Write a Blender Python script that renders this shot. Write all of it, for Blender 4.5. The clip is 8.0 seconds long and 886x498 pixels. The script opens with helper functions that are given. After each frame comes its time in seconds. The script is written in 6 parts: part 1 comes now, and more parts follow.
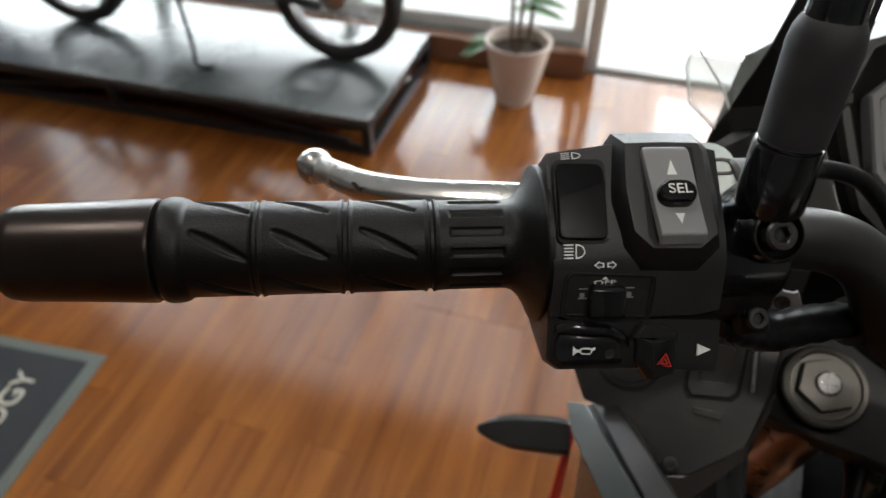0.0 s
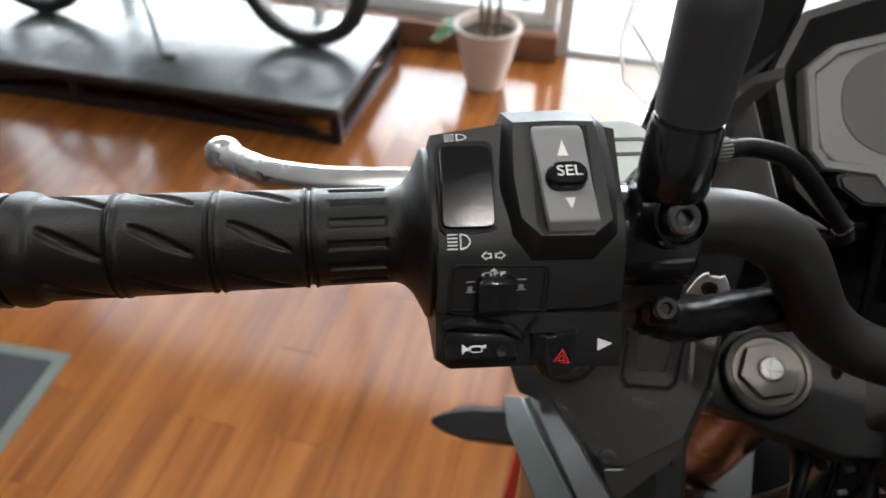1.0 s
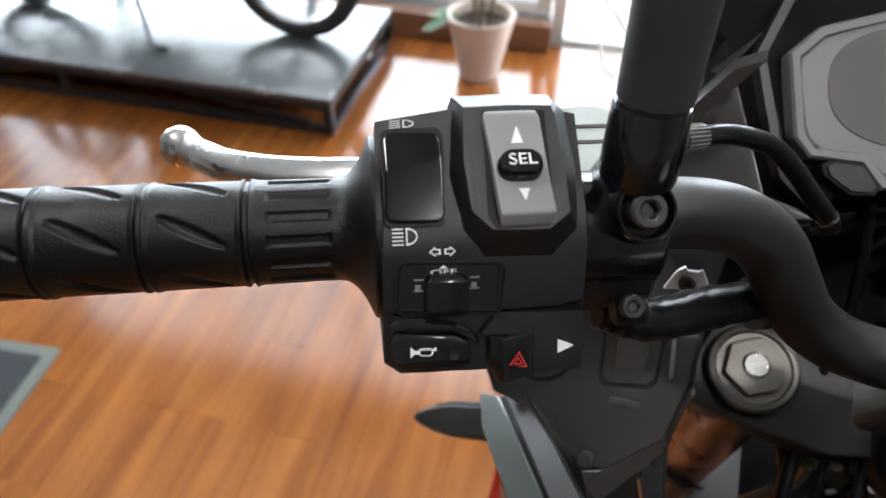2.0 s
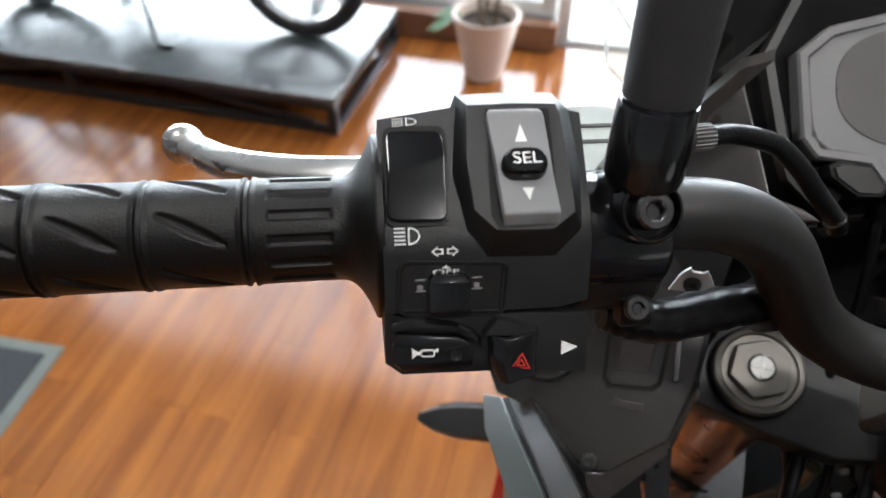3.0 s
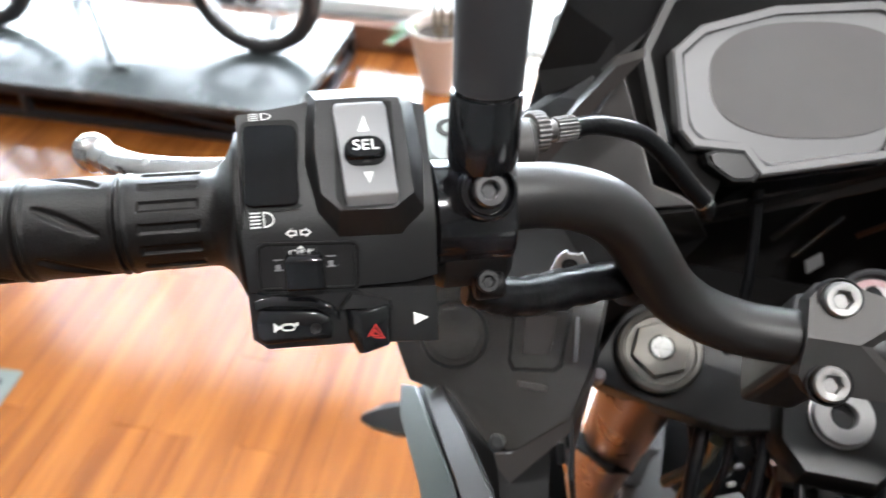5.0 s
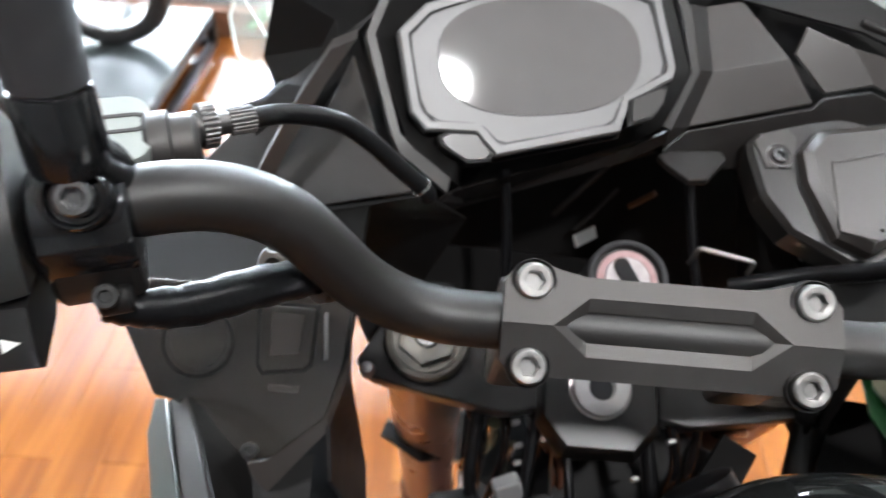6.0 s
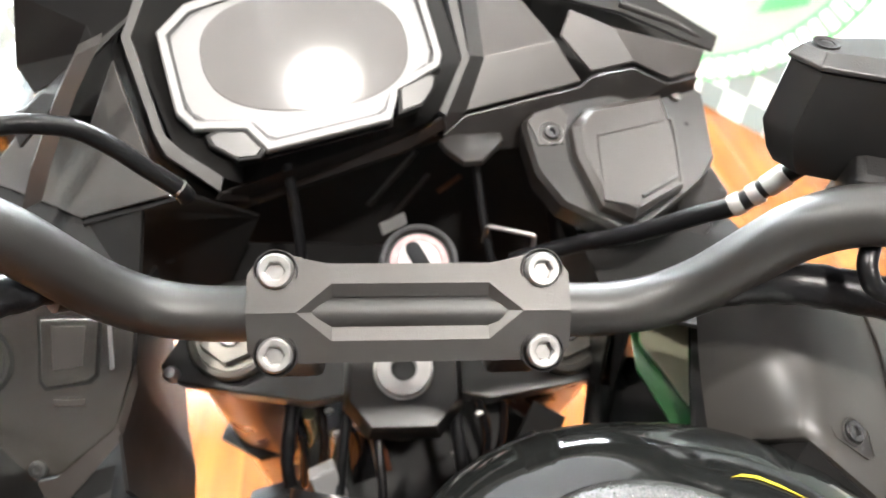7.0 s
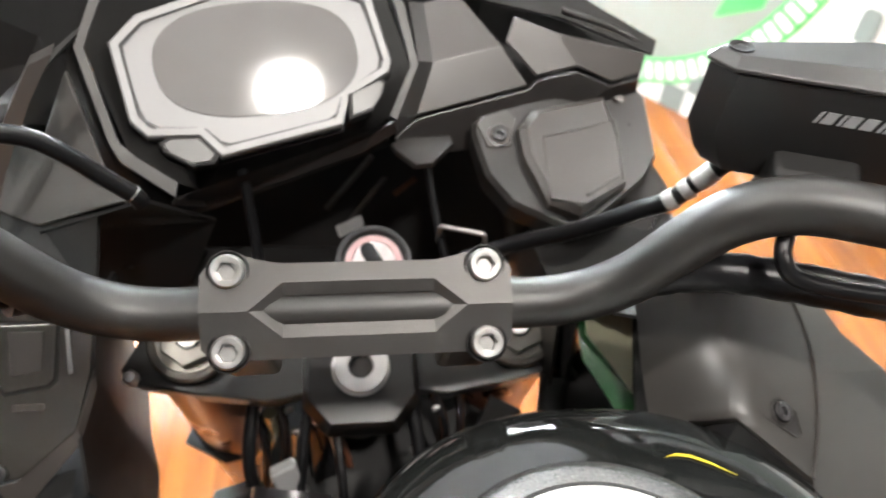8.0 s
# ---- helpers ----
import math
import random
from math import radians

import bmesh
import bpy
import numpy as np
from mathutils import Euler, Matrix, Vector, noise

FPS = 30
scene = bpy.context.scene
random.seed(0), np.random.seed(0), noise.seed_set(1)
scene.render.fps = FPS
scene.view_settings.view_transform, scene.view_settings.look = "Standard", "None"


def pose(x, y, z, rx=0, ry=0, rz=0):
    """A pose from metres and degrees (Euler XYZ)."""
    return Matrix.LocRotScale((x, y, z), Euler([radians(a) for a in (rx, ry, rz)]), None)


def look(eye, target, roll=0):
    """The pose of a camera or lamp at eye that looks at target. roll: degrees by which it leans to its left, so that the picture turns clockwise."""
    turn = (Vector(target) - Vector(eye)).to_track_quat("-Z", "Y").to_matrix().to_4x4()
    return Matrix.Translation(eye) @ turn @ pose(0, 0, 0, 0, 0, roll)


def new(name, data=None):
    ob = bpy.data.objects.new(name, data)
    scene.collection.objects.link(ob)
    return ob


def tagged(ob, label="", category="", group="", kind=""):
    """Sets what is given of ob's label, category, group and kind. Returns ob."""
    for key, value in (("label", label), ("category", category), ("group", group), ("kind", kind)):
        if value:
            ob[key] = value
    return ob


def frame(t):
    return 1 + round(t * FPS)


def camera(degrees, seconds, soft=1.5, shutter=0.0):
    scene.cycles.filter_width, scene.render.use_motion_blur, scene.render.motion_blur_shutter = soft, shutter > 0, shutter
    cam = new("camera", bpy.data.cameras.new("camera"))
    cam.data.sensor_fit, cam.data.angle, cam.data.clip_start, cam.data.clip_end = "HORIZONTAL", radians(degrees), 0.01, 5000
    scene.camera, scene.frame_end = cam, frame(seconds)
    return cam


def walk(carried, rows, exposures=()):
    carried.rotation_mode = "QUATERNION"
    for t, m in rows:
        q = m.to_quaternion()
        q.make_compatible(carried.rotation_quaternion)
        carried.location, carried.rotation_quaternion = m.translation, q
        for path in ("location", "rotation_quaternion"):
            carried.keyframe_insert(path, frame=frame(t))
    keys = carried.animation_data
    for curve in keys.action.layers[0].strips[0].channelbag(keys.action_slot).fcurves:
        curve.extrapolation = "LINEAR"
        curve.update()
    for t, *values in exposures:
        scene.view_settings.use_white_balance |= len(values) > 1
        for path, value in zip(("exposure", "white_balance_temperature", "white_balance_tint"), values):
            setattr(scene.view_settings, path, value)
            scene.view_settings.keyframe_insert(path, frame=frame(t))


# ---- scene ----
cam = camera(63.17, 8.0, shutter=0.3)
PATH = [
    (0, (0.0003, -0.0188, 1.3112), (0.0314, 1.4868, -0.0049), 0.92),
    (0.5, (0.0149, -0.0123, 1.3066), (0.0705, 1.4829, -0.0205), 0.64),
    (1, (0.0313, -0.0050, 1.3005), (0.1098, 1.4756, -0.0417), 0.82),
    (1.5, (0.0451, 0.0031, 1.2937), (0.1304, 1.4675, -0.0659), 0.59),
    (3, (0.0462, 0.0080, 1.2895), (0.1177, 1.4733, -0.0699), 0.63),
    (3.5, (0.0468, 0.0086, 1.2879), (0.1179, 1.4759, -0.0694), 0.43),
    (4, (0.0445, 0.0049, 1.2886), (0.1181, 1.4901, -0.0489), 0.40),
    (4.2, (0.0467, 0.0008, 1.2892), (0.1255, 1.4911, -0.0423), 0.37),
    (5.3, (0.0996, -0.0163, 1.2967), (0.3101, 1.4582, -0.0381), 1.50),
    (5.5, (0.1162, -0.0144, 1.2934), (0.3837, 1.4358, -0.0577), 2.63),
    (6, (0.1632, -0.0127, 1.2906), (0.5634, 1.3974, -0.0700), 3.25),
    (6.5, (0.2008, -0.0273, 1.2998), (0.7422, 1.3453, -0.0503), 4.46),
    (7, (0.2263, -0.0408, 1.2981), (0.8391, 1.2895, -0.0639), 4.50),
    (7.5, (0.2181, -0.0384, 1.2945), (0.8315, 1.2831, -0.0756), 4.62),
    (8, (0.2316, -0.0556, 1.3052), (0.9176, 1.2544, -0.0415), 5.27),
]
EXPOSURES = [(0.0, -1.3, 6500, 10), (0.5, -1.1, 6500, 10), (1.0, -0.65, 6300, 10), (1.5, -0.3, 6150, 10), (3.0, -0.3, 6100, 10), (4.2, -0.2, 6100, 10), (5.3, 0.85, 5950, 10), (5.5, 0.9, 5900, 10), (6.0, 0.58, 6000, 10), (6.5, 1.25, 6150, 10), (7.0, 1.6, 6450, 10), (7.5, 1.52, 6500, 10), (8.0, 1.08, 6450, 10)]
walk(cam, [(t, look(eye, target, roll)) for t, eye, target, roll in PATH], EXPOSURES)
cam.data.dof.use_dof = True
cam.data.dof.focus_distance = 0.232
cam.data.dof.aperture_fstop = 12.5

# ---- light ----
world = bpy.data.worlds.new("sky")
scene.world = world
world.use_nodes = True
wn = world.node_tree
sky = wn.nodes.new("ShaderNodeTexSky")
sky.sky_type, sky.sun_disc, sky.sun_elevation, sky.sun_rotation = "NISHITA", False, radians(50), radians(20)
wn.links.new(sky.outputs[0], wn.nodes["Background"].inputs[0])
wn.nodes["Background"].inputs[1].default_value = 0.15


def lamp(name, kind, m, power, colour=(1, 1, 1), **sizes):
    data = bpy.data.lights.new(name, kind)
    data.energy, data.color = power, colour
    if kind == "AREA":
        data.shape, data.size = sizes["shape"], sizes["size"]
        if "size_y" in sizes:
            data.size_y = sizes["size_y"]
    if kind == "SUN":
        data.angle = sizes["angle"]
    ob = new(name, data)
    ob.matrix_basis = m
    return ob


# sun on the street, along the shop front
ROOM = pose(0, 0, 0, 0, 0, -16.5)
lamp("sun", "SUN", pose(0, 0, 6, 0, 42, -16.5), 5.0, (1.0, 0.96, 0.9), angle=radians(0.5))
# daylight through the shop window and the glass door
lamp("window_daylight", "AREA", ROOM @ pose(-1.5, 2.66, 1.35, -90, 0, 0), 125, (0.93, 0.97, 1.0), shape="RECTANGLE", size=3.0, size_y=2.2)
lamp("door_daylight", "AREA", ROOM @ pose(1.0, 2.66, 1.25, -90, 0, 0), 200, (0.95, 0.98, 1.0), shape="RECTANGLE", size=1.7, size_y=2.3)
# ceiling downlights: the first is mirrored in the display, the others are added fill
DOWNLIGHT_AND_FILLS = [(0.47, -0.77, 27), (-0.75, 0.35, 22), (1.7, -0.1, 10), (0.95, 0.9, 10)]
for lx, ly, watts in DOWNLIGHT_AND_FILLS:
    lamp("downlight_or_fill_bulb", "AREA", pose(lx, ly, 2.772), watts, (1.0, 0.95, 0.88), shape="DISK", size=0.16)

# ---- materials ----
def material(name, colour, rough=0.5, metal=0.0, var=0.15, scale=40.0, bump=0.0, grain=600.0, coat=0.0, stretch=(1, 1, 1), tint=None, rvar=0.12, random_tone=0.0, spec=0.5):
    """A surface with tone variation at one scale, fine relief and gloss variation at another."""
    mat = bpy.data.materials.new(name)
    mat.use_nodes = True
    t = mat.node_tree
    b = t.nodes["Principled BSDF"]
    b.inputs["Metallic"].default_value = metal
    b.inputs["Coat Weight"].default_value = coat
    b.inputs["Coat Roughness"].default_value = 0.08
    b.inputs["Specular IOR Level"].default_value = spec
    where = t.nodes.new("ShaderNodeTexCoord")
    mapping = t.nodes.new("ShaderNodeMapping")
    mapping.inputs["Scale"].default_value = stretch
    t.links.new(where.outputs["Object"], mapping.inputs[0])
    n1 = t.nodes.new("ShaderNodeTexNoise")
    n1.inputs["Scale"].default_value, n1.inputs["Detail"].default_value = scale, 6
    t.links.new(mapping.outputs[0], n1.inputs["Vector"])
    n2 = t.nodes.new("ShaderNodeTexNoise")
    n2.inputs["Scale"].default_value, n2.inputs["Detail"].default_value = grain, 3
    t.links.new(mapping.outputs[0], n2.inputs["Vector"])
    mix = t.nodes.new("ShaderNodeMix")
    mix.data_type = "RGBA"
    other = tint or tuple(min(1, c * (1 + var)) for c in colour)
    mix.inputs["A"].default_value = (*[c * (1 - var) for c in colour], 1)
    mix.inputs["B"].default_value = (*other, 1)
    t.links.new(n1.outputs["Fac"], mix.inputs["Factor"])
    tone = mix.outputs["Result"]
    if random_tone:
        info = t.nodes.new("ShaderNodeObjectInfo")
        span = t.nodes.new("ShaderNodeMapRange")
        span.inputs["To Min"].default_value, span.inputs["To Max"].default_value = 1 - random_tone, 1 + random_tone
        t.links.new(info.outputs["Random"], span.inputs["Value"])
        hsv = t.nodes.new("ShaderNodeHueSaturation")
        t.links.new(span.outputs["Result"], hsv.inputs["Value"])
        t.links.new(tone, hsv.inputs["Color"])
        tone = hsv.outputs["Color"]
    t.links.new(tone, b.inputs["Base Color"])
    rr = t.nodes.new("ShaderNodeMapRange")
    rr.inputs["To Min"].default_value, rr.inputs["To Max"].default_value = max(0.02, rough * (1 - rvar)), min(1, rough * (1 + rvar))
    t.links.new(n1.outputs["Fac"], rr.inputs["Value"])
    t.links.new(rr.outputs["Result"], b.inputs["Roughness"])
    if bump:
        bp = t.nodes.new("ShaderNodeBump")
        bp.inputs["Strength"].default_value, bp.inputs["Distance"].default_value = bump, 0.0006
        t.links.new(n2.outputs["Fac"], bp.inputs["Height"])
        t.links.new(bp.outputs["Normal"], b.inputs["Normal"])
    return mat


def glowing(name, colour, strength):
    mat = bpy.data.materials.new(name)
    mat.use_nodes = True
    b = mat.node_tree.nodes["Principled BSDF"]
    b.inputs["Base Color"].default_value = (*colour, 1)
    b.inputs["Emission Color"].default_value = (*colour, 1)
    b.inputs["Emission Strength"].default_value = strength
    return mat


def clear(name, colour, rough=0.02, ior=1.45, alpha=1.0):
    mat = bpy.data.materials.new(name)
    mat.use_nodes = True
    b = mat.node_tree.nodes["Principled BSDF"]
    b.inputs["Base Color"].default_value = (*colour, 1)
    b.inputs["Roughness"].default_value = rough
    b.inputs["IOR"].default_value = ior
    b.inputs["Transmission Weight"].default_value = 1.0
    b.inputs["Alpha"].default_value = alpha
    return mat


def haze(name, colour, rough, cover):
    """A milky see-through sheet: part of it covers what lies behind."""
    mat = bpy.data.materials.new(name)
    mat.use_nodes = True
    b = mat.node_tree.nodes["Principled BSDF"]
    b.inputs["Base Color"].default_value = (*colour, 1)
    b.inputs["Roughness"].default_value = rough
    b.inputs["Alpha"].default_value = cover
    return mat


PLASTIC = material("black_moulded_plastic", (0.0064, 0.0062, 0.0061), 0.43, bump=0.28, grain=2600, scale=90, spec=0.5)
GLOSS = material("gloss_black_plastic", (0.0045, 0.0045, 0.005), 0.13, scale=120, bump=0.02, grain=1500, spec=0.5)
SCUFFED = material("scuffed_gloss_plastic", (0.003, 0.003, 0.0034), 0.11, scale=60, stretch=(1, 6, 1), bump=0.05, grain=900, spec=0.3, rvar=0.3)
BARPAINT = material("satin_black_bar", (0.0074, 0.0063, 0.0055), 0.44, scale=50, bump=0.14, grain=2400, spec=0.55)
CLAMPMETAL = material("anodised_black_alloy", (0.046, 0.0432, 0.041), 0.42, metal=0.5, scale=60, bump=0.22, grain=2000)
BOLTBLACK = material("blackened_bolt_steel", (0.09, 0.088, 0.09), 0.26, metal=0.85, var=0.3, scale=300, bump=0.1, grain=1500)
TRIPLEBLACK = material("black_triple_clamp_paint", (0.0066, 0.0062, 0.006), 0.32, var=0.2, scale=60, bump=0.15, grain=2000, spec=0.45)
PALE = material("worn_pale_key_plate", (0.34, 0.31, 0.31), 0.4, var=0.35, scale=160)
CAPWHITE = material("silver_white_filler_cap", (0.62, 0.62, 0.61), 0.38, var=0.06, scale=60)
RUBBER = material("grip_rubber", (0.0034, 0.0028, 0.0024), 0.42, var=0.3, scale=120, bump=0.28, grain=1700, spec=0.28)
SLEEVE = material("grey_rubber_sleeve", (0.028, 0.028, 0.0300), 0.6, scale=80, bump=0.08, grain=2500, spec=0.3)
# dark metal; the brown it reflects is mixed into the colour
ENDMETAL = material("dark_bar_end_metal", (0.028, 0.021, 0.018), 0.30, metal=0.8, scale=30, stretch=(0.2, 1, 1), bump=0.04, grain=900)
SWGREY = material("grey_switch_plastic", (0.205, 0.205, 0.21), 0.46, var=0.06, scale=80, bump=0.08, grain=2500)
PRINT = material("white_print", (0.75, 0.75, 0.73), 0.5, var=0.06, scale=300)
REDPRINT = material("red_print", (0.55, 0.03, 0.02), 0.5, var=0.06, scale=300)
ALLOY = material("polished_alloy", (0.44, 0.435, 0.42), 0.27, metal=1.0, var=0.10, scale=70, bump=0.03, grain=900)
STEEL = material("zinc_plated_steel", (0.42, 0.41, 0.40), 0.38, metal=0.95, var=0.12, scale=160, bump=0.06, grain=1800)
ZINC = material("bright_zinc_crimp", (0.28, 0.275, 0.265), 0.40, metal=0.55, var=0.12, scale=200, bump=0.05, grain=1500)
BOLTSTEEL = material("stainless_bolt_steel", (0.25, 0.245, 0.24), 0.40, metal=1.0, var=0.2, scale=260, bump=0.08, grain=1800)
CAPMETAL = material("brushed_fork_cap", (0.165, 0.155, 0.138), 0.38, metal=0.95, var=0.15, scale=140, bump=0.05, grain=1200)
SHROUD = material("dark_grey_fairing_plastic", (0.0125, 0.0110, 0.0102), 0.32, var=0.2, scale=45, bump=0.10, grain=1700, spec=0.42)
SHROUDL = material("grey_fairing_plastic", (0.027, 0.0232, 0.0208), 0.34, var=0.14, scale=45, bump=0.10, grain=1700, spec=0.55)
RIMGREY = material("grey_hood_rim_plastic", (0.021, 0.0196, 0.0184), 0.40, var=0.10, scale=60, bump=0.10, grain=1700, spec=0.45)
INNERGREY = material("grey_inner_panel_plastic", (0.0150, 0.0130, 0.0108), 0.21, var=0.14, scale=45, bump=0.22, grain=1700, spec=0.8)
TANKSIDE = material("satin_grey_tank_shroud", (0.025, 0.0225, 0.020), 0.44, var=0.10, scale=35, bump=0.06, grain=2000, spec=0.6)
# black plastic parts, added filler sheets, and plates that draw shade in grooves
BLACKHOLE = material("black_plastic_and_shade", (0.0088, 0.0084, 0.0082), 0.5, scale=60, bump=0.2, grain=900, spec=0.18)
BEZEL = material("silver_bezel_plastic", (0.155, 0.153, 0.153), 0.42, var=0.06, scale=120, bump=0.05, grain=2500)
SCREEN = material("dark_display_glass", (0.122, 0.117, 0.115), 0.055, var=0.1, scale=25, rvar=0.3)
SCREENRIM = material("display_surround", (0.068, 0.0665, 0.067), 0.12, var=0.14, scale=30, rvar=0.4, coat=1.0)
SIDEPANEL = material("grey_green_side_panel", (0.036, 0.043, 0.039), 0.36, metal=0.0, var=0.10, scale=40, bump=0.10, grain=2500)
WIREBROWN = material("brown_wire_sheath", (0.10, 0.035, 0.018), 0.4, var=0.2, scale=90)
HOSE = material("translucent_olive_hose", (0.075, 0.072, 0.045), 0.18, var=0.3, scale=60, coat=0.5)
BUTTONGREY = material("grey_button_rubber", (0.024, 0.0225, 0.021), 0.34, var=0.08, scale=80, bump=0.06, grain=2000)
PERCH = material("pale_cast_alloy", (0.36, 0.39, 0.365), 0.36, metal=0.6, var=0.12, scale=90, bump=0.1, grain=900)
# fairing grey again, with the light it reflects put into a brighter colour
LITFAIRING = material("lit_grey_fairing_plastic", (0.042, 0.0388, 0.0368), 0.30, var=0.16, scale=45, bump=0.10, grain=1700, spec=0.55)
ADJUSTER = material("dull_adjuster_steel", (0.15, 0.146, 0.142), 0.36, metal=0.9, var=0.2, scale=160, bump=0.06, grain=1800)
OLIVE = material("olive_grey_panel", (0.17, 0.165, 0.115), 0.30, var=0.2, scale=40, bump=0.1, grain=1500, spec=0.6)
RESLID = material("dark_grey_lid_plastic", (0.020, 0.0195, 0.019), 0.34, var=0.15, scale=60, bump=0.2, grain=1500, spec=0.5)
REDPAINT = material("red_paint", (0.42, 0.035, 0.02), 0.22, var=0.08, scale=50, coat=0.5)
GREENPAINT = material("green_paint", (0.0045, 0.030, 0.0068), 0.25, var=0.15, scale=30, coat=0.4)
TANKPAINT = material("gloss_black_tank_paint", (0.008, 0.0086, 0.0084), 0.07, var=0.2, scale=200, coat=0.4)
FLAKE = material("metal_flake_ring", (0.10, 0.103, 0.106), 0.26, metal=0.6, var=0.8, scale=900, bump=0.4, grain=1300, coat=0.4)
YELLOW = material("yellow_tank_mark", (0.50, 0.40, 0.03), 0.35, var=0.1, scale=90)
# the floor's orange-brown reflection is put into this metal's base colour
FORKTUBE = material("floor_tinted_fork_tube", (0.20, 0.092, 0.050), 0.28, metal=0.6, var=0.15, scale=40)
CABLE = material("black_cable_sheath", (0.0044, 0.0044, 0.0049), 0.30, var=0.3, scale=150, bump=0.35, grain=500, spec=0.22)
PINK = material("key_surround_print", (0.26, 0.10, 0.11), 0.4, var=0.25, scale=130, tint=(0.40, 0.30, 0.30))
CLEARSCREEN = haze("hazy_windscreen_plastic", (0.62, 0.66, 0.62), 0.10, 0.22)
FILM = haze("wrinkled_plastic_film", (0.70, 0.72, 0.68), 0.16, 0.42)
INDICATOR = material("black_indicator_rubber", (0.006, 0.006, 0.0065), 0.5, scale=60, bump=0.1, grain=1200)


# ---- mesh helpers; bike parts are drawn in millimetres ----
def M4(o, ex, ey, ez):
    return Matrix(((ex[0], ey[0], ez[0], o[0]), (ex[1], ey[1], ez[1], o[1]), (ex[2], ey[2], ez[2], o[2]), (0, 0, 0, 1)))


def axes(o, ex, ey):
    """A frame in millimetres of the bike: origin o, x along ex, y near ey."""
    x = Vector(ex).normalized()
    z = x.cross(Vector(ey)).normalized()
    return M4(o, x, z.cross(x), z)


def smooth(bm, angle=38):
    bmesh.ops.recalc_face_normals(bm, faces=bm.faces)
    for f in bm.faces:
        f.smooth = True
    for e in bm.edges:
        if len(e.link_faces) != 2 or e.calc_face_angle(0) > radians(angle):
            e.smooth = False


def as_object(name, bm, mat, angle=38):
    smooth(bm, angle)
    me = bpy.data.meshes.new(name)
    bm.to_mesh(me)
    bm.free()
    for one in mat if isinstance(mat, (list, tuple)) else [mat]:
        me.materials.append(one)
    return new(name, me)


def part(name, bm, mat, parent, label="", angle=38):
    """Links a bmesh in metres of the parent's frame as one mesh under a thing or a part."""
    ob = as_object(name, bm, mat, angle)
    ob.parent = parent
    if label:
        tagged(ob, label)
    return ob


def prism(outline, z0, z1, bevel=0.0, segs=2, both=False):
    """An outline in x and y, from z0 to z1; the edges of the z1 side are rounded."""
    bm = bmesh.new()
    low = [bm.verts.new((x, y, z0)) for x, y in outline]
    top = [bm.verts.new((x, y, z1)) for x, y in outline]
    n = len(outline)
    bm.faces.new(low[::-1])
    f = bm.faces.new(top)
    for i in range(n):
        bm.faces.new((low[i], low[(i + 1) % n], top[(i + 1) % n], top[i]))
    bmesh.ops.recalc_face_normals(bm, faces=bm.faces)
    if bevel:
        edges = list(f.edges) if not both else list(bm.edges)
        bmesh.ops.bevel(bm, geom=edges, offset=bevel, segments=segs, profile=0.5, affect="EDGES", clamp_overlap=True)
    return bm


def taper(outline, rows):
    """A stack of the same outline, scaled and shifted: rows of (z, scale, dx, dy)."""
    bm = bmesh.new()
    rings = [[bm.verts.new((x * s + dx, y * s + dy, z)) for x, y in outline] for z, s, dx, dy in rows]
    n = len(outline)
    for a, b in zip(rings, rings[1:]):
        for i in range(n):
            bm.faces.new((a[i], a[(i + 1) % n], b[(i + 1) % n], b[i]))
    bm.faces.new(rings[0][::-1])
    bm.faces.new(rings[-1])
    return bm


def loft(rings, caps=True):
    """Skins closed rings of equal count."""
    bm = bmesh.new()
    vs = [[bm.verts.new(p) for p in ring] for ring in rings]
    n = len(rings[0])
    for a, b in zip(vs, vs[1:]):
        for i in range(n):
            bm.faces.new((a[i], a[(i + 1) % n], b[(i + 1) % n], b[i]))
    if caps:
        bm.faces.new(vs[0][::-1])
        bm.faces.new(vs[-1])
    return bm


def rounded(cx, cy, w, h, r, seg=5):
    pts = []
    for qx, qy, a0 in ((1, 1, 0), (-1, 1, 90), (-1, -1, 180), (1, -1, 270)):
        for k in range(seg + 1):
            a = radians(a0 + 90 * k / seg)
            pts.append((cx + qx * (w / 2 - r) + r * math.cos(a), cy + qy * (h / 2 - r) + r * math.sin(a)))
    return pts


def circle(cx, cy, r, n=32, a0=0.0):
    return [(cx + r * math.cos(a0 + math.tau * k / n), cy + r * math.sin(a0 + math.tau * k / n)) for k in range(n)]


def lathe(profile, seg=48, axis="x", caps=True):
    """Rows of (along, radius) turned round the axis."""
    rings = []
    for s, r in profile:
        ring = []
        for k in range(seg):
            a = math.tau * k / seg
            p = (s, max(r, 0.001) * math.cos(a), max(r, 0.001) * math.sin(a))
            ring.append(p if axis == "x" else (p[1], p[2], p[0]))
        rings.append(ring)
    return loft(rings, caps)


def bent(points, radii, steps=10):
    """A polyline with rounded corners: radii is the run of the bend at each inner point."""
    pts = [Vector(p) for p in points]
    out = [pts[0]]
    for i in range(1, len(pts) - 1):
        r = radii[i - 1] if isinstance(radii, (list, tuple)) else radii
        c = pts[i]
        a, b = c + (pts[i - 1] - c).normalized() * r, c + (pts[i + 1] - c).normalized() * r
        for k in range(steps + 1):
            s = k / steps
            out.append((1 - s) ** 2 * a + 2 * s * (1 - s) * c + s * s * b)
    out.append(pts[-1])
    return out


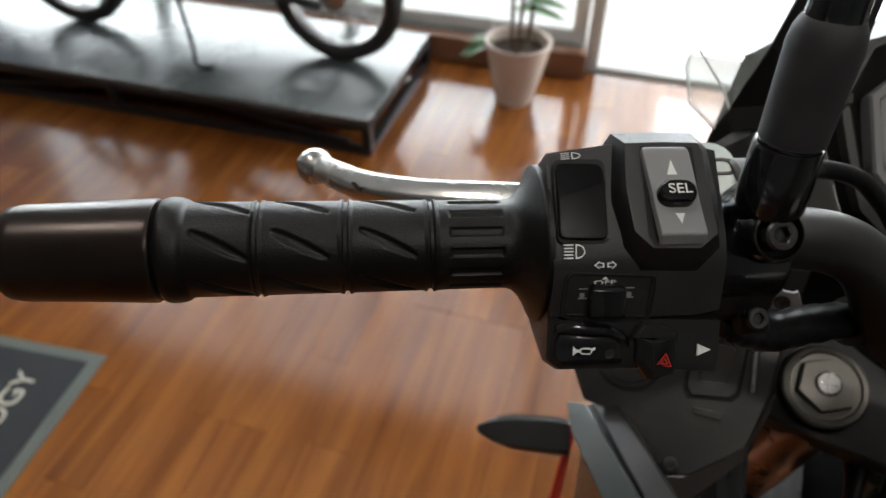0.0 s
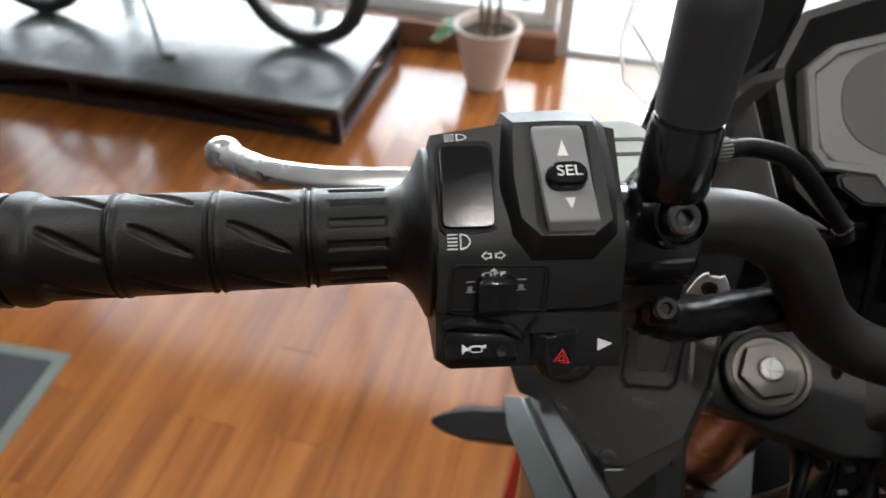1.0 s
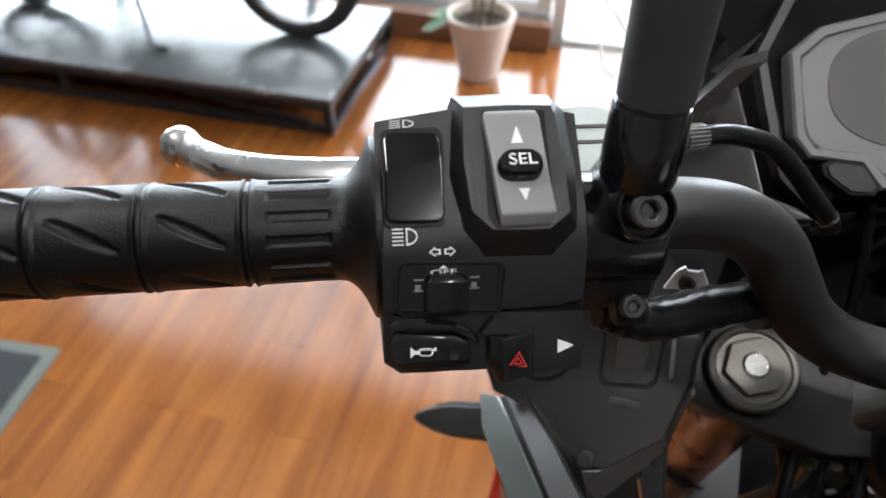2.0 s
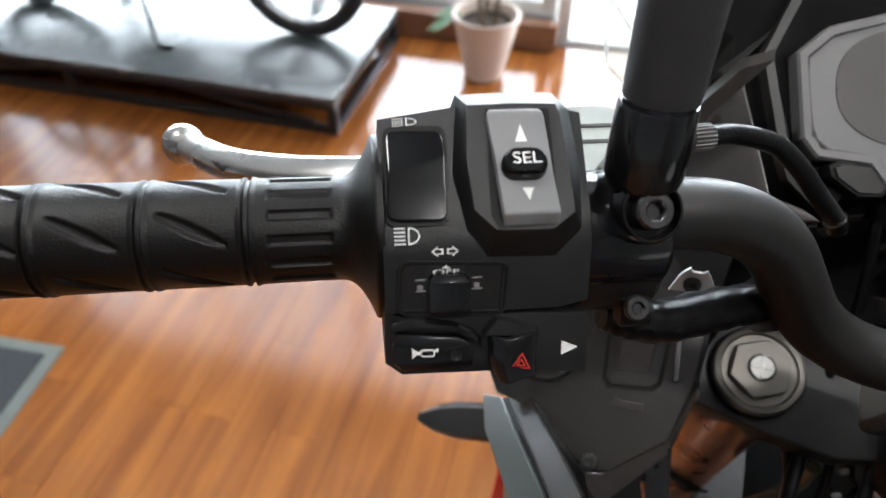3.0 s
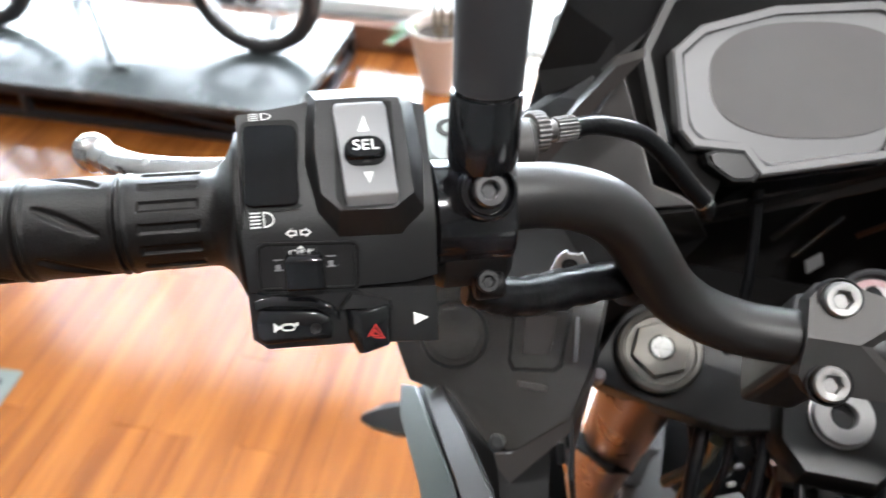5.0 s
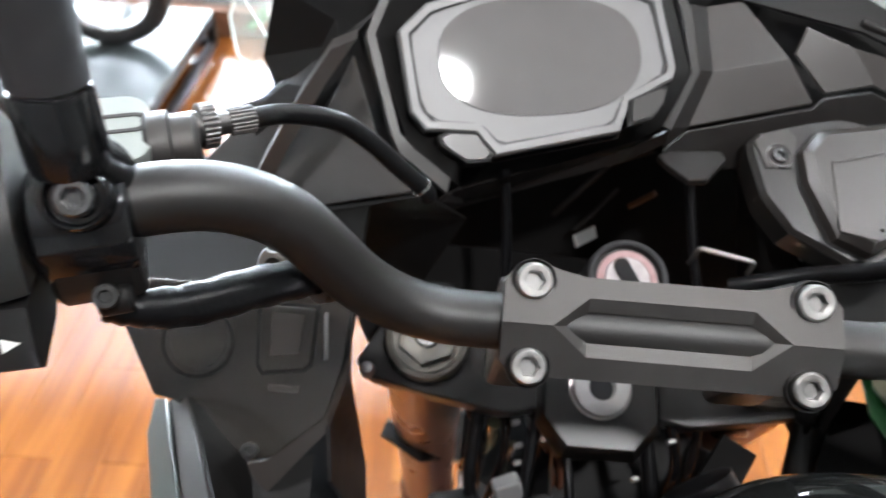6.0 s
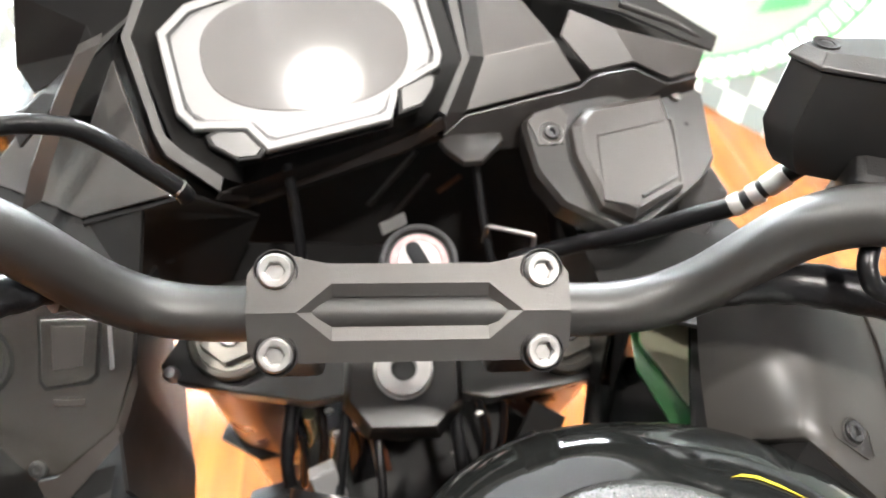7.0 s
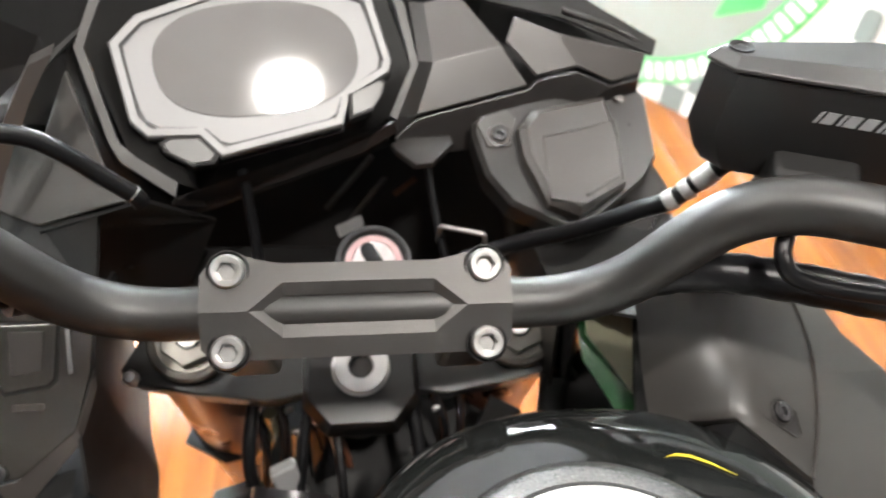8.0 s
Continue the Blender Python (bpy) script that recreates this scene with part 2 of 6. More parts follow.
def tube(points, r, seg=20, caps=True):
    """A round tube along points; r is one radius or one for each point."""
    pts = [Vector(p) for p in points]
    rings, up = [], None
    for i, p in enumerate(pts):
        d = (pts[min(i + 1, len(pts) - 1)] - pts[max(i - 1, 0)]).normalized()
        if up is None:
            up = d.orthogonal().normalized()
        up = (up - d * up.dot(d)).normalized()
        side = d.cross(up)
        rad = r[i] if isinstance(r, (list, tuple)) else r
        rings.append([p + (up * math.cos(math.tau * k / seg) + side * math.sin(math.tau * k / seg)) * rad for k in range(seg)])
    return loft(rings, caps)


def spline(points, n=8):
    """Points of a smooth curve through the given ones."""
    pts = [Vector(p) for p in points]
    pts = [2 * pts[0] - pts[1]] + pts + [2 * pts[-1] - pts[-2]]
    out = []
    for i in range(1, len(pts) - 2):
        a, b, c, d = pts[i - 1 : i + 3]
        for k in range(n):
            t = k / n
            out.append(0.5 * (2 * b + (c - a) * t + (2 * a - 5 * b + 4 * c - d) * t * t + (3 * b - a - 3 * c + d) * t ** 3))
    out.append(pts[-2])
    return out


def box(cx, cy, cz, sx, sy, sz, bevel=0.0, segs=2):
    bm = prism([(cx - sx / 2, cy - sy / 2), (cx + sx / 2, cy - sy / 2), (cx + sx / 2, cy + sy / 2), (cx - sx / 2, cy + sy / 2)], cz - sz / 2, cz + sz / 2)
    if bevel:
        bmesh.ops.bevel(bm, geom=list(bm.edges), offset=bevel, segments=segs, profile=0.5, affect="EDGES", clamp_overlap=True)
    return bm


def shell(points, faces, thick, bevel=0.0):
    """A folded sheet with a thickness and softened folds."""
    bm = bmesh.new()
    vs = [bm.verts.new(p) for p in points]
    for f in faces:
        bm.faces.new([vs[i] for i in f])
    bmesh.ops.recalc_face_normals(bm, faces=bm.faces)
    bmesh.ops.solidify(bm, geom=list(bm.faces), thickness=thick)
    if bevel:
        edges = [e for e in bm.edges if len(e.link_faces) == 2 and e.calc_face_angle(0) > radians(12)]
        bmesh.ops.bevel(bm, geom=edges, offset=bevel, segments=2, profile=0.5, affect="EDGES", clamp_overlap=True)
    return bm


def joined(*bms):
    out = bmesh.new()
    for bm in bms:
        me = bpy.data.meshes.new("piece")
        bm.to_mesh(me)
        bm.free()
        out.from_mesh(me)
        bpy.data.meshes.remove(me)
    return out


def moved(bm, m):
    bm.transform(m)
    return bm


def lettering(words, size, depth):
    """Built-in font, centred, in x and y, with a small depth along z."""
    cu = bpy.data.curves.new("words", "FONT")
    cu.body, cu.size, cu.extrude, cu.align_x, cu.align_y = words, size, depth / 2, "CENTER", "CENTER"
    ob = new("words", cu)
    me = bpy.data.meshes.new_from_object(ob.evaluated_get(bpy.context.evaluated_depsgraph_get()))
    bm = bmesh.new()
    bm.from_mesh(me)
    bpy.data.objects.remove(ob)
    bpy.data.curves.remove(cu)
    bpy.data.meshes.remove(me)
    return bm


def fitted(words, wide, high, depth):
    """Lettering stretched to a width and a height."""
    bm = lettering(words, 1.0, depth)
    xs, ys = [v.co.x for v in bm.verts], [v.co.y for v in bm.verts]
    cx, cy = (min(xs) + max(xs)) / 2, (min(ys) + max(ys)) / 2
    return moved(bm, Matrix.Diagonal((wide / (max(xs) - min(xs)), high / (max(ys) - min(ys)), 1, 1)) @ Matrix.Translation((-cx, -cy, 0)))


def slab(points, faces, rim, low, bevel, segs=2, limit=10):
    """A block with a shaped top: top points and faces, its rim in order, walls down to low."""
    bm = bmesh.new()
    top = [bm.verts.new(p) for p in points]
    for f in faces:
        bm.faces.new([top[i] for i in f])
    foot = [bm.verts.new((points[i][0], points[i][1], low)) for i in rim]
    n = len(rim)
    for k in range(n):
        bm.faces.new((foot[k], foot[(k + 1) % n], top[rim[(k + 1) % n]], top[rim[k]]))
    bm.faces.new(foot[::-1])
    bmesh.ops.recalc_face_normals(bm, faces=bm.faces)
    edges = [e for e in bm.edges if len(e.link_faces) == 2 and e.calc_face_angle(0) > radians(limit)]
    bmesh.ops.bevel(bm, geom=edges, offset=bevel, segments=segs, profile=0.5, affect="EDGES", clamp_overlap=True)
    return bm


def outline_ring(outer, inner, z0, z1):
    """A flat ring between two outlines of equal count, with walls."""
    return loft([[(x, y, z0) for x, y in outer], [(x, y, z1) for x, y in outer], [(x, y, z1) for x, y in inner], [(x, y, z0) for x, y in inner]], caps=False)


MM = Matrix.Scale(0.001, 4)

# ---- the showroom; drawn in metres of the room's own frame ----
def plank_material(name):
    """Laminate: long grain, streaks and a satin coat; the tone differs from plank to plank."""
    mat = bpy.data.materials.new(name)
    mat.use_nodes = True
    t = mat.node_tree
    b = t.nodes["Principled BSDF"]
    where = t.nodes.new("ShaderNodeTexCoord")
    info = t.nodes.new("ShaderNodeObjectInfo")
    shift = t.nodes.new("ShaderNodeVectorMath")
    shift.operation = "MULTIPLY_ADD"
    shift.inputs[1].default_value = (1, 1, 1)
    off = t.nodes.new("ShaderNodeCombineXYZ")
    mul = t.nodes.new("ShaderNodeMath")
    mul.operation = "MULTIPLY"
    mul.inputs[1].default_value = 37.0
    t.links.new(info.outputs["Random"], mul.inputs[0])
    t.links.new(mul.outputs[0], off.inputs[0])
    t.links.new(mul.outputs[0], off.inputs[1])
    t.links.new(where.outputs["Object"], shift.inputs[0])
    t.links.new(off.outputs[0], shift.inputs[2])
    grain_map = t.nodes.new("ShaderNodeMapping")
    grain_map.inputs["Scale"].default_value = (1.0, 0.07, 1.0)
    t.links.new(shift.outputs[0], grain_map.inputs[0])
    streak = t.nodes.new("ShaderNodeTexNoise")
    streak.inputs["Scale"].default_value, streak.inputs["Detail"].default_value, streak.inputs["Distortion"].default_value = 26, 8, 0.6
    t.links.new(grain_map.outputs[0], streak.inputs["Vector"])
    broad = t.nodes.new("ShaderNodeTexNoise")
    broad.inputs["Scale"].default_value = 5
    broad_map = t.nodes.new("ShaderNodeMapping")
    broad_map.inputs["Scale"].default_value = (1.0, 0.3, 1.0)
    t.links.new(shift.outputs[0], broad_map.inputs[0])
    t.links.new(broad_map.outputs[0], broad.inputs["Vector"])
    add = t.nodes.new("ShaderNodeMath")
    add.operation = "ADD"
    t.links.new(streak.outputs["Fac"], add.inputs[0])
    t.links.new(broad.outputs["Fac"], add.inputs[1])
    ramp = t.nodes.new("ShaderNodeValToRGB")
    ramp.color_ramp.elements[0].position, ramp.color_ramp.elements[0].color = 0.30, (0.086, 0.0245, 0.0066, 1)
    ramp.color_ramp.elements[1].position, ramp.color_ramp.elements[1].color = 0.72, (0.290, 0.108, 0.0215, 1)
    mid = ramp.color_ramp.elements.new(0.52)
    mid.color = (0.194, 0.064, 0.0135, 1)
    half = t.nodes.new("ShaderNodeMath")
    half.operation = "MULTIPLY"
    half.inputs[1].default_value = 0.5
    t.links.new(add.outputs[0], half.inputs[0])
    t.links.new(half.outputs[0], ramp.inputs[0])
    hsv = t.nodes.new("ShaderNodeHueSaturation")
    span = t.nodes.new("ShaderNodeMapRange")
    span.inputs["To Min"].default_value, span.inputs["To Max"].default_value = 0.93, 1.07
    t.links.new(info.outputs["Random"], span.inputs["Value"])
    t.links.new(span.outputs["Result"], hsv.inputs["Value"])
    t.links.new(ramp.outputs[0], hsv.inputs["Color"])
    t.links.new(hsv.outputs[0], b.inputs["Base Color"])
    rough = t.nodes.new("ShaderNodeMapRange")
    b.inputs["Specular IOR Level"].default_value = 0.6
    rough.inputs["To Min"].default_value, rough.inputs["To Max"].default_value = 0.10, 0.19
    t.links.new(broad.outputs["Fac"], rough.inputs["Value"])
    t.links.new(rough.outputs["Result"], b.inputs["Roughness"])
    bp = t.nodes.new("ShaderNodeBump")
    bp.inputs["Strength"].default_value, bp.inputs["Distance"].default_value = 0.08, 0.0008
    t.links.new(streak.outputs["Fac"], bp.inputs["Height"])
    t.links.new(bp.outputs["Normal"], b.inputs["Normal"])
    return mat


WOOD = plank_material("laminate_plank")
UNDERLAY = material("dark_floor_joint", (0.05, 0.02, 0.01), 0.7, scale=30)
WALLPAINT = material("grey_wall_paint", (0.20, 0.20, 0.195), 0.7, var=0.05, scale=3, bump=0.1, grain=250)
CEILPAINT = material("grey_ceiling_paint", (0.36, 0.36, 0.36), 0.8, var=0.04, scale=2, bump=0.1, grain=200)
FRAMEPAINT = material("white_aluminium_frame", (0.72, 0.73, 0.72), 0.35, var=0.05, scale=20)
BROWNWOOD = material("brown_stained_wood", (0.17, 0.075, 0.040), 0.40, var=0.3, scale=14, stretch=(0.3, 1, 1), bump=0.1, grain=120)
PLATTOP = material("polished_black_board", (0.060, 0.068, 0.068), 0.25, var=0.4, scale=5, rvar=0.5, spec=0.9)
PLATSTEEL = material("black_painted_steel", (0.014, 0.013, 0.014), 0.32, var=0.3, scale=25, bump=0.08, grain=400)
TYRE = material("tyre_rubber", (0.020, 0.020, 0.020), 0.65, var=0.2, scale=30, bump=0.2, grain=300)
RIM = material("wheel_rim_alloy", (0.60, 0.60, 0.60), 0.25, metal=1.0, var=0.1, scale=40)
POT = material("beige_clay_pot", (0.56, 0.46, 0.40), 0.6, var=0.10, scale=12, bump=0.2, grain=160)
SOIL = material("potting_soil", (0.035, 0.022, 0.014), 0.95, var=0.5, scale=60, bump=0.8, grain=120)
LEAF = material("green_leaf", (0.05, 0.16, 0.025), 0.42, var=0.35, scale=18)
BARK = material("plant_stem_bark", (0.10, 0.07, 0.04), 0.8, var=0.3, scale=50, bump=0.4, grain=200)
MATPILE = material("charcoal_mat_pile", (0.016, 0.017, 0.020), 0.95, var=0.3, scale=60, bump=0.8, grain=500)
MATEDGE = material("grey_mat_border", (0.085, 0.095, 0.085), 0.85, var=0.15, scale=60, bump=0.4, grain=400)
MATINK = material("pale_mat_lettering", (0.52, 0.48, 0.40), 0.85, var=0.1, scale=80, bump=0.4, grain=500)
BOARDGREY = material("grey_display_board", (0.20, 0.225, 0.205), 0.55, var=0.08, scale=4)
BOARDGREEN = material("green_board_print", (0.07, 0.46, 0.11), 0.5, var=0.08, scale=8)
BOARDWHITE = material("white_board_print", (0.62, 0.62, 0.60), 0.5, var=0.04, scale=8)
BOARDBLACK = material("grey_board_print", (0.16, 0.19, 0.18), 0.5, var=0.08, scale=8)
OUTGROUND = material("pale_pavement", (0.72, 0.71, 0.69), 0.8, var=0.10, scale=3, bump=0.2, grain=60)
OUTSIDE = glowing("bright_daylight", (0.92, 0.98, 1.0), 14.0)
PANE = clear("window_glass", (0.98, 1.0, 0.99), 0.0, 1.45)


def placed(name, bm, mat, label, category, kind="", m=None, angle=38):
    ob = as_object(name, bm, mat, angle)
    ob.matrix_basis = ROOM @ m if m is not None else ROOM.copy()
    return tagged(ob, label, category, kind=kind)


def holder(name, m, label, category, group=""):
    ob = new(name)
    ob.matrix_basis = m
    ob.empty_display_size = 0.1
    return tagged(ob, label, category, group)


X0, X1, Y0, Y1, HIGH = -4.2, 2.9, -4.2, 2.58, 2.8
floor = placed("floor", box((X0 + X1) / 2, (Y0 + Y1) / 2, -0.031, X1 - X0 + 0.4, Y1 - Y0 + 0.04, 0.05), UNDERLAY, "orange-brown wooden laminate showroom floor", "floor", "structure")
placed("ceiling", box((X0 + X1) / 2, (Y0 + Y1) / 2, HIGH + 0.05, X1 - X0 + 0.4, Y1 - Y0 + 0.4, 0.1), CEILPAINT, "plain grey showroom ceiling", "ceiling", "structure")
placed("wall_south", box((X0 + X1) / 2, Y0 - 0.1, HIGH / 2, X1 - X0 + 0.4, 0.2, HIGH), WALLPAINT, "plain grey painted wall", "wall", "structure")
placed("wall_west", box(X0 - 0.1, (Y0 + Y1) / 2, HIGH / 2, 0.2, Y1 - Y0, HIGH), WALLPAINT, "plain grey painted wall", "wall", "structure")
placed("wall_east", box(X1 + 0.1, (Y0 + Y1) / 2, HIGH / 2, 0.2, Y1 - Y0, HIGH), WALLPAINT, "plain grey painted wall", "wall", "structure")
# window wall: a low sill on the window side, open to the ground at the glass door
placed("wall_north", joined(box((X0 - 0.17) / 2, Y1 + 0.06, 0.05, -0.17 - X0, 0.12, 0.10), box((X0 + X1) / 2, Y1 + 0.06, 2.65, X1 - X0 + 0.4, 0.12, 0.3)), WALLPAINT, "grey window wall with a low sill", "wall", "structure")
placed("baseboard", box((X0 - 0.15) / 2, Y1 - 0.032, 0.05, -0.15 - X0, 0.06, 0.10, 0.004), BROWNWOOD, "brown wooden skirting board under the window", "skirting board", "structure")


def window(name, x0, x1, z0, z1, posts, label):
    """A fixed light: a frame, mullions and one pane for each bay."""
    top = holder(name, ROOM @ pose(0, Y1 + 0.06, 0), label, "window")
    top["kind"] = "structure"
    w = 0.05
    part("window_frame", joined(box((x0 + x1) / 2, 0, z0 + w / 2, x1 - x0, 0.06, w, 0.004), box((x0 + x1) / 2, 0, z1 - w / 2, x1 - x0, 0.06, w, 0.004), box(x0 + w / 2, 0, (z0 + z1) / 2, w, 0.062, z1 - z0, 0.004), box(x1 - w / 2, 0, (z0 + z1) / 2, w, 0.062, z1 - z0, 0.004)), FRAMEPAINT, top)
    edges = [x0 + w, *posts, x1 - w]
    for p in posts:
        part("mullion", box(p, 0, (z0 + z1) / 2, 0.045, 0.058, z1 - z0 - 0.1, 0.004), FRAMEPAINT, top)
    for a, b in zip(edges, edges[1:]):
        pane = part("pane", box((a + b) / 2, 0, (z0 + z1) / 2, b - a - 0.03, 0.006, z1 - z0 - 0.09), PANE, top)
        pane.visible_shadow = False


window("window_1", X0, -0.17, 0.10, 2.5, (-3.1, -2.0, -1.1), "large shop window with white aluminium frames")
window("door_1", -0.16, 2.2, -0.035, 2.5, (0.95,), "glass shop door with a white frame")
placed("ground", box(0, 22, -0.14, 60, 39, 0.2), OUTGROUND, "pale sunlit pavement outside the shop", "pavement", "structure")
placed("backdrop", box(0, 14, 4.0, 40, 0.1, 8.4), OUTSIDE, "overexposed bright street outside the window", "backdrop", "structure")


def downlight(x, y):
    top = holder("downlight", pose(x, y, 2.8), "round white recessed ceiling downlight, switched on; all but the first are added fill", "ceiling light", "ceiling downlights")
    ring = lathe([(-0.02, 0.082), (-0.022, 0.095), (-0.012, 0.105), (0.0, 0.107), (0.0, 0.08), (-0.012, 0.08)], 40, "z")
    part("trim_ring", ring, FRAMEPAINT, top)


# fixtures for the known downlight and the three added fill lamps
for lx, ly, watts in DOWNLIGHT_AND_FILLS:
    downlight(lx, ly)


# ---- display platform ----
def platform():
    x0, x1, y0, y1, h = -3.3, -0.738, 1.80, 2.46, 0.13
    top = holder("display_platform", ROOM @ pose((x0 + x1) / 2, (y0 + y1) / 2, 0), "low black steel display platform with a polished top", "platform")
    cx, cy = (x0 + x1) / 2, (y0 + y1) / 2
    lx, ly = x1 - x0, y1 - y0
    part("deck", box(0, 0, h - 0.009, lx, ly, 0.018, 0.003), PLATTOP, top, "polished black deck board")
    for sy in (-1, 1):
        part("upper_rail", box(0, sy * (ly / 2 - 0.013), h - 0.03, lx, 0.026, 0.022, 0.002), PLATSTEEL, top)
        part("lower_rail", box(0, sy * (ly / 2 - 0.013), 0.0125, lx, 0.026, 0.025, 0.002), PLATSTEEL, top)
    for sx in (-1, 1):
        part("end_rail", box(sx * (lx / 2 - 0.013), 0, h - 0.03, 0.026, ly - 0.056, 0.022, 0.002), PLATSTEEL, top)
        part("end_lower_rail", box(sx * (lx / 2 - 0.013), 0, 0.0125, 0.026, ly - 0.056, 0.025, 0.002), PLATSTEEL, top)
    bay = 0.93
    for k in range(3):
        for sy in (-1, 1):
            x = lx / 2 - 0.013 - k * bay
            part("leg", box(x, sy * (ly / 2 - 0.013), h / 2 - 0.01, 0.028, 0.028, h - 0.055, 0.002), PLATSTEEL, top)
            if k < 2:
                bar = box(0, 0, 0, 0.47, 0.018, 0.014, 0.001)
                part("brace", moved(bar, pose(x - 0.30, sy * (ly / 2 - 0.013), 0.062, 0, 8 if k == 0 else -8, 0)), PLATSTEEL, top)
    part("inner_sheet", box(0, 0.02, h - 0.06, lx - 0.1, ly - 0.1, 0.012), PLATSTEEL, top)


platform()


# ---- the small motorcycle on the platform: wheels, fork, swing arm and frame ----
def ring_mesh(profile, seg=72):
    """A closed profile of (across, radius) turned round the y axis."""
    rings = []
    for k in range(seg):
        a = math.tau * k / seg
        rings.append([(r * math.cos(a), s, r * math.sin(a)) for s, r in profile])
    bm = bmesh.new()
    vs = [[bm.verts.new(p) for p in ring] for ring in rings]
    n = len(profile)
    for i in range(seg):
        a, b = vs[i], vs[(i + 1) % seg]
        for j in range(n):
            bm.faces.new((a[j], a[(j + 1) % n], b[(j + 1) % n], b[j]))
    return bm


def wheel(parent, x, z, r, width):
    arc = [(width / 2 * math.cos(radians(a)), r - width * 0.42 + width * 0.42 * math.sin(radians(a))) for a in range(-40, 221, 20)]
    tyre = part("tyre", moved(ring_mesh(arc), Matrix.Translation((x, 0, z))), TYRE, parent)
    part("rim", moved(ring_mesh([(-width * 0.32, r - width * 0.66), (width * 0.32, r - width * 0.66), (width * 0.30, r - width * 0.80), (0.0, r - width * 0.92), (-width * 0.30, r - width * 0.80)]), Matrix.Translation((x, 0, z))), RIM, tyre)
    part("hub", moved(lathe([(-0.045, 0.020), (-0.042, 0.045), (-0.03, 0.03), (0.03, 0.03), (0.042, 0.045), (0.045, 0.020)], 24), Matrix.Translation((x, 0, z)) @ pose(0, 0, 0, 0, 0, 90)), RIM, tyre)
    for i in range(28):
        a = math.tau * i / 28
        side = 0.034 if i % 2 else -0.034
        b = a + (0.35 if i % 4 < 2 else -0.35)
        p = Vector((x + 0.042 * math.cos(b), side, z + 0.042 * math.sin(b)))
        q = Vector((x + (r - width * 0.85) * math.cos(a), 0, z + (r - width * 0.85) * math.sin(a)))
        part("spoke", tube([p, q], 0.002, 6), STEEL, tyre)


def small_bike():
    top = holder("motorcycle", ROOM @ pose(-1.013, 2.176, 0.13), "small off-road motorcycle with spoked wheels on the platform", "motorcycle")
    wheel(top, 0.035, 0.232, 0.232, 0.075)
    wheel(top, -1.02, 0.235, 0.235, 0.070)
    part("swing_arm", joined(tube([(0.0, -0.075, 0.215), (-0.42, -0.075, 0.27)], 0.016, 12), tube([(0.0, 0.075, 0.215), (-0.42, 0.075, 0.27)], 0.016, 12), tube([(-0.42, -0.085, 0.27), (-0.42, 0.085, 0.27)], 0.02, 12)), PLATSTEEL, top)
    part("frame", tube(bent([(-0.16, 0.0, 0.52), (-0.45, 0.0, 0.50), (-0.82, 0.0, 0.66), (-0.70, 0.0, 0.28), (-0.42, 0.0, 0.20)], 0.05), 0.018, 12), PLATSTEEL, top)
    part("fork", joined(tube([(-1.02, -0.06, 0.235), (-0.84, -0.06, 0.74)], 0.018, 12), tube([(-1.02, 0.06, 0.235), (-0.84, 0.06, 0.74)], 0.018, 12), tube([(-0.85, -0.09, 0.70), (-0.85, 0.09, 0.70)], 0.02, 12)), PLATSTEEL, top)
    part("engine", joined(box(-0.56, 0, 0.30, 0.26, 0.16, 0.17, 0.02), box(-0.62, 0, 0.42, 0.14, 0.11, 0.12, 0.01)), PLATSTEEL, top)
    part("seat", moved(prism(rounded(0, 0, 0.55, 0.17, 0.06), 0.0, 0.07, 0.02), Matrix.Translation((-0.32, 0, 0.55))), PLASTIC, top)
    part("fuel_tank", moved(taper(rounded(0, 0, 0.30, 0.20, 0.08), [(0, 0.8, 0, 0), (0.06, 1, 0, 0), (0.12, 0.9, 0, 0), (0.15, 0.6, 0, 0)]), Matrix.Translation((-0.68, 0, 0.56))), GREENPAINT, top)
    part("side_stand", tube(bent([(-0.52, -0.10, 0.24), (-0.44, -0.18, 0.06), (-0.42, -0.21, 0.008), (-0.36, -0.215, 0.008)], 0.02), 0.008, 10), PLATSTEEL, top)
    part("handlebar", tube([(-0.80, -0.33, 0.80), (-0.84, -0.12, 0.76), (-0.84, 0.12, 0.76), (-0.80, 0.33, 0.80)], 0.011, 12), PLATSTEEL, top)
    part("exhaust", tube([(-0.50, -0.11, 0.26), (-0.25, -0.12, 0.36), (0.02, -0.12, 0.46)], [0.02, 0.03, 0.035], 16), STEEL, top)


small_bike()


# ---- plant in a clay pot ----
def leaf(length, width, droop):
    bm = bmesh.new()
    rows = []
    for i in range(9):
        s = i / 8
        w = width * math.sin(math.pi * min(1, s * 0.92 + 0.06)) ** 0.8 / 2
        z = -droop * s * s
        rows.append([bm.verts.new((length * s, w * k, z + abs(k) * w * 0.25)) for k in (-1, -0.5, 0, 0.5, 1)])
    for a, b in zip(rows, rows[1:]):
        for k in range(4):
            bm.faces.new((a[k], a[k + 1], b[k + 1], b[k]))
    bmesh.ops.solidify(bm, geom=list(bm.faces), thickness=0.0006)
    return bm


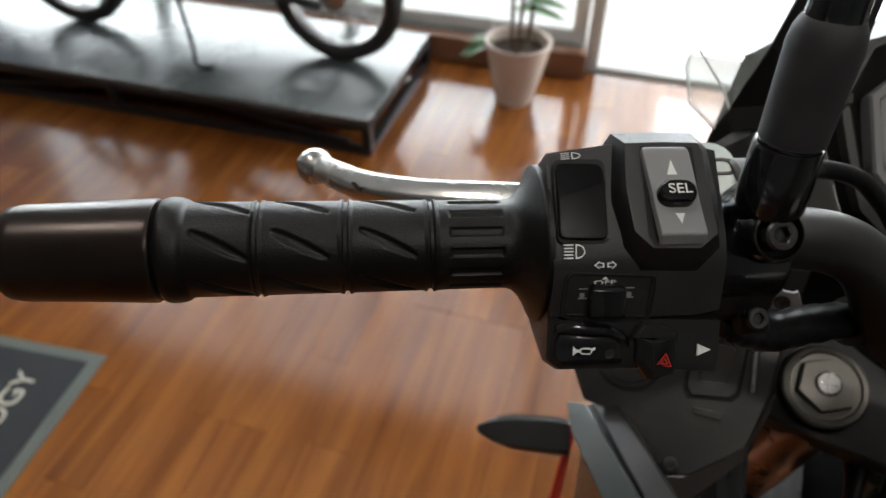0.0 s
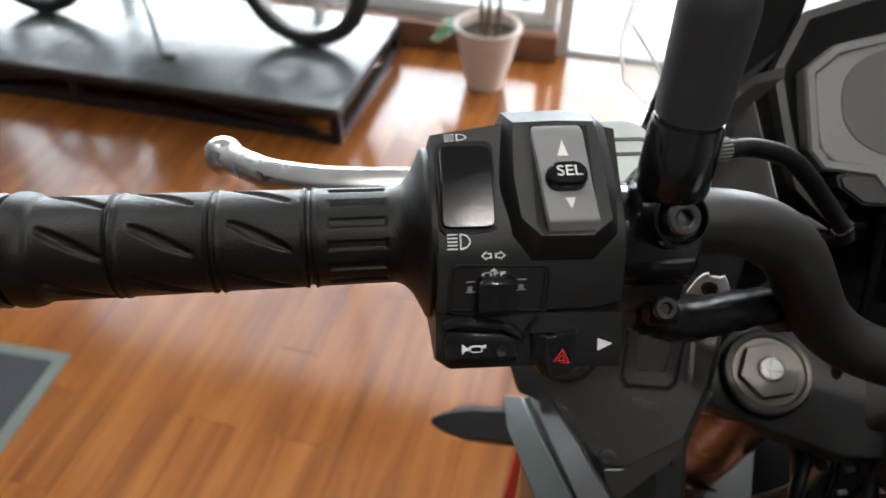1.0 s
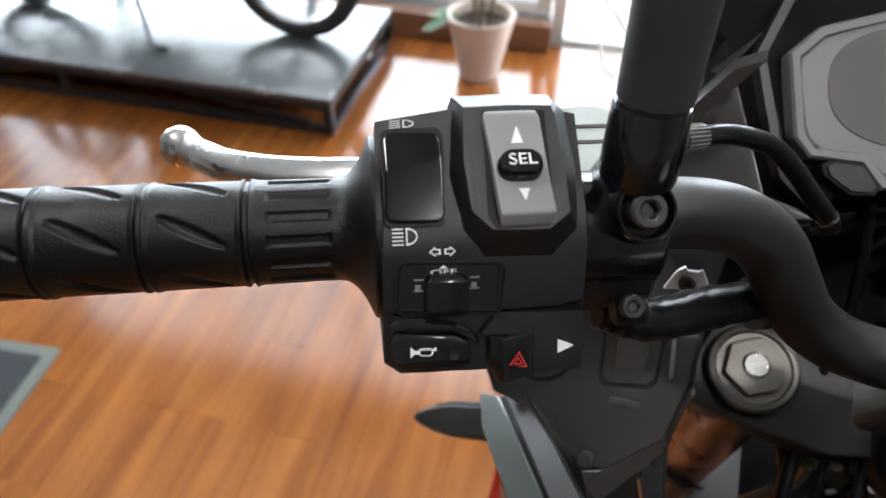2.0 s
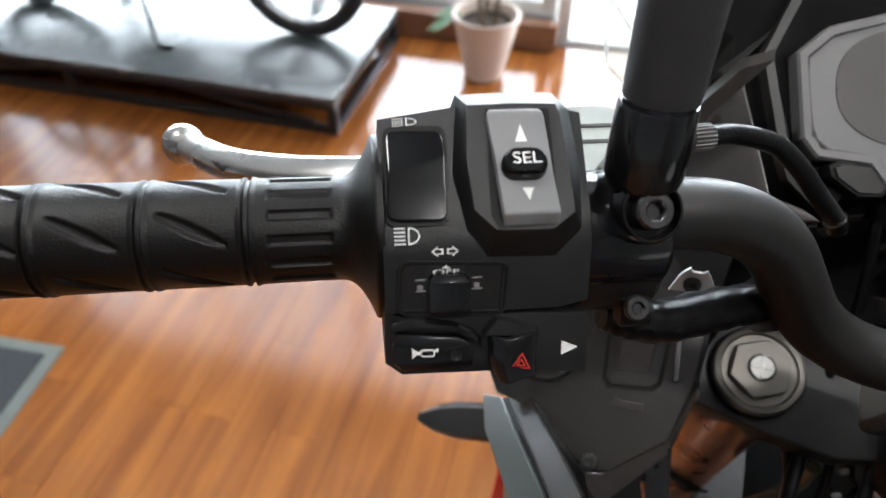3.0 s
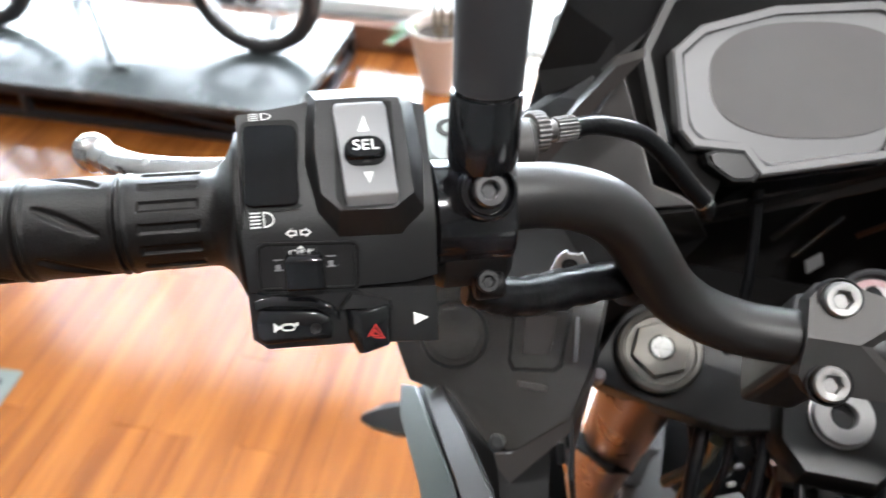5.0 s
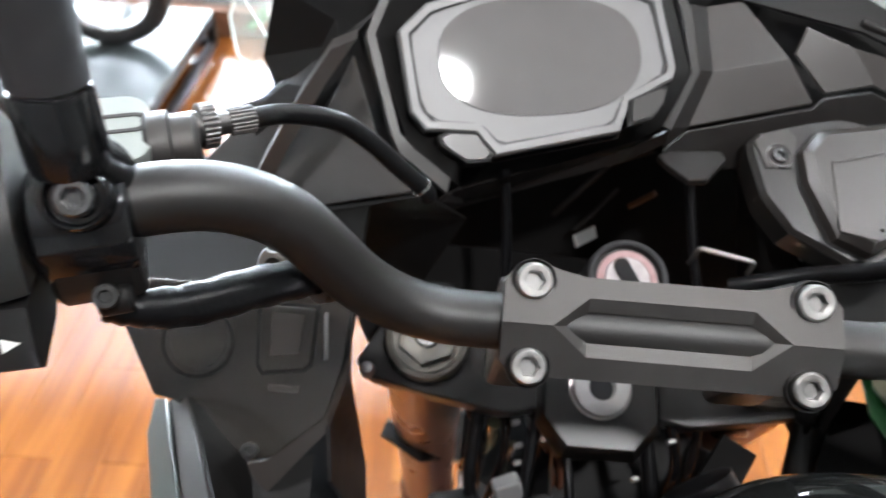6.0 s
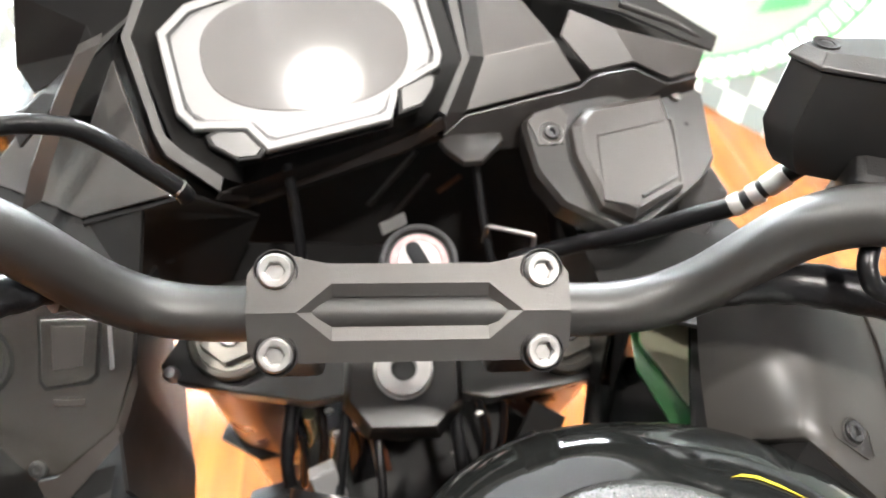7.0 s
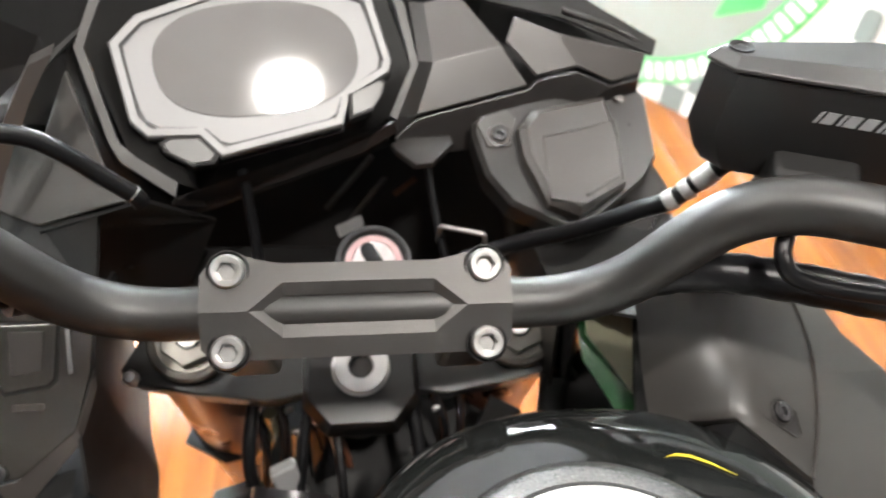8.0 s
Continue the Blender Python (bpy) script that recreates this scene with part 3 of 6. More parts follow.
def potted_plant():
    top = holder("potted_plant", ROOM @ pose(-0.372, 2.30, 0) @ Matrix.Scale(1.10, 4), "green leafy plant in a beige clay pot on the floor", "plant")
    pot = part("pot", lathe([(0.0, 0.052), (0.002, 0.060), (0.05, 0.070), (0.12, 0.086), (0.17, 0.097), (0.195, 0.104), (0.205, 0.107), (0.210, 0.104), (0.206, 0.094), (0.17, 0.088), (0.165, 0.0)], 48, "z"), POT, top, "beige clay pot with a rounded rim")
    part("soil", lathe([(0.172, 0.0), (0.176, 0.05), (0.174, 0.088)], 32, "z"), SOIL, top)
    rnd = random.Random(4)
    stems = [((0.030, 0.0), (0.06, 0.02), 0.95), ((-0.02, 0.01), (-0.05, 0.03), 0.50), ((0.0, -0.02), (0.03, -0.05), 0.62)]
    for (bx, by), (tx, ty), h in stems:
        line = spline([(bx, by, 0.17), ((bx + tx) / 2, (by + ty) / 2, 0.17 + h * 0.5), (tx, ty, 0.17 + h)], 6)
        part("stem", tube(line, [0.007 - 0.004 * i / len(line) for i in range(len(line))], 8), BARK, top)
        n = int(h * 13)
        for i in range(n):
            s = 0.25 + 0.75 * i / n
            p = line[min(len(line) - 1, int(s * (len(line) - 1)))]
            a = i * 137.5 + rnd.uniform(-20, 20)
            blade = leaf(rnd.uniform(0.11, 0.17), rnd.uniform(0.05, 0.075), rnd.uniform(0.02, 0.07))
            part("leaf", moved(blade, pose(p.x, p.y, p.z, 0, rnd.uniform(-45, -10), a)), LEAF, top)
    for i in range(5):
        blade = leaf(rnd.uniform(0.07, 0.11), 0.035, 0.04)
        part("leaf", moved(blade, pose(-0.08, -0.01, 0.19, 0, rnd.uniform(-30, 10), 150 + i * 22)), LEAF, top)


potted_plant()


# ---- floor mat ----
def floor_mat():
    m = pose(-0.759, 1.094, 0, 0, 0, -13) @ pose(-0.62, -0.45, 0)
    top = holder("floor_mat", m, "charcoal entrance mat with a grey border and pale lettering", "mat")
    part("border", prism(rounded(0, 0, 1.24, 0.90, 0.006), 0.001, 0.006, 0.002), MATEDGE, top, "grey rubber border")
    part("carpet", prism(rounded(0, 0, 1.18, 0.84, 0.004), 0.005, 0.010, 0.002), MATPILE, top)
    part("lettering", moved(lettering("OGY", 0.072, 0.002), pose(0.486, 0.285, 0.0105, 0, 0, 90)), MATINK, top, "pale lettering")


floor_mat()


# ---- printed display board along the side ----
def display_board():
    m = M4((2.03, 1.42, 0), Vector((0.311, -0.950, 0)), Vector((0, 0, 1)), Vector((-0.950, -0.311, 0)))
    top = holder("display_board", m, "grey display board with green arcs and white checker print", "display board")
    part("panel", box(0.39, 1.05, -0.025, 2.22, 2.1, 0.05, 0.004), BOARDGREY, top)
    part("white_field", prism([(-0.36, 0.0), (1.2, 0.0), (1.2, 1.2), (0.16, 1.2), (0.16, 0.72), (0.08, 0.46), (-0.12, 0.22), (-0.30, 0.10)], 0.0, 0.002), BOARDWHITE, top)
    cell = 0.088
    for i in range(14):
        for j in range(4):
            x, y = -0.30 + i * cell, 0.045 + j * cell
            if (i + j) % 2 and y < 0.62 * (x + 0.42) + 0.02:
                part("grey_square", box(x, y, 0.003, cell, cell, 0.002), BOARDBLACK, top)
    cx, cy, r = -0.55, 0.75, 0.69
    for k in range(30):
        a = radians(-82 + k * 3.6)
        for d0, d1, e, z, m in ((-0.045, 0.045, 1.82, 0.0025, BOARDGREEN), (-0.032, 0.032, 1.25, 0.0045, BOARDWHITE)):
            h = radians(e)
            tile = prism([((r + d) * math.cos(a + f), (r + d) * math.sin(a + f)) for d, f in ((d0, -h), (d1, -h), (d1, h), (d0, h))], 0.0, 0.0015)
            part("green_tile" if m is BOARDGREEN else "white_tile", moved(tile, Matrix.Translation((cx, cy, z))), m, top)
    part("green_shape", prism([(-0.16, 0.36), (-0.02, 0.44), (0.0, 0.62), (-0.12, 0.52)], 0.0, 0.002), BOARDGREEN, top)
    for k in range(4):
        part("dark_shape", moved(prism(rounded(0, 0, 0.055, 0.10, 0.02), 0.0, 0.002), Matrix.Translation((0.28 + k * 0.09, 0.50 + k * 0.02, 0.0035))), BOARDBLACK, top)


display_board()

# ---- the motorcycle; its parts are drawn in millimetres from the middle of the handlebar clamp: x right, y ahead, z up ----
bike = holder("motorcycle", pose(0.2955, 0.134, 0, 0, 0, -17.8), "black motorcycle with an upright handlebar, parked in the showroom", "motorcycle")
LIFT = Matrix.Translation((0, 0, 1.089))


def bp(name, bm, mat, parent=None, frame_mm=None, label="", angle=38):
    """A bike part: a bmesh in millimetres of one of the bike's frames."""
    if frame_mm is not None:
        bm.transform(frame_mm)
    bm.transform(LIFT @ MM)
    ob = part(name, bm, mat, parent or bike, label, angle)
    # broad faces stay flat, their rounded edges take the bend; gloss buttons are slightly domed
    if mat not in (GLOSS, BOLTBLACK):
        flat = ob.modifiers.new("flat_faces", "WEIGHTED_NORMAL")
        flat.mode, flat.weight, flat.keep_sharp = "FACE_AREA_WITH_ANGLE", 80, True
    return ob


# frames: grip and switches, clamp, triple clamp, display, left inner panel, socket cover
GX = Vector((0.92635, 0.37506, -0.03467)).normalized()
GRIP = axes((-147.7, -3.6, 58.5), GX, Vector((0, 0, 1)).cross(GX))
CLAMP = axes((0, 0, 0), (1, 0, 0), (0, 0.714, 0.70))
RAKE = axes((0, 91.6, -109), (1, 0, 0), (0, 0.90, 0.44))
DASH = axes((-55.8, 135.5, 14.0), (0.973, 0.2307, 0), (-0.161, 0.680, 0.715))
INNER = axes((-170, 49, -80), (1, 0, 0), (0, 0.73, 0.68))
SOCKET = axes((132, 153, -21.6), (0.974, 0.226, 0.0), (-0.206, 0.886, 0.417))


def on_grip(x, y, z, up):
    """A frame on the switch housing: origin, x along the bar, y up along the face, z out of it."""
    return GRIP @ axes((x, y, z), (1, 0, 0), (0, up[0], up[1]))


# ---- handlebar ----
BAR_R = 11.2
left = [(-390, -102, 67.6), (-147.7, -3.6, 58.5), (-106.5, 10.5, -11.5), (0, 10.5, -11.5)]
right = [(0, 10.5, -11.5), (106.5, 10.5, -11.5), (149, -3.6, 58.5), (390, -102, 67.6)]
line = bent(left, [28.5, 32.3], 14)[:-1] + bent(right, [32.3, 28.5], 14)
bp("handlebar", tube(line, BAR_R, 32), BARPAINT, label="satin black bent handlebar tube")


# ---- grip: ribbed collar, slanted leaf-shaped recesses and rings, all as relief on a turned surface ----
def grip_relief(x, a):
    """Radius at x along the bar and angle a (radians; 0 faces the rider)."""
    if x < -232:
        s = (x + 237.4) / (3.2 if x < -237.4 else 5.4)
        return 15.4 + 1.9 * max(0.0, 1 - s * s) ** 0.5
    if x > -130:
        s = (x + 130) / 9.5
        return 15.0 + 11.5 * min(1, max(0, s)) ** 2.2
    r = 15.55 - 0.6 * (x + 235) / 105
    for ring in (-210.1, -182.5, -154.8):
        d = abs(x - ring)
        if d < 1.9:
            r += 0.45 if d > 0.8 else -0.55
    if x > -153:
        if -149.5 < x < -131.5:
            k = (math.degrees(a) / 25.7 + 0.25) % 1.0
            end = min(x + 149.5, -131.5 - x)
            if abs(k - 0.5) < 0.19 and end > 0.5:
                r -= 0.75
    else:
        for start in (-235.0, -210.1, -182.5):
            s = (x - start - 5.0) / 17.5
            if 0 <= s <= 1:
                for row in range(6):
                    mid = row * 60 + 12 - 34 * s
                    d = (math.degrees(a) - mid + 180) % 360 - 180
                    wide = 2.8 + 3.8 * math.sin(math.pi * min(1, s * 1.05)) ** 0.6
                    if abs(d) < wide:
                        r -= min(0.95, 0.35 * (wide - abs(d)) + 0.3)
    return r


def grip_mesh():
    xs = [-240.6 + 0.55 * i for i in range(int(122.1 / 0.55))] + [-120.0, -118.2, -117.8]
    rings = []
    seg = 168
    for x in xs:
        ring = []
        for k in range(seg):
            a = math.tau * k / seg - math.pi
            r = grip_relief(x, a) if x > -240.5 else 12.5
            if x == -117.8:
                r = 24.0
            face = radians(130) - a
            ring.append((x, r * math.cos(face), r * math.sin(face)))
        rings.append(ring)
    return loft(rings)


grip = bp("grip", grip_mesh(), RUBBER, frame_mm=GRIP, label="black rubber grip with slanted recesses", angle=55)
end = bp("bar_end", lathe([(-291.5, 0.0), (-291.5, 9.5), (-290.5, 12.2), (-287, 14.8), (-283, 15.5), (-262, 16.2), (-243.0, 17.0), (-241.8, 16.4), (-241.6, 13.5), (-240.4, 12.8)], 64), ENDMETAL, frame_mm=GRIP, label="dark metal bar-end weight with a brown reflection in its colour")


# ---- switch housing ----
PROFILE = [(12.5, 26.5), (5.0, 36.6), (-19, 19.5), (-25.5, 12), (-31.6, -4.2), (-10, -12), (20, -8), (24, 12)]


def housing_ring(x, drop, grow=1.0):
    return [(x, y * grow, z * grow - (drop if z > 18 else 0)) for y, z in PROFILE]


def softened(bm, offset, segs=2, limit=20):
    edges = [e for e in bm.edges if len(e.link_faces) == 2 and e.calc_face_angle(0) > radians(limit)]
    bmesh.ops.bevel(bm, geom=edges, offset=offset, segments=segs, profile=0.5, affect="EDGES", clamp_overlap=True)
    return bm


housing = bp("switch_housing", softened(loft([housing_ring(-118.8, 2.6, 0.975), housing_ring(-98, 0.3), housing_ring(-72, 0.6), housing_ring(-63.6, 0.6, 0.94)]), 2.3, 3), PLASTIC, frame_mm=GRIP, label="black left-hand switch housing with printed symbols")
LOWPROFILE = [(-31.9, -5.0), (-37.6, -15.5), (-39.2, -20.2), (-35.6, -24.6), (-12, -29), (16, -25), (20, -9), (-10, -12.6)]
bp("lower_shell", softened(loft([[(x, y * k, z if z > -10 else -10 + (z + 10) * k) for y, z in LOWPROFILE] for x, k in ((-119.2, 0.90), (-115, 0.985), (-90, 1.0), (-64.4, 1.05))]), 1.2), PLASTIC, housing, GRIP)
# raised block with the grey rocker
BLOCK = on_grip(-83.5, -14, 32, (0.903, 0.43))
FACE = [(-12.0, 17.0), (0.0, 17.3), (11.6, 16.9), (12.5, 14.0), (13.0, 0.0), (13.2, -13.0), (7.2, -17.4), (-7.4, -17.0), (-12.4, -11.6), (-13.2, 2.0)]
FOOT = [(-14.2, 23.0, -4.5), (0.0, 23.4, -4.5), (12.2, 23.0, -4.5), (16.2, 17.4, -4.5), (17.6, 1.0, -7.0), (16.4, -14.5, -10.0), (9.6, -20.4, -12.0), (-8.4, -20.0, -12.0), (-13.6, -13.6, -9.0), (-16.4, 0.5, -6.5)]
TILT = BLOCK @ axes((0, 17, -0.5), (1, 0, 0), (0, 0.995, 0.0995))
bp("raised_block", softened(loft([[(x * 1.03, y * 1.02, z - 7) for x, y, z in FOOT], FOOT, [(x, y, -0.5 - 0.1 * (17 - y)) for x, y in FACE]]), 1.9, 4, 12), PLASTIC, housing, BLOCK)


def rocker_mesh():
    """A long rocker: flat above, its lower half kicked up to a blunt end."""
    rows = []
    for y, z, k in ((15.6, -1.4, 0.70), (15.45, -0.4, 0.79), (15.0, 0.3, 0.88), (14.2, 0.62, 0.955), (13.0, 0.72, 1.0), (0.0, 0.6, 1.0), (-5.0, 0.1, 1.0), (-13.4, 0.1, 1.0), (-14.3, -0.1, 1.0), (-14.9, -0.7, 0.985), (-16.0, -3.8, 0.95), (-16.5, -5.2, 0.90), (-16.8, -6.0, 0.82)):
        mid, half = 0.75 - 0.045 * (y - 1), 7.25 * k + 0.03 * (y if y > 0 else 0)
        rows.append([(mid + half * a, y, z - b if c else min(-2.5, z - 1.0)) for a, b, c in ((-1, 0, 0), (-1, 0.9, 1), (-0.965, 0.25, 1), (-0.88, 0, 1), (0.88, 0, 1), (0.965, 0.25, 1), (1, 0.9, 1), (1, 0, 0))])
    return loft(rows)


bp("grey_rocker", rocker_mesh(), SWGREY, housing, BLOCK, "grey up and down rocker switch")
# flat black plate stands for the shade in the slot
bp("rocker_slot_shade", prism([(-7.2, -1.2), (9.6, -1.5), (9.0, -31.0), (7.6, -33.8), (-6.6, -34.0), (-8.4, -30.5)], -0.7, 0.06), BLACKHOLE, housing, TILT)
bp("select_button", softened(loft([[(x + dx, y + dy, z) for x, y in rounded(0, 0, 12.0 * k, 7.8 * k, 3.85 * k, 8)] for z, k, dx, dy in ((-0.4, 1.0, 0.6, -1.9), (2.4, 0.97, 0.5, -1.9), (3.6, 0.90, 0.5, -1.8), (4.1, 0.80, 0.5, -1.8))]), 0.3), GLOSS, housing, BLOCK, "gloss black oval select button")
bp("select_lettering", moved(fitted("SEL", 7.1, 3.2, 0.15), Matrix.Translation((0.8, -1.4, 4.18))), PRINT, housing, BLOCK, "white lettering")
bp("up_triangle", prism([(-0.8, 5.1), (2.3, 5.1), (1.1, 10.3)], 0.6, 0.74), PRINT, housing, BLOCK)
bp("down_triangle", prism([(-0.4, -7.7), (2.5, -7.7), (1.0, -11.1)], 0.08, 0.2), PRINT, housing, BLOCK)
# dip-switch rocker
ROCK = on_grip(-109.3, -9.6, 25.2, (0.805, 0.593))
bp("beam_rocker", slab([(-5.9, -12.4, 1.6), (5.2, -12.7, 1.6), (6.5, -12.2, 1.6), (7.2, -10.8, 1.6), (7.5, 4.8, 1.9), (-7.5, 0.6, 1.9), (-8.1, -10.2, 1.6), (-7.4, -11.8, 1.6), (7.6, 9.2, 0.9), (7.0, 11.2, 0.4), (5.6, 12.1, 0.1), (-5.2, 12.7, 0.0), (-6.9, 12.1, 0.1), (-7.6, 10.4, 0.35)], [(0, 1, 2, 3, 4, 5, 6, 7), (5, 4, 8, 9, 10, 11, 12, 13)], [0, 1, 2, 3, 4, 8, 9, 10, 11, 12, 13, 5, 6, 7], -3.0, 0.5, 3, 4), SCUFFED, housing, ROCK, "gloss black high-beam rocker", angle=12)
# the dark gap round the beam rocker is drawn as a black plate
bp("rocker_gap_shade", prism(rounded(0, -0.1, 16.6, 27.0, 2.6), -0.8, 0.12), BLACKHOLE, housing, ROCK)


def lamp_symbol(bars, slant):
    """The headlamp sign: a D outline with rays beside it."""
    out = []
    arc = [(0.0 + 2.6 * math.sin(radians(a)) * 1.15, 2.3 * math.cos(radians(a))) for a in range(0, 181, 15)]
    outer = [(0.0, 2.3)] + arc[1:-1] + [(0.0, -2.3)]
    inner = [(x * 0.78 + 0.35, y * 0.78) for x, y in outer]
    bm = bmesh.new()
    a = [bm.verts.new((x, y, 0)) for x, y in outer]
    b = [bm.verts.new((x, y, 0)) for x, y in inner]
    n = len(a)
    for i in range(n):
        bm.faces.new((a[i], a[(i + 1) % n], b[(i + 1) % n], b[i]))
    out.append(bm)
    for k in range(bars):
        y = -2.0 + 4.0 * k / (bars - 1)
        out.append(prism([(-3.6, y - 0.19 + slant * -0.5), (-0.7, y - 0.19), (-0.7, y + 0.19), (-3.6, y + 0.19 + slant * -0.5)], -0.02, 0.02))
    bm = joined(*out)
    return bm


BEAM = on_grip(-100, -21.9, 16.25, (0.655, 0.755))
bp("high_beam_symbol", moved(lamp_symbol(5, 0.0), Matrix.Translation((-12.4, -0.8, 0.25))), PRINT, housing, BEAM, "white high-beam sign")
bp("low_beam_symbol", moved(lamp_symbol(4, 1.0), Matrix.Translation((-2.1, 14.4, 0.25)) @ Matrix.Diagonal((0.98, 0.46, 1, 1))), PRINT, housing, on_grip(-109.3, -9.6, 25.4, (0.80, 0.60)), "white low-beam sign")


def arrow_outline(d):
    """A hollow arrow that points along d in x."""
    tip, neck, tail, h, s = 3.5 * d, 1.9 * d, 0.5 * d, 1.35, 0.72
    outer = [(tip, 0), (neck, h), (neck, s), (tail, s), (tail, -s), (neck, -s), (neck, -h)]
    cx = 2.0 * d
    bm = bmesh.new()
    a = [bm.verts.new((x, y, 0)) for x, y in outer]
    b = [bm.verts.new((cx + (x - cx) * 0.74, y * 0.62, 0)) for x, y in outer]
    n = len(a)
    for i in range(n):
        bm.faces.new((a[i], a[(i + 1) % n], b[(i + 1) % n], b[i]))
    return bm


bp("turn_arrows", moved(joined(arrow_outline(1), arrow_outline(-1)), Matrix.Translation((-3.1, -5.1, 0.28))), PRINT, housing, BEAM, "white indicator arrows")
# indicator slider in its recess
TURN = on_grip(-95, -28.6, 3.8, (0.353, 0.936))
PAN = TURN @ pose(-6.0, -1.4, 0, 0, 0, -3.2)
# no groove is cut: a black plate draws its shaded outline
bp("slider_groove_shade", prism(rounded(0, 0, 28.4, 14.6, 2.6), -0.6, 0.08), BLACKHOLE, housing, PAN)
bp("slider_recess", prism(rounded(0, 0, 27.2, 13.4, 2.2), -0.6, 0.14, 0.1), PLASTIC, housing, PAN)
bp("slider_rim", softened(outline_ring(rounded(0, 0, 29.4, 15.6, 3.0), rounded(0, 0, 28.4, 14.6, 2.6), -0.4, 0.42), 0.12), PLASTIC, housing, PAN)
bp("recess_lip", joined(prism(rounded(-10.6, -6.2, 5.2, 0.5, 0.2), 0.1, 0.7, 0.15), prism(rounded(8.8, -6.2, 8.4, 0.5, 0.2), 0.1, 0.7, 0.15), prism(rounded(13.0, 0.2, 0.5, 12.4, 0.2), 0.1, 0.6, 0.15)), PLASTIC, housing, PAN)
bp("indicator_slider", slab([(-12.6, 2.2, 3.6), (-11.6, 3.4, 2.4), (-2.9, 3.2, 2.4), (-1.8, 2.0, 3.6), (-1.6, -6.9, 4.2), (-12.8, -6.5, 4.2), (-12.6, -7.6, 2.4), (-1.8, -7.9, 2.4)], [(0, 1, 2, 3), (0, 3, 4, 5), (5, 4, 7, 6)], [0, 1, 2, 3, 4, 7, 6, 5], -0.5, 0.5, 3), GLOSS, housing, TURN, "gloss black indicator slider")
for mx in (-14.5, 0.4):
    bp("slider_mark", joined(prism(rounded(mx, 1.6, 2.7, 0.4, 0.15), 0.15, 0.26), prism(rounded(mx, -1.6, 2.7, 0.4, 0.15), 0.15, 0.26), prism(rounded(mx - 0.2, -0.6, 1.5, 1.5, 0.2), 0.15, 0.22)), SWGREY, housing, TURN)
bp("off_lettering", joined(moved(fitted("OFF", 6.8, 1.25, 0.12), Matrix.Translation((-7.9, 3.7, 0.35))), prism([(-9.0, 4.6), (-6.8, 4.6), (-7.9, 5.6)], 0.3, 0.4)), PRINT, housing, TURN, "white lettering and a small mark")
bp("slider_ramp", slab([(-12.4, 5.4, 0.2), (-3.2, 5.2, 0.2), (-3.4, 3.0, 0.3), (-12.2, 3.2, 0.3)], [(0, 1, 2, 3)], [0, 1, 2, 3], -0.4, 0.1), PLASTIC, housing, TURN)
# horn button, hazard rocker and the pass mark
LOW = on_grip(-92, -34.7, -10.0, (0.487, 0.873))
bp("horn_button", slab([(-25.6, -1.0, 2.0), (-24.2, 2.0, 1.6), (-8.0, 0.6, 2.2), (-4.4, -1.6, 2.2), (-3.6, -5.0, 2.4), (-4.2, -8.2, 2.2), (-23.4, -8.4, 2.0), (-25.4, -6.2, 2.0), (-14.5, -3.6, 3.5)], [(0, 1, 8), (1, 2, 8), (2, 3, 8), (3, 4, 8), (4, 5, 8), (5, 6, 8), (6, 7, 8), (7, 0, 8)], [0, 1, 2, 3, 4, 5, 6, 7], -1.0, 0.7, 3, 25), GLOSS, housing, LOW, "gloss black horn button")
bp("horn_hood", softened(loft([[(x, y + dy, z) for dy, z in ((-1.0, -0.5), (1.6, -0.5), (1.6, 0.9 * k), (0.6, 2.0 * k), (-0.8, 2.2 * k))] for x, y, k in ((-25.4, 3.0, 0.5), (-20.5, 4.2, 1.0), (-9.0, 3.0, 1.1), (-3.6, 0.4, 0.9), (-1.4, -2.6, 0.4))]), 0.35), GLOSS, housing, LOW)
bp("horn_dimple", moved(lathe([(0.0, 1.6), (0.25, 1.5), (0.1, 1.0), (-0.1, 0.1)], 20, "z"), Matrix.Translation((-8.6, -4.4, 2.95))), PLASTIC, housing, LOW)
bp("horn_symbol", moved(joined(prism([(-3.2, -1.5), (-3.2, 1.6), (-2.0, 0.5), (-0.6, 0.4), (-0.6, -0.4), (-2.0, -0.5)], 0, 0.1), prism(rounded(0.9, 0, 3.9, 2.2, 1.0), 0, 0.1), prism([(-1.0, 0.9), (2.6, 0.75), (3.7, 1.4), (3.7, 0.2), (2.6, 0.4), (-1.0, 0.4)], 0, 0.1)), Matrix.Translation((-17.2, -3.0, 3.42)) @ pose(0, 0, 0, -2, -5, 0)), PRINT, housing, LOW, "white horn sign")
bp("horn_symbol_eye", moved(prism(rounded(0.9, -0.1, 3.1, 1.25, 0.55), 0, 0.16), Matrix.Translation((-17.2, -3.0, 3.42)) @ pose(0, 0, 0, -2, -5, 0)), GLOSS, housing, LOW)
bp("hazard_rocker", slab([(0.4, 0.8, 0.6), (4.6, -0.2, 5.0), (12.4, 1.2, 4.4), (13.6, 0.8, 2.0), (13.2, -10.8, 2.6), (12.2, -11.0, 5.2), (4.9, -12.6, 6.0), (3.4, -13.2, 4.0), (0.4, -7.6, 0.8)], [(0, 1, 6, 7, 8), (1, 2, 5, 6), (2, 3, 4, 5)], [0, 1, 2, 3, 4, 5, 6, 7, 8], -2.0, 0.6, 3), GLOSS, housing, LOW, "gloss black hazard rocker with a red triangle")


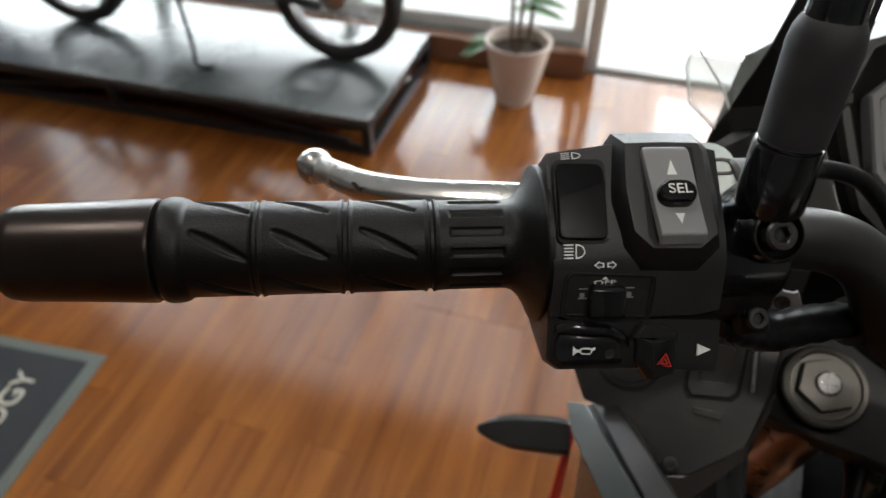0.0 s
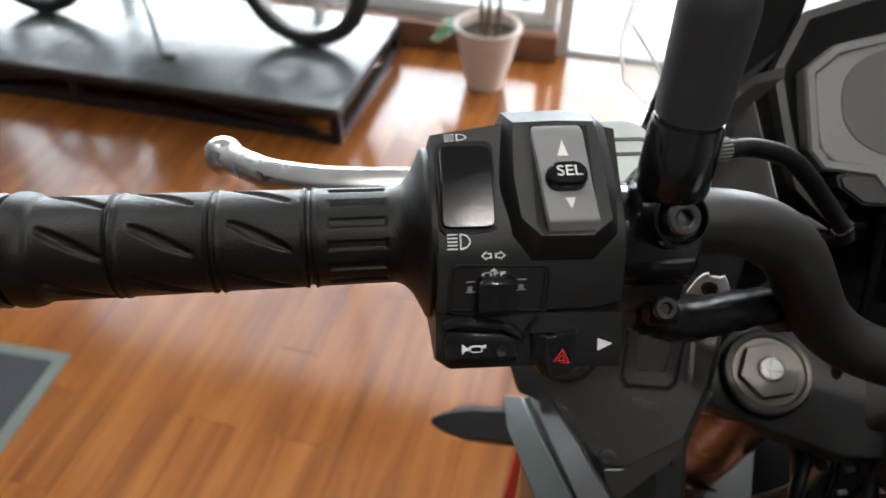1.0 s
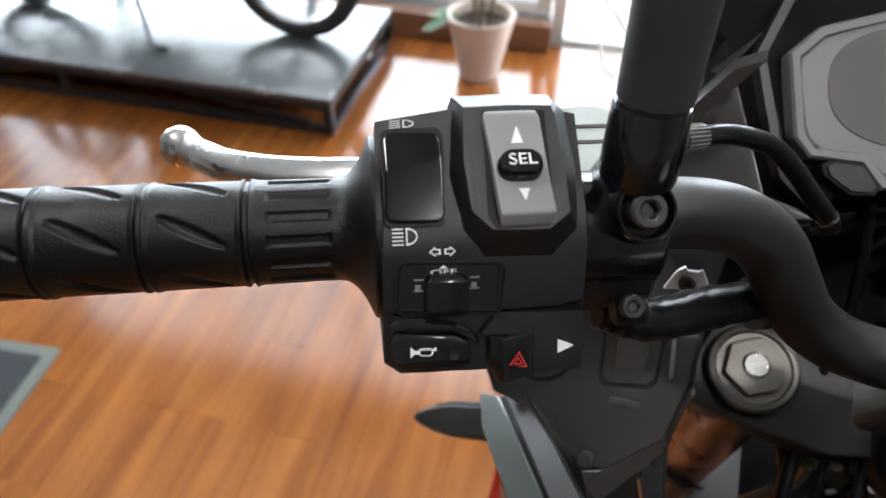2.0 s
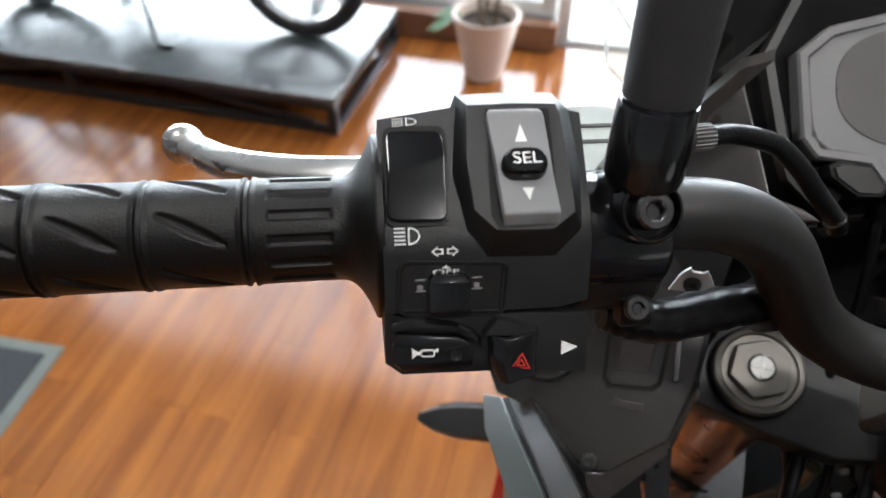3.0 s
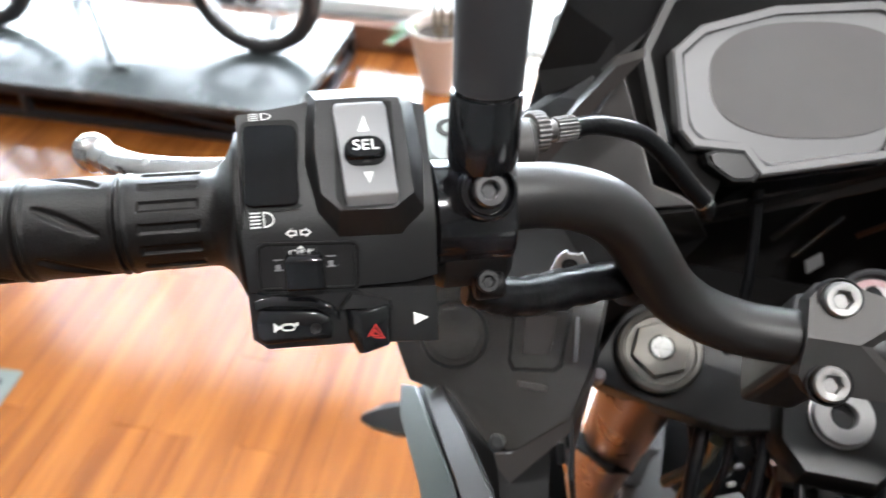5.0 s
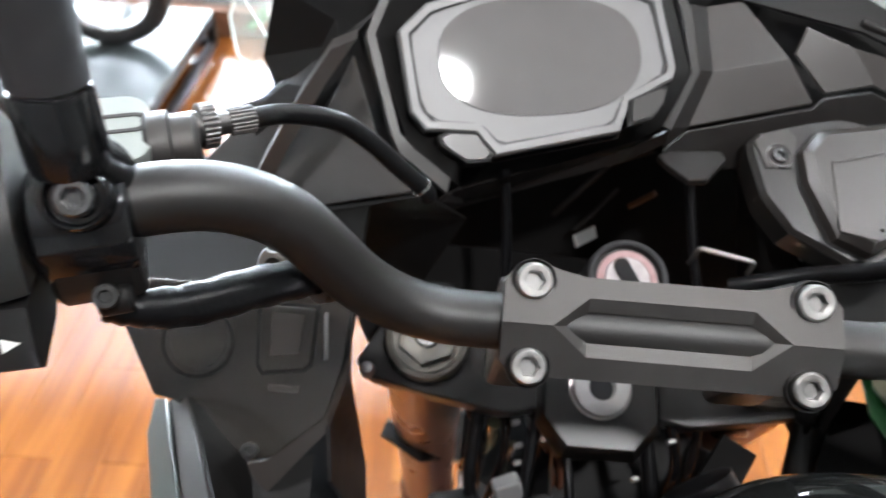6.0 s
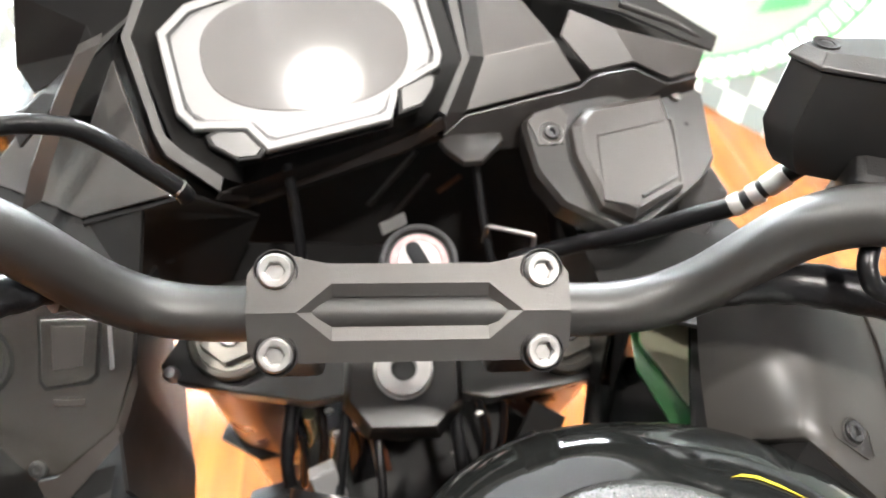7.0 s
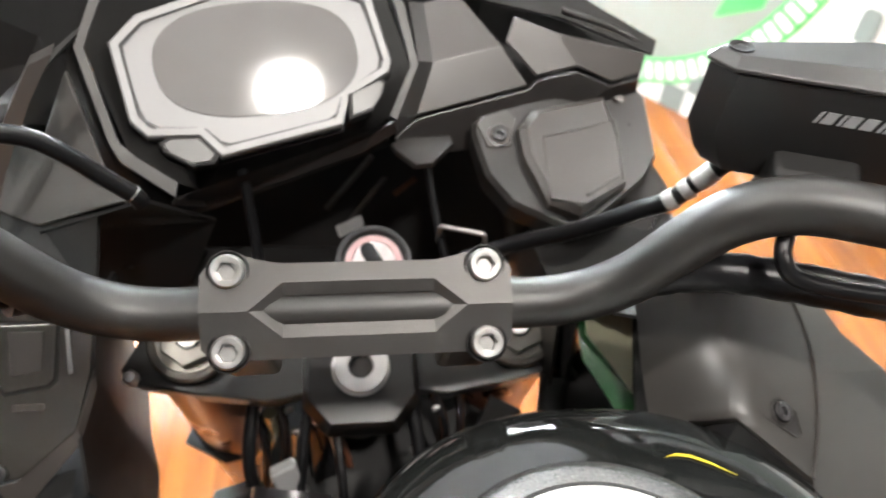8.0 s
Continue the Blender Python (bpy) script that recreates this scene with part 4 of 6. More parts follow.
def triangle_ring(r, k, z):
    bm = bmesh.new()
    a = [bm.verts.new((r * math.cos(radians(90 + 120 * i)), r * math.sin(radians(90 + 120 * i)), z)) for i in range(3)]
    b = [bm.verts.new((k * r * math.cos(radians(90 + 120 * i)), k * r * math.sin(radians(90 + 120 * i)), z)) for i in range(3)]
    for i in range(3):
        bm.faces.new((a[i], a[(i + 1) % 3], b[(i + 1) % 3], b[i]))
    return bm


bp("hazard_symbol", moved(joined(triangle_ring(3.2, 0.76, 0), triangle_ring(1.6, 0.55, 0)), Matrix.Translation((8.4, -6.8, 5.45)) @ pose(0, 0, 0, 5, 3, -4)), REDPRINT, housing, LOW, "red triangle sign")
bp("pass_mark", prism([(20.2, -2.4), (24.6, -4.3), (20.2, -6.2)], 1.9, 2.6), PRINT, housing, LOW, "white triangle mark")
bp("hazard_roof", softened(taper([(-1.5, 0.6), (2.4, 5.4), (6.0, 4.6), (13.8, 2.2), (14.6, -0.6), (6.0, 0.2)], [(-0.5, 1.0, 0, 0), (2.2, 0.96, 0.2, 0), (3.0, 0.86, 0.8, 0.2)]), 0.3), PLASTIC, housing, LOW)
# black plate draws the dark round the hazard rocker
bp("hazard_well_shade", softened(prism(rounded(7.0, 0.2, 14.2, 8.0, 2.0), -1.0, 0.25), 0.15), BLACKHOLE, housing, LOW)


# ---- mirror clamp and stem ----
clamp = bp("mirror_clamp", softened(lathe([(-62.6, 11.5), (-62.6, 16.4), (-61.0, 18.0), (-38.4, 18.0), (-36.4, 16.6), (-35.8, 13.0), (-35.6, 11.4)], 56), 0.4), GLOSS, frame_mm=GRIP @ Matrix.Translation((0, -2.8, -2.8)), label="gloss black mirror clamp on the handlebar")
BOSS = axes((-187.6, -32.2, 62.0), (1, 0, 0), (0, 0.993, -0.12))
bp("clamp_boss", lathe([(20, 10.3), (22, 10.8), (26, 10.8), (41.0, 10.5), (42.4, 10.0), (42.8, 8.2)], 48, "z"), GLOSS, clamp, BOSS)
bp("clamp_neck", tube(spline([(-187.5, -28.6, 84.0), (-188.2, -23.5, 77), (-189.4, -19, 69), (-190.5, -18.5, 58)], 4), [10.2, 10.2, 10.2, 10.3, 10.5, 10.8, 11.2, 11.6, 12, 12.4, 12.8, 13, 13], 40), GLOSS, clamp)
BOLTM = GRIP @ axes((-47.3, -17.6, 16.6), (1, 0, 0), (0, 0.64, 0.77))
bp("bolt_seat", lathe([(-9, 9.4), (2.4, 8.9), (3.4, 8.3), (3.6, 7.7), (2.8, 7.2), (0.2, 6.9), (0.2, 0.1)], 48, "z"), GLOSS, clamp, BOLTM)


def socket_bolt(r, h, key, knurl=0.0):
    """A cap screw: knurled head, chamfer and a six-sided socket."""
    rings = []
    n = 72
    for z, rad, hexa in ((0, r, 2), (h * 0.78, r, 2), (h * 0.86, r * 0.985, 0), (h, r * 0.86, 0), (h, key * 1.12, 0), (h - 0.4, key, 1), (h * 0.45, key, 1), (h * 0.45, 0.05, 0)):
        ring = []
        for k in range(n):
            a = math.tau * k / n
            rr = rad * math.cos(math.pi / 6) / math.cos((a % (math.pi / 3)) - math.pi / 6) if hexa == 1 else rad - (knurl if hexa == 2 and k % 4 > 1 else 0.0)
            ring.append((rr * math.cos(a), rr * math.sin(a), z))
        rings.append(ring)
    return loft(rings)


bp("clamp_bolt", moved(socket_bolt(5.3, 5.6, 2.7, 0.2), Matrix.Translation((0, 0, 0))), BOLTBLACK, clamp, BOLTM, "black knurled cap screw", angle=30)
bp("clamp_base", softened(loft([[(x, y, z) for y, z in ((-19.5 * k, -6), (-20.5 * k, -15), (-17 * k, -23), (-8 * k, -25), (6, -20), (8, -6))] for x, k in ((-61.5, 0.88), (-59, 1.0), (-39, 1.0), (-36.6, 0.88))]), 1.4, 3), PLASTIC, clamp, GRIP)
bp("lower_clamp_bolt", socket_bolt(3.7, 2.6, 1.8), PLASTIC, clamp, axes((-181.6, -44.6, 46.8), (0.93, 0.37, 0), (-0.24, 0.6, 0.77)))
bp("clamp_lug", softened(loft([[(x, y * k, z * k) for y, z in circle(0, 0, 4.6, 16)] for x, k in ((-5, 0.8), (-4, 1.0), (4, 1.0), (5, 0.8))]), 0.5), BLACKHOLE, clamp, axes((-181.6, -41.0, 41.6), (0.93, 0.37, 0), (-0.24, 0.6, 0.77)))
STEM = axes((-187.4, -27.0, 104.6), (1, 0, 0), (0, 0.993, -0.12))
stem = bp("mirror_stem", lathe([(-4, 9.4), (60, 7.4), (60.5, 6.4), (260, 6.4)], 32, "z"), GLOSS, None, STEM, "black mirror stem with a grey rubber sleeve")
bp("sleeve", lathe([(0.4, 9.0), (1.0, 10.0), (20, 10.4), (30, 10.6), (34, 10.0), (37.0, 8.6), (38.4, 7.3)], 48, "z"), SLEEVE, stem, STEM, "grey rubber sleeve")

# ---- clutch lever and its perch ----
ball = (-384, 36, 11.5)
lever_line = spline([(-381, 34.5, 12.5), (-366, 26.5, 15.5), (-348, 18.5, 19.0), (-320, 13, 24.5), (-290, 12, 30.0), (-250, 16, 35), (-215, 24, 42), (-195, 30, 46)], 6)


def lever_mesh():
    rings = []
    n = len(lever_line)
    for i, p in enumerate(lever_line):
        s = i / (n - 1)
        d = (lever_line[min(i + 1, n - 1)] - lever_line[max(i - 1, 0)]).normalized()
        up = Vector((0, -0.35, 0.93))
        up = (up - d * up.dot(d)).normalized()
        side = d.cross(up)
        h, w = 6.0 + 1.8 * s, 6.2 + 2.0 * s
        ring = []
        for k in range(20):
            a = math.tau * k / 20
            ca, sa = math.cos(a), math.sin(a)
            e = 0.65
            ring.append(p + up * (h * math.copysign(abs(ca) ** e, ca)) + side * (w * math.copysign(abs(sa) ** e, sa)))
        rings.append(ring)
    return loft(rings)


lever = bp("clutch_lever", lever_mesh(), ALLOY, label="polished alloy clutch lever with a ball end")
sphere = bmesh.new()
bmesh.ops.create_uvsphere(sphere, u_segments=32, v_segments=20, radius=9.4)
bp("ball_end", sphere, ALLOY, lever, Matrix.Translation(ball))
bp("lever_notch", softened(box(0, 0, 0, 3.0, 1.2, 8.0), 0.3), CLAMPMETAL, lever, axes((-350.2, 11.6, 22.6), (0.93, -0.35, 0.1), (0.2, 0.8, 0.3)))
perch = bp("lever_perch", softened(taper(rounded(-8, 0, 28, 34, 9), [(-14, 0.95, 0, 0), (8, 1.0, 0, 0), (11, 0.92, 0, 0)]), 0.8), PERCH, None, axes((-197, 22, 50), (0.93, 0.37, -0.03), (-0.37, 0.9, 0.2)), "pale alloy clutch lever perch")
bp("perch_window", softened(outline_ring(rounded(0, 0, 22, 9, 4.4), rounded(0, 0, 18, 6, 2.9), 10.6, 12.0), 0.2), CLAMPMETAL, perch, axes((-203, 22, 50), (0.93, 0.37, -0.03), (-0.37, 0.9, 0.2)))
bp("perch_barrel", softened(loft([[(x, y * k, 1 + (z - 1) * k) for y, z in circle(-1.5, 1.0, 13.0, 28)] for x, k in ((3.0, 0.9), (4.5, 1.0), (11, 1.0), (12, 0.88), (19, 0.86), (21, 0.7))]), 0.4), CLAMPMETAL, perch, axes((-197, 22, 50), (0.93, 0.37, -0.03), (-0.37, 0.9, 0.2)), "dark pivot barrel")
AD = axes((-176.5, 35.5, 53.0), (0.80, 0.58, -0.12), (0, 0, 1))


def knurled(x0, x1, r, teeth):
    rings = []
    n = teeth * 4
    for x, k in ((x0, 0.0), (x0, 0.94), (x0 + 0.5, 1.0), (x1 - 0.5, 1.0), (x1, 0.94), (x1, 0.0)):
        rings.append([(x, max(k, 0.01) * (r - (0.45 if j % 4 > 1 else 0)) * math.cos(math.tau * j / n), max(k, 0.01) * (r - (0.45 if j % 4 > 1 else 0)) * math.sin(math.tau * j / n)) for j in range(n)])
    return loft(rings)


bp("adjuster_wheel", knurled(-3.0, 2.6, 8.4, 26), ADJUSTER, perch, AD)
bp("adjuster_barrel", joined(knurled(8.0, 17.5, 5.2, 20), lathe([(-14, 6.0), (-3, 6.0), (-3, 4.2), (8.5, 4.2)], 24)), ADJUSTER, perch, AD)
end = AD @ Vector((16, 0, 0))
bp("clutch_cable", tube(spline([end, (-154, 55, 47.6), (-142, 60.6, 44), (-132, 64.7, 38.6), (-121, 66.8, 28.6), (-112, 67.7, 18.6), (-99.5, 69, 5), (-97.5, 69.6, 0)], 8), 4.1, 16), CABLE, None, None, "black clutch cable")
bp("cable_ferrule", lathe([(0, 4.1), (0, 4.8), (1.0, 4.8), (1.0, 4.1)], 24, "z"), ALLOY, None, axes((-100, 69, 5.5), (0.75, 0.1, 0.65), (0, 1, 0)) @ pose(0, 0, 0, 0, 0, 0))
# wiring loom, wrapped, below the bar
loom_line = spline([(-190, -38, 33), (-182, -34, 30), (-170, -25, 23), (-152, -8, 16), (-134, 7, 9), (-120, 16, 0), (-112, 22, -10)], 6)
bp("wiring_loom", tube(loom_line, [3.6 + 4.0 * math.sin(math.pi * min(1, k / (len(loom_line) - 1) * 1.05)) ** 0.8 + 0.4 * math.sin(k * 2.1) for k in range(len(loom_line))], 20), CABLE, None, None, "black taped wiring loom")
bp("cable_tie", softened(tube([(-134, 6.5, 9.0), (-130, 9.5, 7.2)], 10.2, 20), 0.4), PLASTIC)
bp("loom_bracket", softened(shell([(-163.5, 24, -8), (-161, 24, 1), (-159.6, 24, 3.6), (-157.6, 24, 5.6), (-156.6, 24, 3.8), (-152.5, 24, 4.0), (-151.2, 24, 5.4), (-149.6, 24, 3.0), (-145.5, 24, -5)], [(0, 1, 2, 3, 4, 5, 6, 7, 8)], 1.5), 0.3), CAPWHITE, None, None, "bright metal bracket behind the handlebar")
bp("bracket_bolt", socket_bolt(3.4, 2.6, 1.8), CLAMPMETAL, None, axes((-155.5, 23.2, -2.4), (1, 0, 0), (0, 0.3, 0.95)))


# ---- handlebar clamp ----
def clamp_top():
    """A roof-shaped cap: a ridge along the bar, a sunk hexagon frame and a slot with a bar in it."""
    outline = [(-63.5, 0), (-63.5, -15), (-58, -21.5), (-50, -22.5), (-44, -20), (44, -20), (50, -22.5), (58, -21.5), (63.5, -15), (63.5, 0), (63.5, 15), (58, 22.5), (50, 23.5), (42, 21), (32, 19), (-32, 19), (-42, 21), (-50, 23.5), (-58, 22.5), (-63.5, 15)]

    def roof(y):
        return -0.9 - (0.30 * -y if y < 0 else 0.22 * y)

    bm = bmesh.new()
    hexagon = [(-44.5, 0.0), (-31, -11.2), (31, -11.2), (44.5, 0.0), (31, 11.2), (-31, 11.2)]
    frame_in = [(-37.0, 0.0), (-31, -5.9), (31, -5.9), (37.0, 0.0), (31, 5.9), (-31, 5.9)]
    low = [bm.verts.new((x, y, -17)) for x, y in outline]
    top = [bm.verts.new((x, y, roof(y))) for x, y in outline]
    so = [bm.verts.new((x, y, roof(y))) for x, y in hexagon]
    si = [bm.verts.new((x, y, -5.6)) for x, y in frame_in]
    sb = [bm.verts.new((x * 0.99, y * 0.97, -11.0)) for x, y in frame_in]
    n = len(outline)
    bm.faces.new(low[::-1])
    for i in range(n):
        bm.faces.new((low[i], low[(i + 1) % n], top[(i + 1) % n], top[i]))
    bm.faces.new((top[0], top[1], top[2], top[3], top[4], so[1], so[0]))
    bm.faces.new((top[4], top[5], so[2], so[1]))
    bm.faces.new((top[5], top[6], top[7], top[8], top[9], so[3], so[2]))
    bm.faces.new((top[9], top[10], top[11], top[12], top[13], top[14], so[4], so[3]))
    bm.faces.new((top[14], top[15], so[5], so[4]))
    bm.faces.new((top[15], top[16], top[17], top[18], top[19], top[0], so[0], so[5]))
    for i in range(6):
        j = (i + 1) % 6
        bm.faces.new((so[i], so[j], si[j], si[i]))
        bm.faces.new((si[i], si[j], sb[j], sb[i]))
    bm.faces.new(sb)
    edges = [e for e in bm.edges if len(e.link_faces) == 2 and e.calc_face_angle(0) > radians(11)]
    bmesh.ops.bevel(bm, geom=edges, offset=0.55, segments=2, profile=0.5, affect="EDGES", clamp_overlap=True)
    return bm


barclamp = bp("handlebar_clamp", clamp_top(), CLAMPMETAL, None, CLAMP, "black faceted handlebar clamp with four silver bolts", angle=9)
bp("slot_bar", moved(lathe([(-36, 1.0), (-31.5, 5.3), (31.5, 5.3), (36, 1.0)], 32), Matrix.Translation((0, 0, -10.2))), CLAMPMETAL, barclamp, CLAMP)
for sx in (-52.5, 52.5):
    for sy in (-16.2, 16.2):
        bp("bolt", moved(socket_bolt(7.0, 6.0, 3.7), Matrix.Translation((sx, sy, -6.4))), BOLTSTEEL, barclamp, CLAMP, "silver cap screw", angle=30)
        # seat is coloured black for the shade line round the bolt
        bp("bolt_seat", lathe([(-9.0, 8.6), (-3.9, 8.6), (-3.8, 8.1), (-5.2, 7.4), (-6.5, 7.2), (-6.5, 0.1)], 32, "z"), BLACKHOLE, barclamp, CLAMP @ Matrix.Translation((sx, sy, 0)))
for sx in (-52, 52):
    bp("riser", softened(box(sx, 8, -50, 26, 32, 76, 4), 0.5), CLAMPMETAL, None, axes((0, 0, 0), (1, 0, 0), (0, 0.90, 0.44)), "black handlebar riser")


# ---- triple clamp, fork tubes, steering stem, ignition ----
def triple_outline():
    half = [(0, -42), (30, -42), (52, -46), (92, -40), (128, -32), (136, -24), (128, -10), (118, 12), (104, 26), (88, 28), (66, 14), (36, 4), (0, 4)]
    return half + [(-x, y) for x, y in half[::-1] if x]


triple = bp("triple_clamp", softened(prism(triple_outline(), -26, -5), 2.2), TRIPLEBLACK, None, RAKE, "black upper triple clamp")
for sx in (-1, 1):
    cap = bp("fork_cap", joined(lathe([(-6, 24.5), (-1.5, 24.5), (0, 23.2), (0.5, 20.5), (-1.0, 19.5), (-1.0, 0.1)], 48, "z"), softened(prism(circle(0, 0, 17.2, 6, 0.4), -1.0, 4.0), 1.2)), CAPMETAL, triple, RAKE @ Matrix.Translation((96 * sx, -9, 3)), "grey fork cap with a hexagon")
    bp("fork_adjuster", joined(lathe([(3, 7.4), (5.4, 7.2), (6.2, 6.2), (6.2, 0.1)], 24, "z"), box(0, 0, 6.4, 11, 2.0, 0.9, 0.2), box(0, 0, 6.45, 2.0, 11, 0.9, 0.2)), ALLOY, cap, RAKE @ Matrix.Translation((96 * sx, -9, 3)))
    bp("fork_tube", lathe([(-745, 29), (-420, 29), (-415, 24.5), (-20, 24.5)], 40, "z"), FORKTUBE, None, axes((97 * sx, 80, -112), (1, 0, 0), (0, 0.95, 0.32)), "metal fork tube with the floor's brown reflection in its colour")
    bp("pinch_bolt", joined(lathe([(-7, 4.2), (2, 4.2), (4.5, 3.0), (5, 0.1)], 18, "z")), STEEL, triple, RAKE @ Matrix.Translation((128 * sx, -29, -2)))
NUT = RAKE @ Matrix.Translation((1, -30, -10))
bp("stem_boss", softened(taper([(-34, -20), (-20, -37), (20, -37), (34, -20), (34, 22), (-34, 22)], [(-30, 0.9, 0, 0), (4, 1.0, 0, 0), (14, 0.88, 0, 1)]), 1.5), TRIPLEBLACK, triple, NUT)
bp("stem_nut", lathe([(8, 19.0), (12.5, 19.0), (14.0, 17.0), (14.2, 16.0), (18.0, 15.6), (18.6, 15.0), (18.6, 7.6), (18.0, 7.0), (4, 6.8), (4, 0.1)], 40, "z"), STEEL, triple, NUT, "silver steering stem nut", angle=30)
# black disc at the bottom stands for the hole's shade
bp("stem_hole_shade", lathe([(4.2, 6.7), (4.6, 0.1)], 24, "z"), BLACKHOLE, triple, NUT)
IGN = RAKE @ Matrix.Translation((10, 26, 30))
ign = bp("ignition_switch", lathe([(-60, 24), (-6, 22.5), (0, 21.6), (1.6, 21.0), (2.0, 19.6), (1.2, 18.4), (-3.0, 18.0), (-3.0, 0.1)], 48, "z"), PLASTIC, None, IGN, "black ignition switch with a printed key surround")
bp("switch_rim", lathe([(0.4, 21.8), (1.9, 21.2), (2.3, 19.8), (1.4, 18.5), (0.2, 18.6)], 48, "z", False), SLEEVE, ign, IGN, "grey rim")
bp("key_surround", lathe([(-3.0, 16.6), (-1.0, 16.2), (-0.6, 12.6), (-1.2, 12.4)], 40, "z", False), PINK, ign, IGN)
bp("key_barrel", lathe([(-1.6, 12.3), (0.2, 11.8), (0.4, 9.0), (-0.2, 5.0), (-0.2, 0.1)], 32, "z"), PALE, ign, IGN, "worn pale key barrel")
bp("key_slot", moved(prism(rounded(0, 0, 8.6, 23.0, 4.0), 0.5, 2.0, 0.4), pose(0, 0, 0, 0, 0, 28)), GLOSS, ign, IGN)


# ---- instrument display ----
OUT = [(-60, 37), (-45, 50), (-6, 60), (47.5, 62.5), (77, 50), (82, 13), (79.5, 6.5), (55.5, -4.5), (48.8, -19), (-16.5, -27.2), (-25.5, -15.2), (-50, -12.5), (-57, -3.5)]


def offset_ring(outline, d):
    """The outline moved inwards by d."""
    out = []
    n = len(outline)
    for i in range(n):
        a, b, c = (Vector(outline[(i + k) % n]) for k in (-1, 0, 1))
        e, f = (b - a).normalized(), (c - b).normalized()
        ne, nf = Vector((e.y, -e.x)), Vector((f.y, -f.x))
        m = (ne + nf)
        m = m / max(0.35, m.length_squared) * 2 * d
        out.append((b.x + m.x / 1.0, b.y + m.y / 1.0))
    return out


inner = offset_ring(OUT, 4.5)
cluster = bp("instrument_display", loft([[(x, y, z) for x, y in o] for o, z in ((OUT, -22), (OUT, -1.5), (offset_ring(OUT, 1.0), 0.2), (inner, 0.0), (inner, -2.2))]), BEZEL, None, DASH, "dark instrument display with a silver surround", angle=25)
bp("display_back", prism(offset_ring(OUT, 4.2), -12.0, -9.0), BLACKHOLE, cluster, DASH)


def oval(cx, cy, a, b, p=2.5, n=64):
    return [(cx + a * math.copysign(abs(math.cos(math.tau * k / n)) ** (2 / p), math.cos(math.tau * k / n)), cy + b * math.copysign(abs(math.sin(math.tau * k / n)) ** (2 / p), math.sin(math.tau * k / n))) for k in range(n)]


def cast(outline, cx, cy, n=64):
    """The outline sampled at n even angles round a point inside it."""
    out = []
    for k in range(n):
        d = Vector((math.cos(math.tau * k / n), math.sin(math.tau * k / n)))
        best = 0.0
        for a, b in zip(outline, outline[1:] + outline[:1]):
            p, e = Vector(a) - Vector((cx, cy)), Vector(b) - Vector(a)
            det = d.x * -e.y + d.y * e.x
            if abs(det) > 1e-9:
                r, u = (p.x * -e.y + p.y * e.x) / det, (d.x * p.y - d.y * p.x) / det
                if r > 0 and -1e-6 <= u <= 1 + 1e-6:
                    best = max(best, r)
        out.append((cx + d.x * best, cy + d.y * best))
    return out


# the clear cover dips like a dish between its edge and the oval screen
edge = cast(inner, 12, 22)
glass = oval(11.5, 22, 52.5, 30)
glass = cast(glass, 12, 22)
mixed = [[(g[0] * k + e[0] * (1 - k), g[1] * k + e[1] * (1 - k), z) for e, g in zip(edge, glass)] for k, z in ((0.0, -0.4), (0.2, -3.6), (0.5, -6.2), (0.85, -4.4), (1.0, -2.0))]
bp("display_surround", loft(mixed, caps=False), SCREENRIM, cluster, DASH, angle=70)
bp("screen", softened(prism(glass, -3.0, -1.6), 0.3), SCREEN, cluster, DASH, "dark oval screen")
BTN_L = [(-45.0, -15.9), (-40.4, -13.8), (-24.9, -15.6), (-17.4, -26.7), (-20.5, -30.2), (-31.5, -30.2), (-43.6, -21.2)]
BTN_R = [(54.1, -3.2), (72.7, 3.3), (76.2, 2.2), (73.4, -5.4), (65.9, -13.8), (52.4, -16.8)]
for side, shape, (cx, cy) in (("left", BTN_L, (-31.5, -22)), ("right", BTN_R, (64.5, -6))):
    button = bp(side + "_button", softened(prism(shape, -16, 0.8), 0.5), BLACKHOLE, cluster, DASH, "black display button")
    cap = [(cx + (x - cx) * 0.84, cy + (y - cy) * 0.82) for x, y in shape]
    bp("button_cap", softened(taper(cap, [(0.4, 1, 0, 0), (1.6, 1, 0, 0), (2.2, 0.97, cx * 0.03, cy * 0.03)]), 0.3), BUTTONGREY, button, DASH)
# recessed black surround with a grey rim
RIM3 = [(-71.3, 35.4, 0), (-58, 62, 0), (-18, 76, -2), (50, 79, -8), (86, 68, -10), (95.4, 14, -10), (94.4, 8, -10), (78.7, -14.8, -13), (70, -20, -28), (-22, -36, -34), (-31, -38, -29), (-41, -36.5, -2), (-60, -18, 1.5)]
BAND = [((-40, -36.5, -2), (-42.3, -43.5, -2)), ((-57, -21.5, 1), (-64.2, -23, 1)), ((-63.3, -13.5, 2), (-67.8, -12, 2)), ((-71.3, 35.4, 0), (-75.6, 35.8, 0)), ((-58, 62, 0), (-61.4, 65.4, 0)), ((-18, 76, -2), (-19, 80.6, -2)), ((50, 79, -8), (51, 83.6, -8)), ((86, 68, -10), (89.6, 71, -10)), ((93, 45, -10), (98, 46, -10)), ((95.4, 12, -10), (99.8, 12, -10)), ((78.7, -14.8, -13), (82.2, -17.6, -13))]


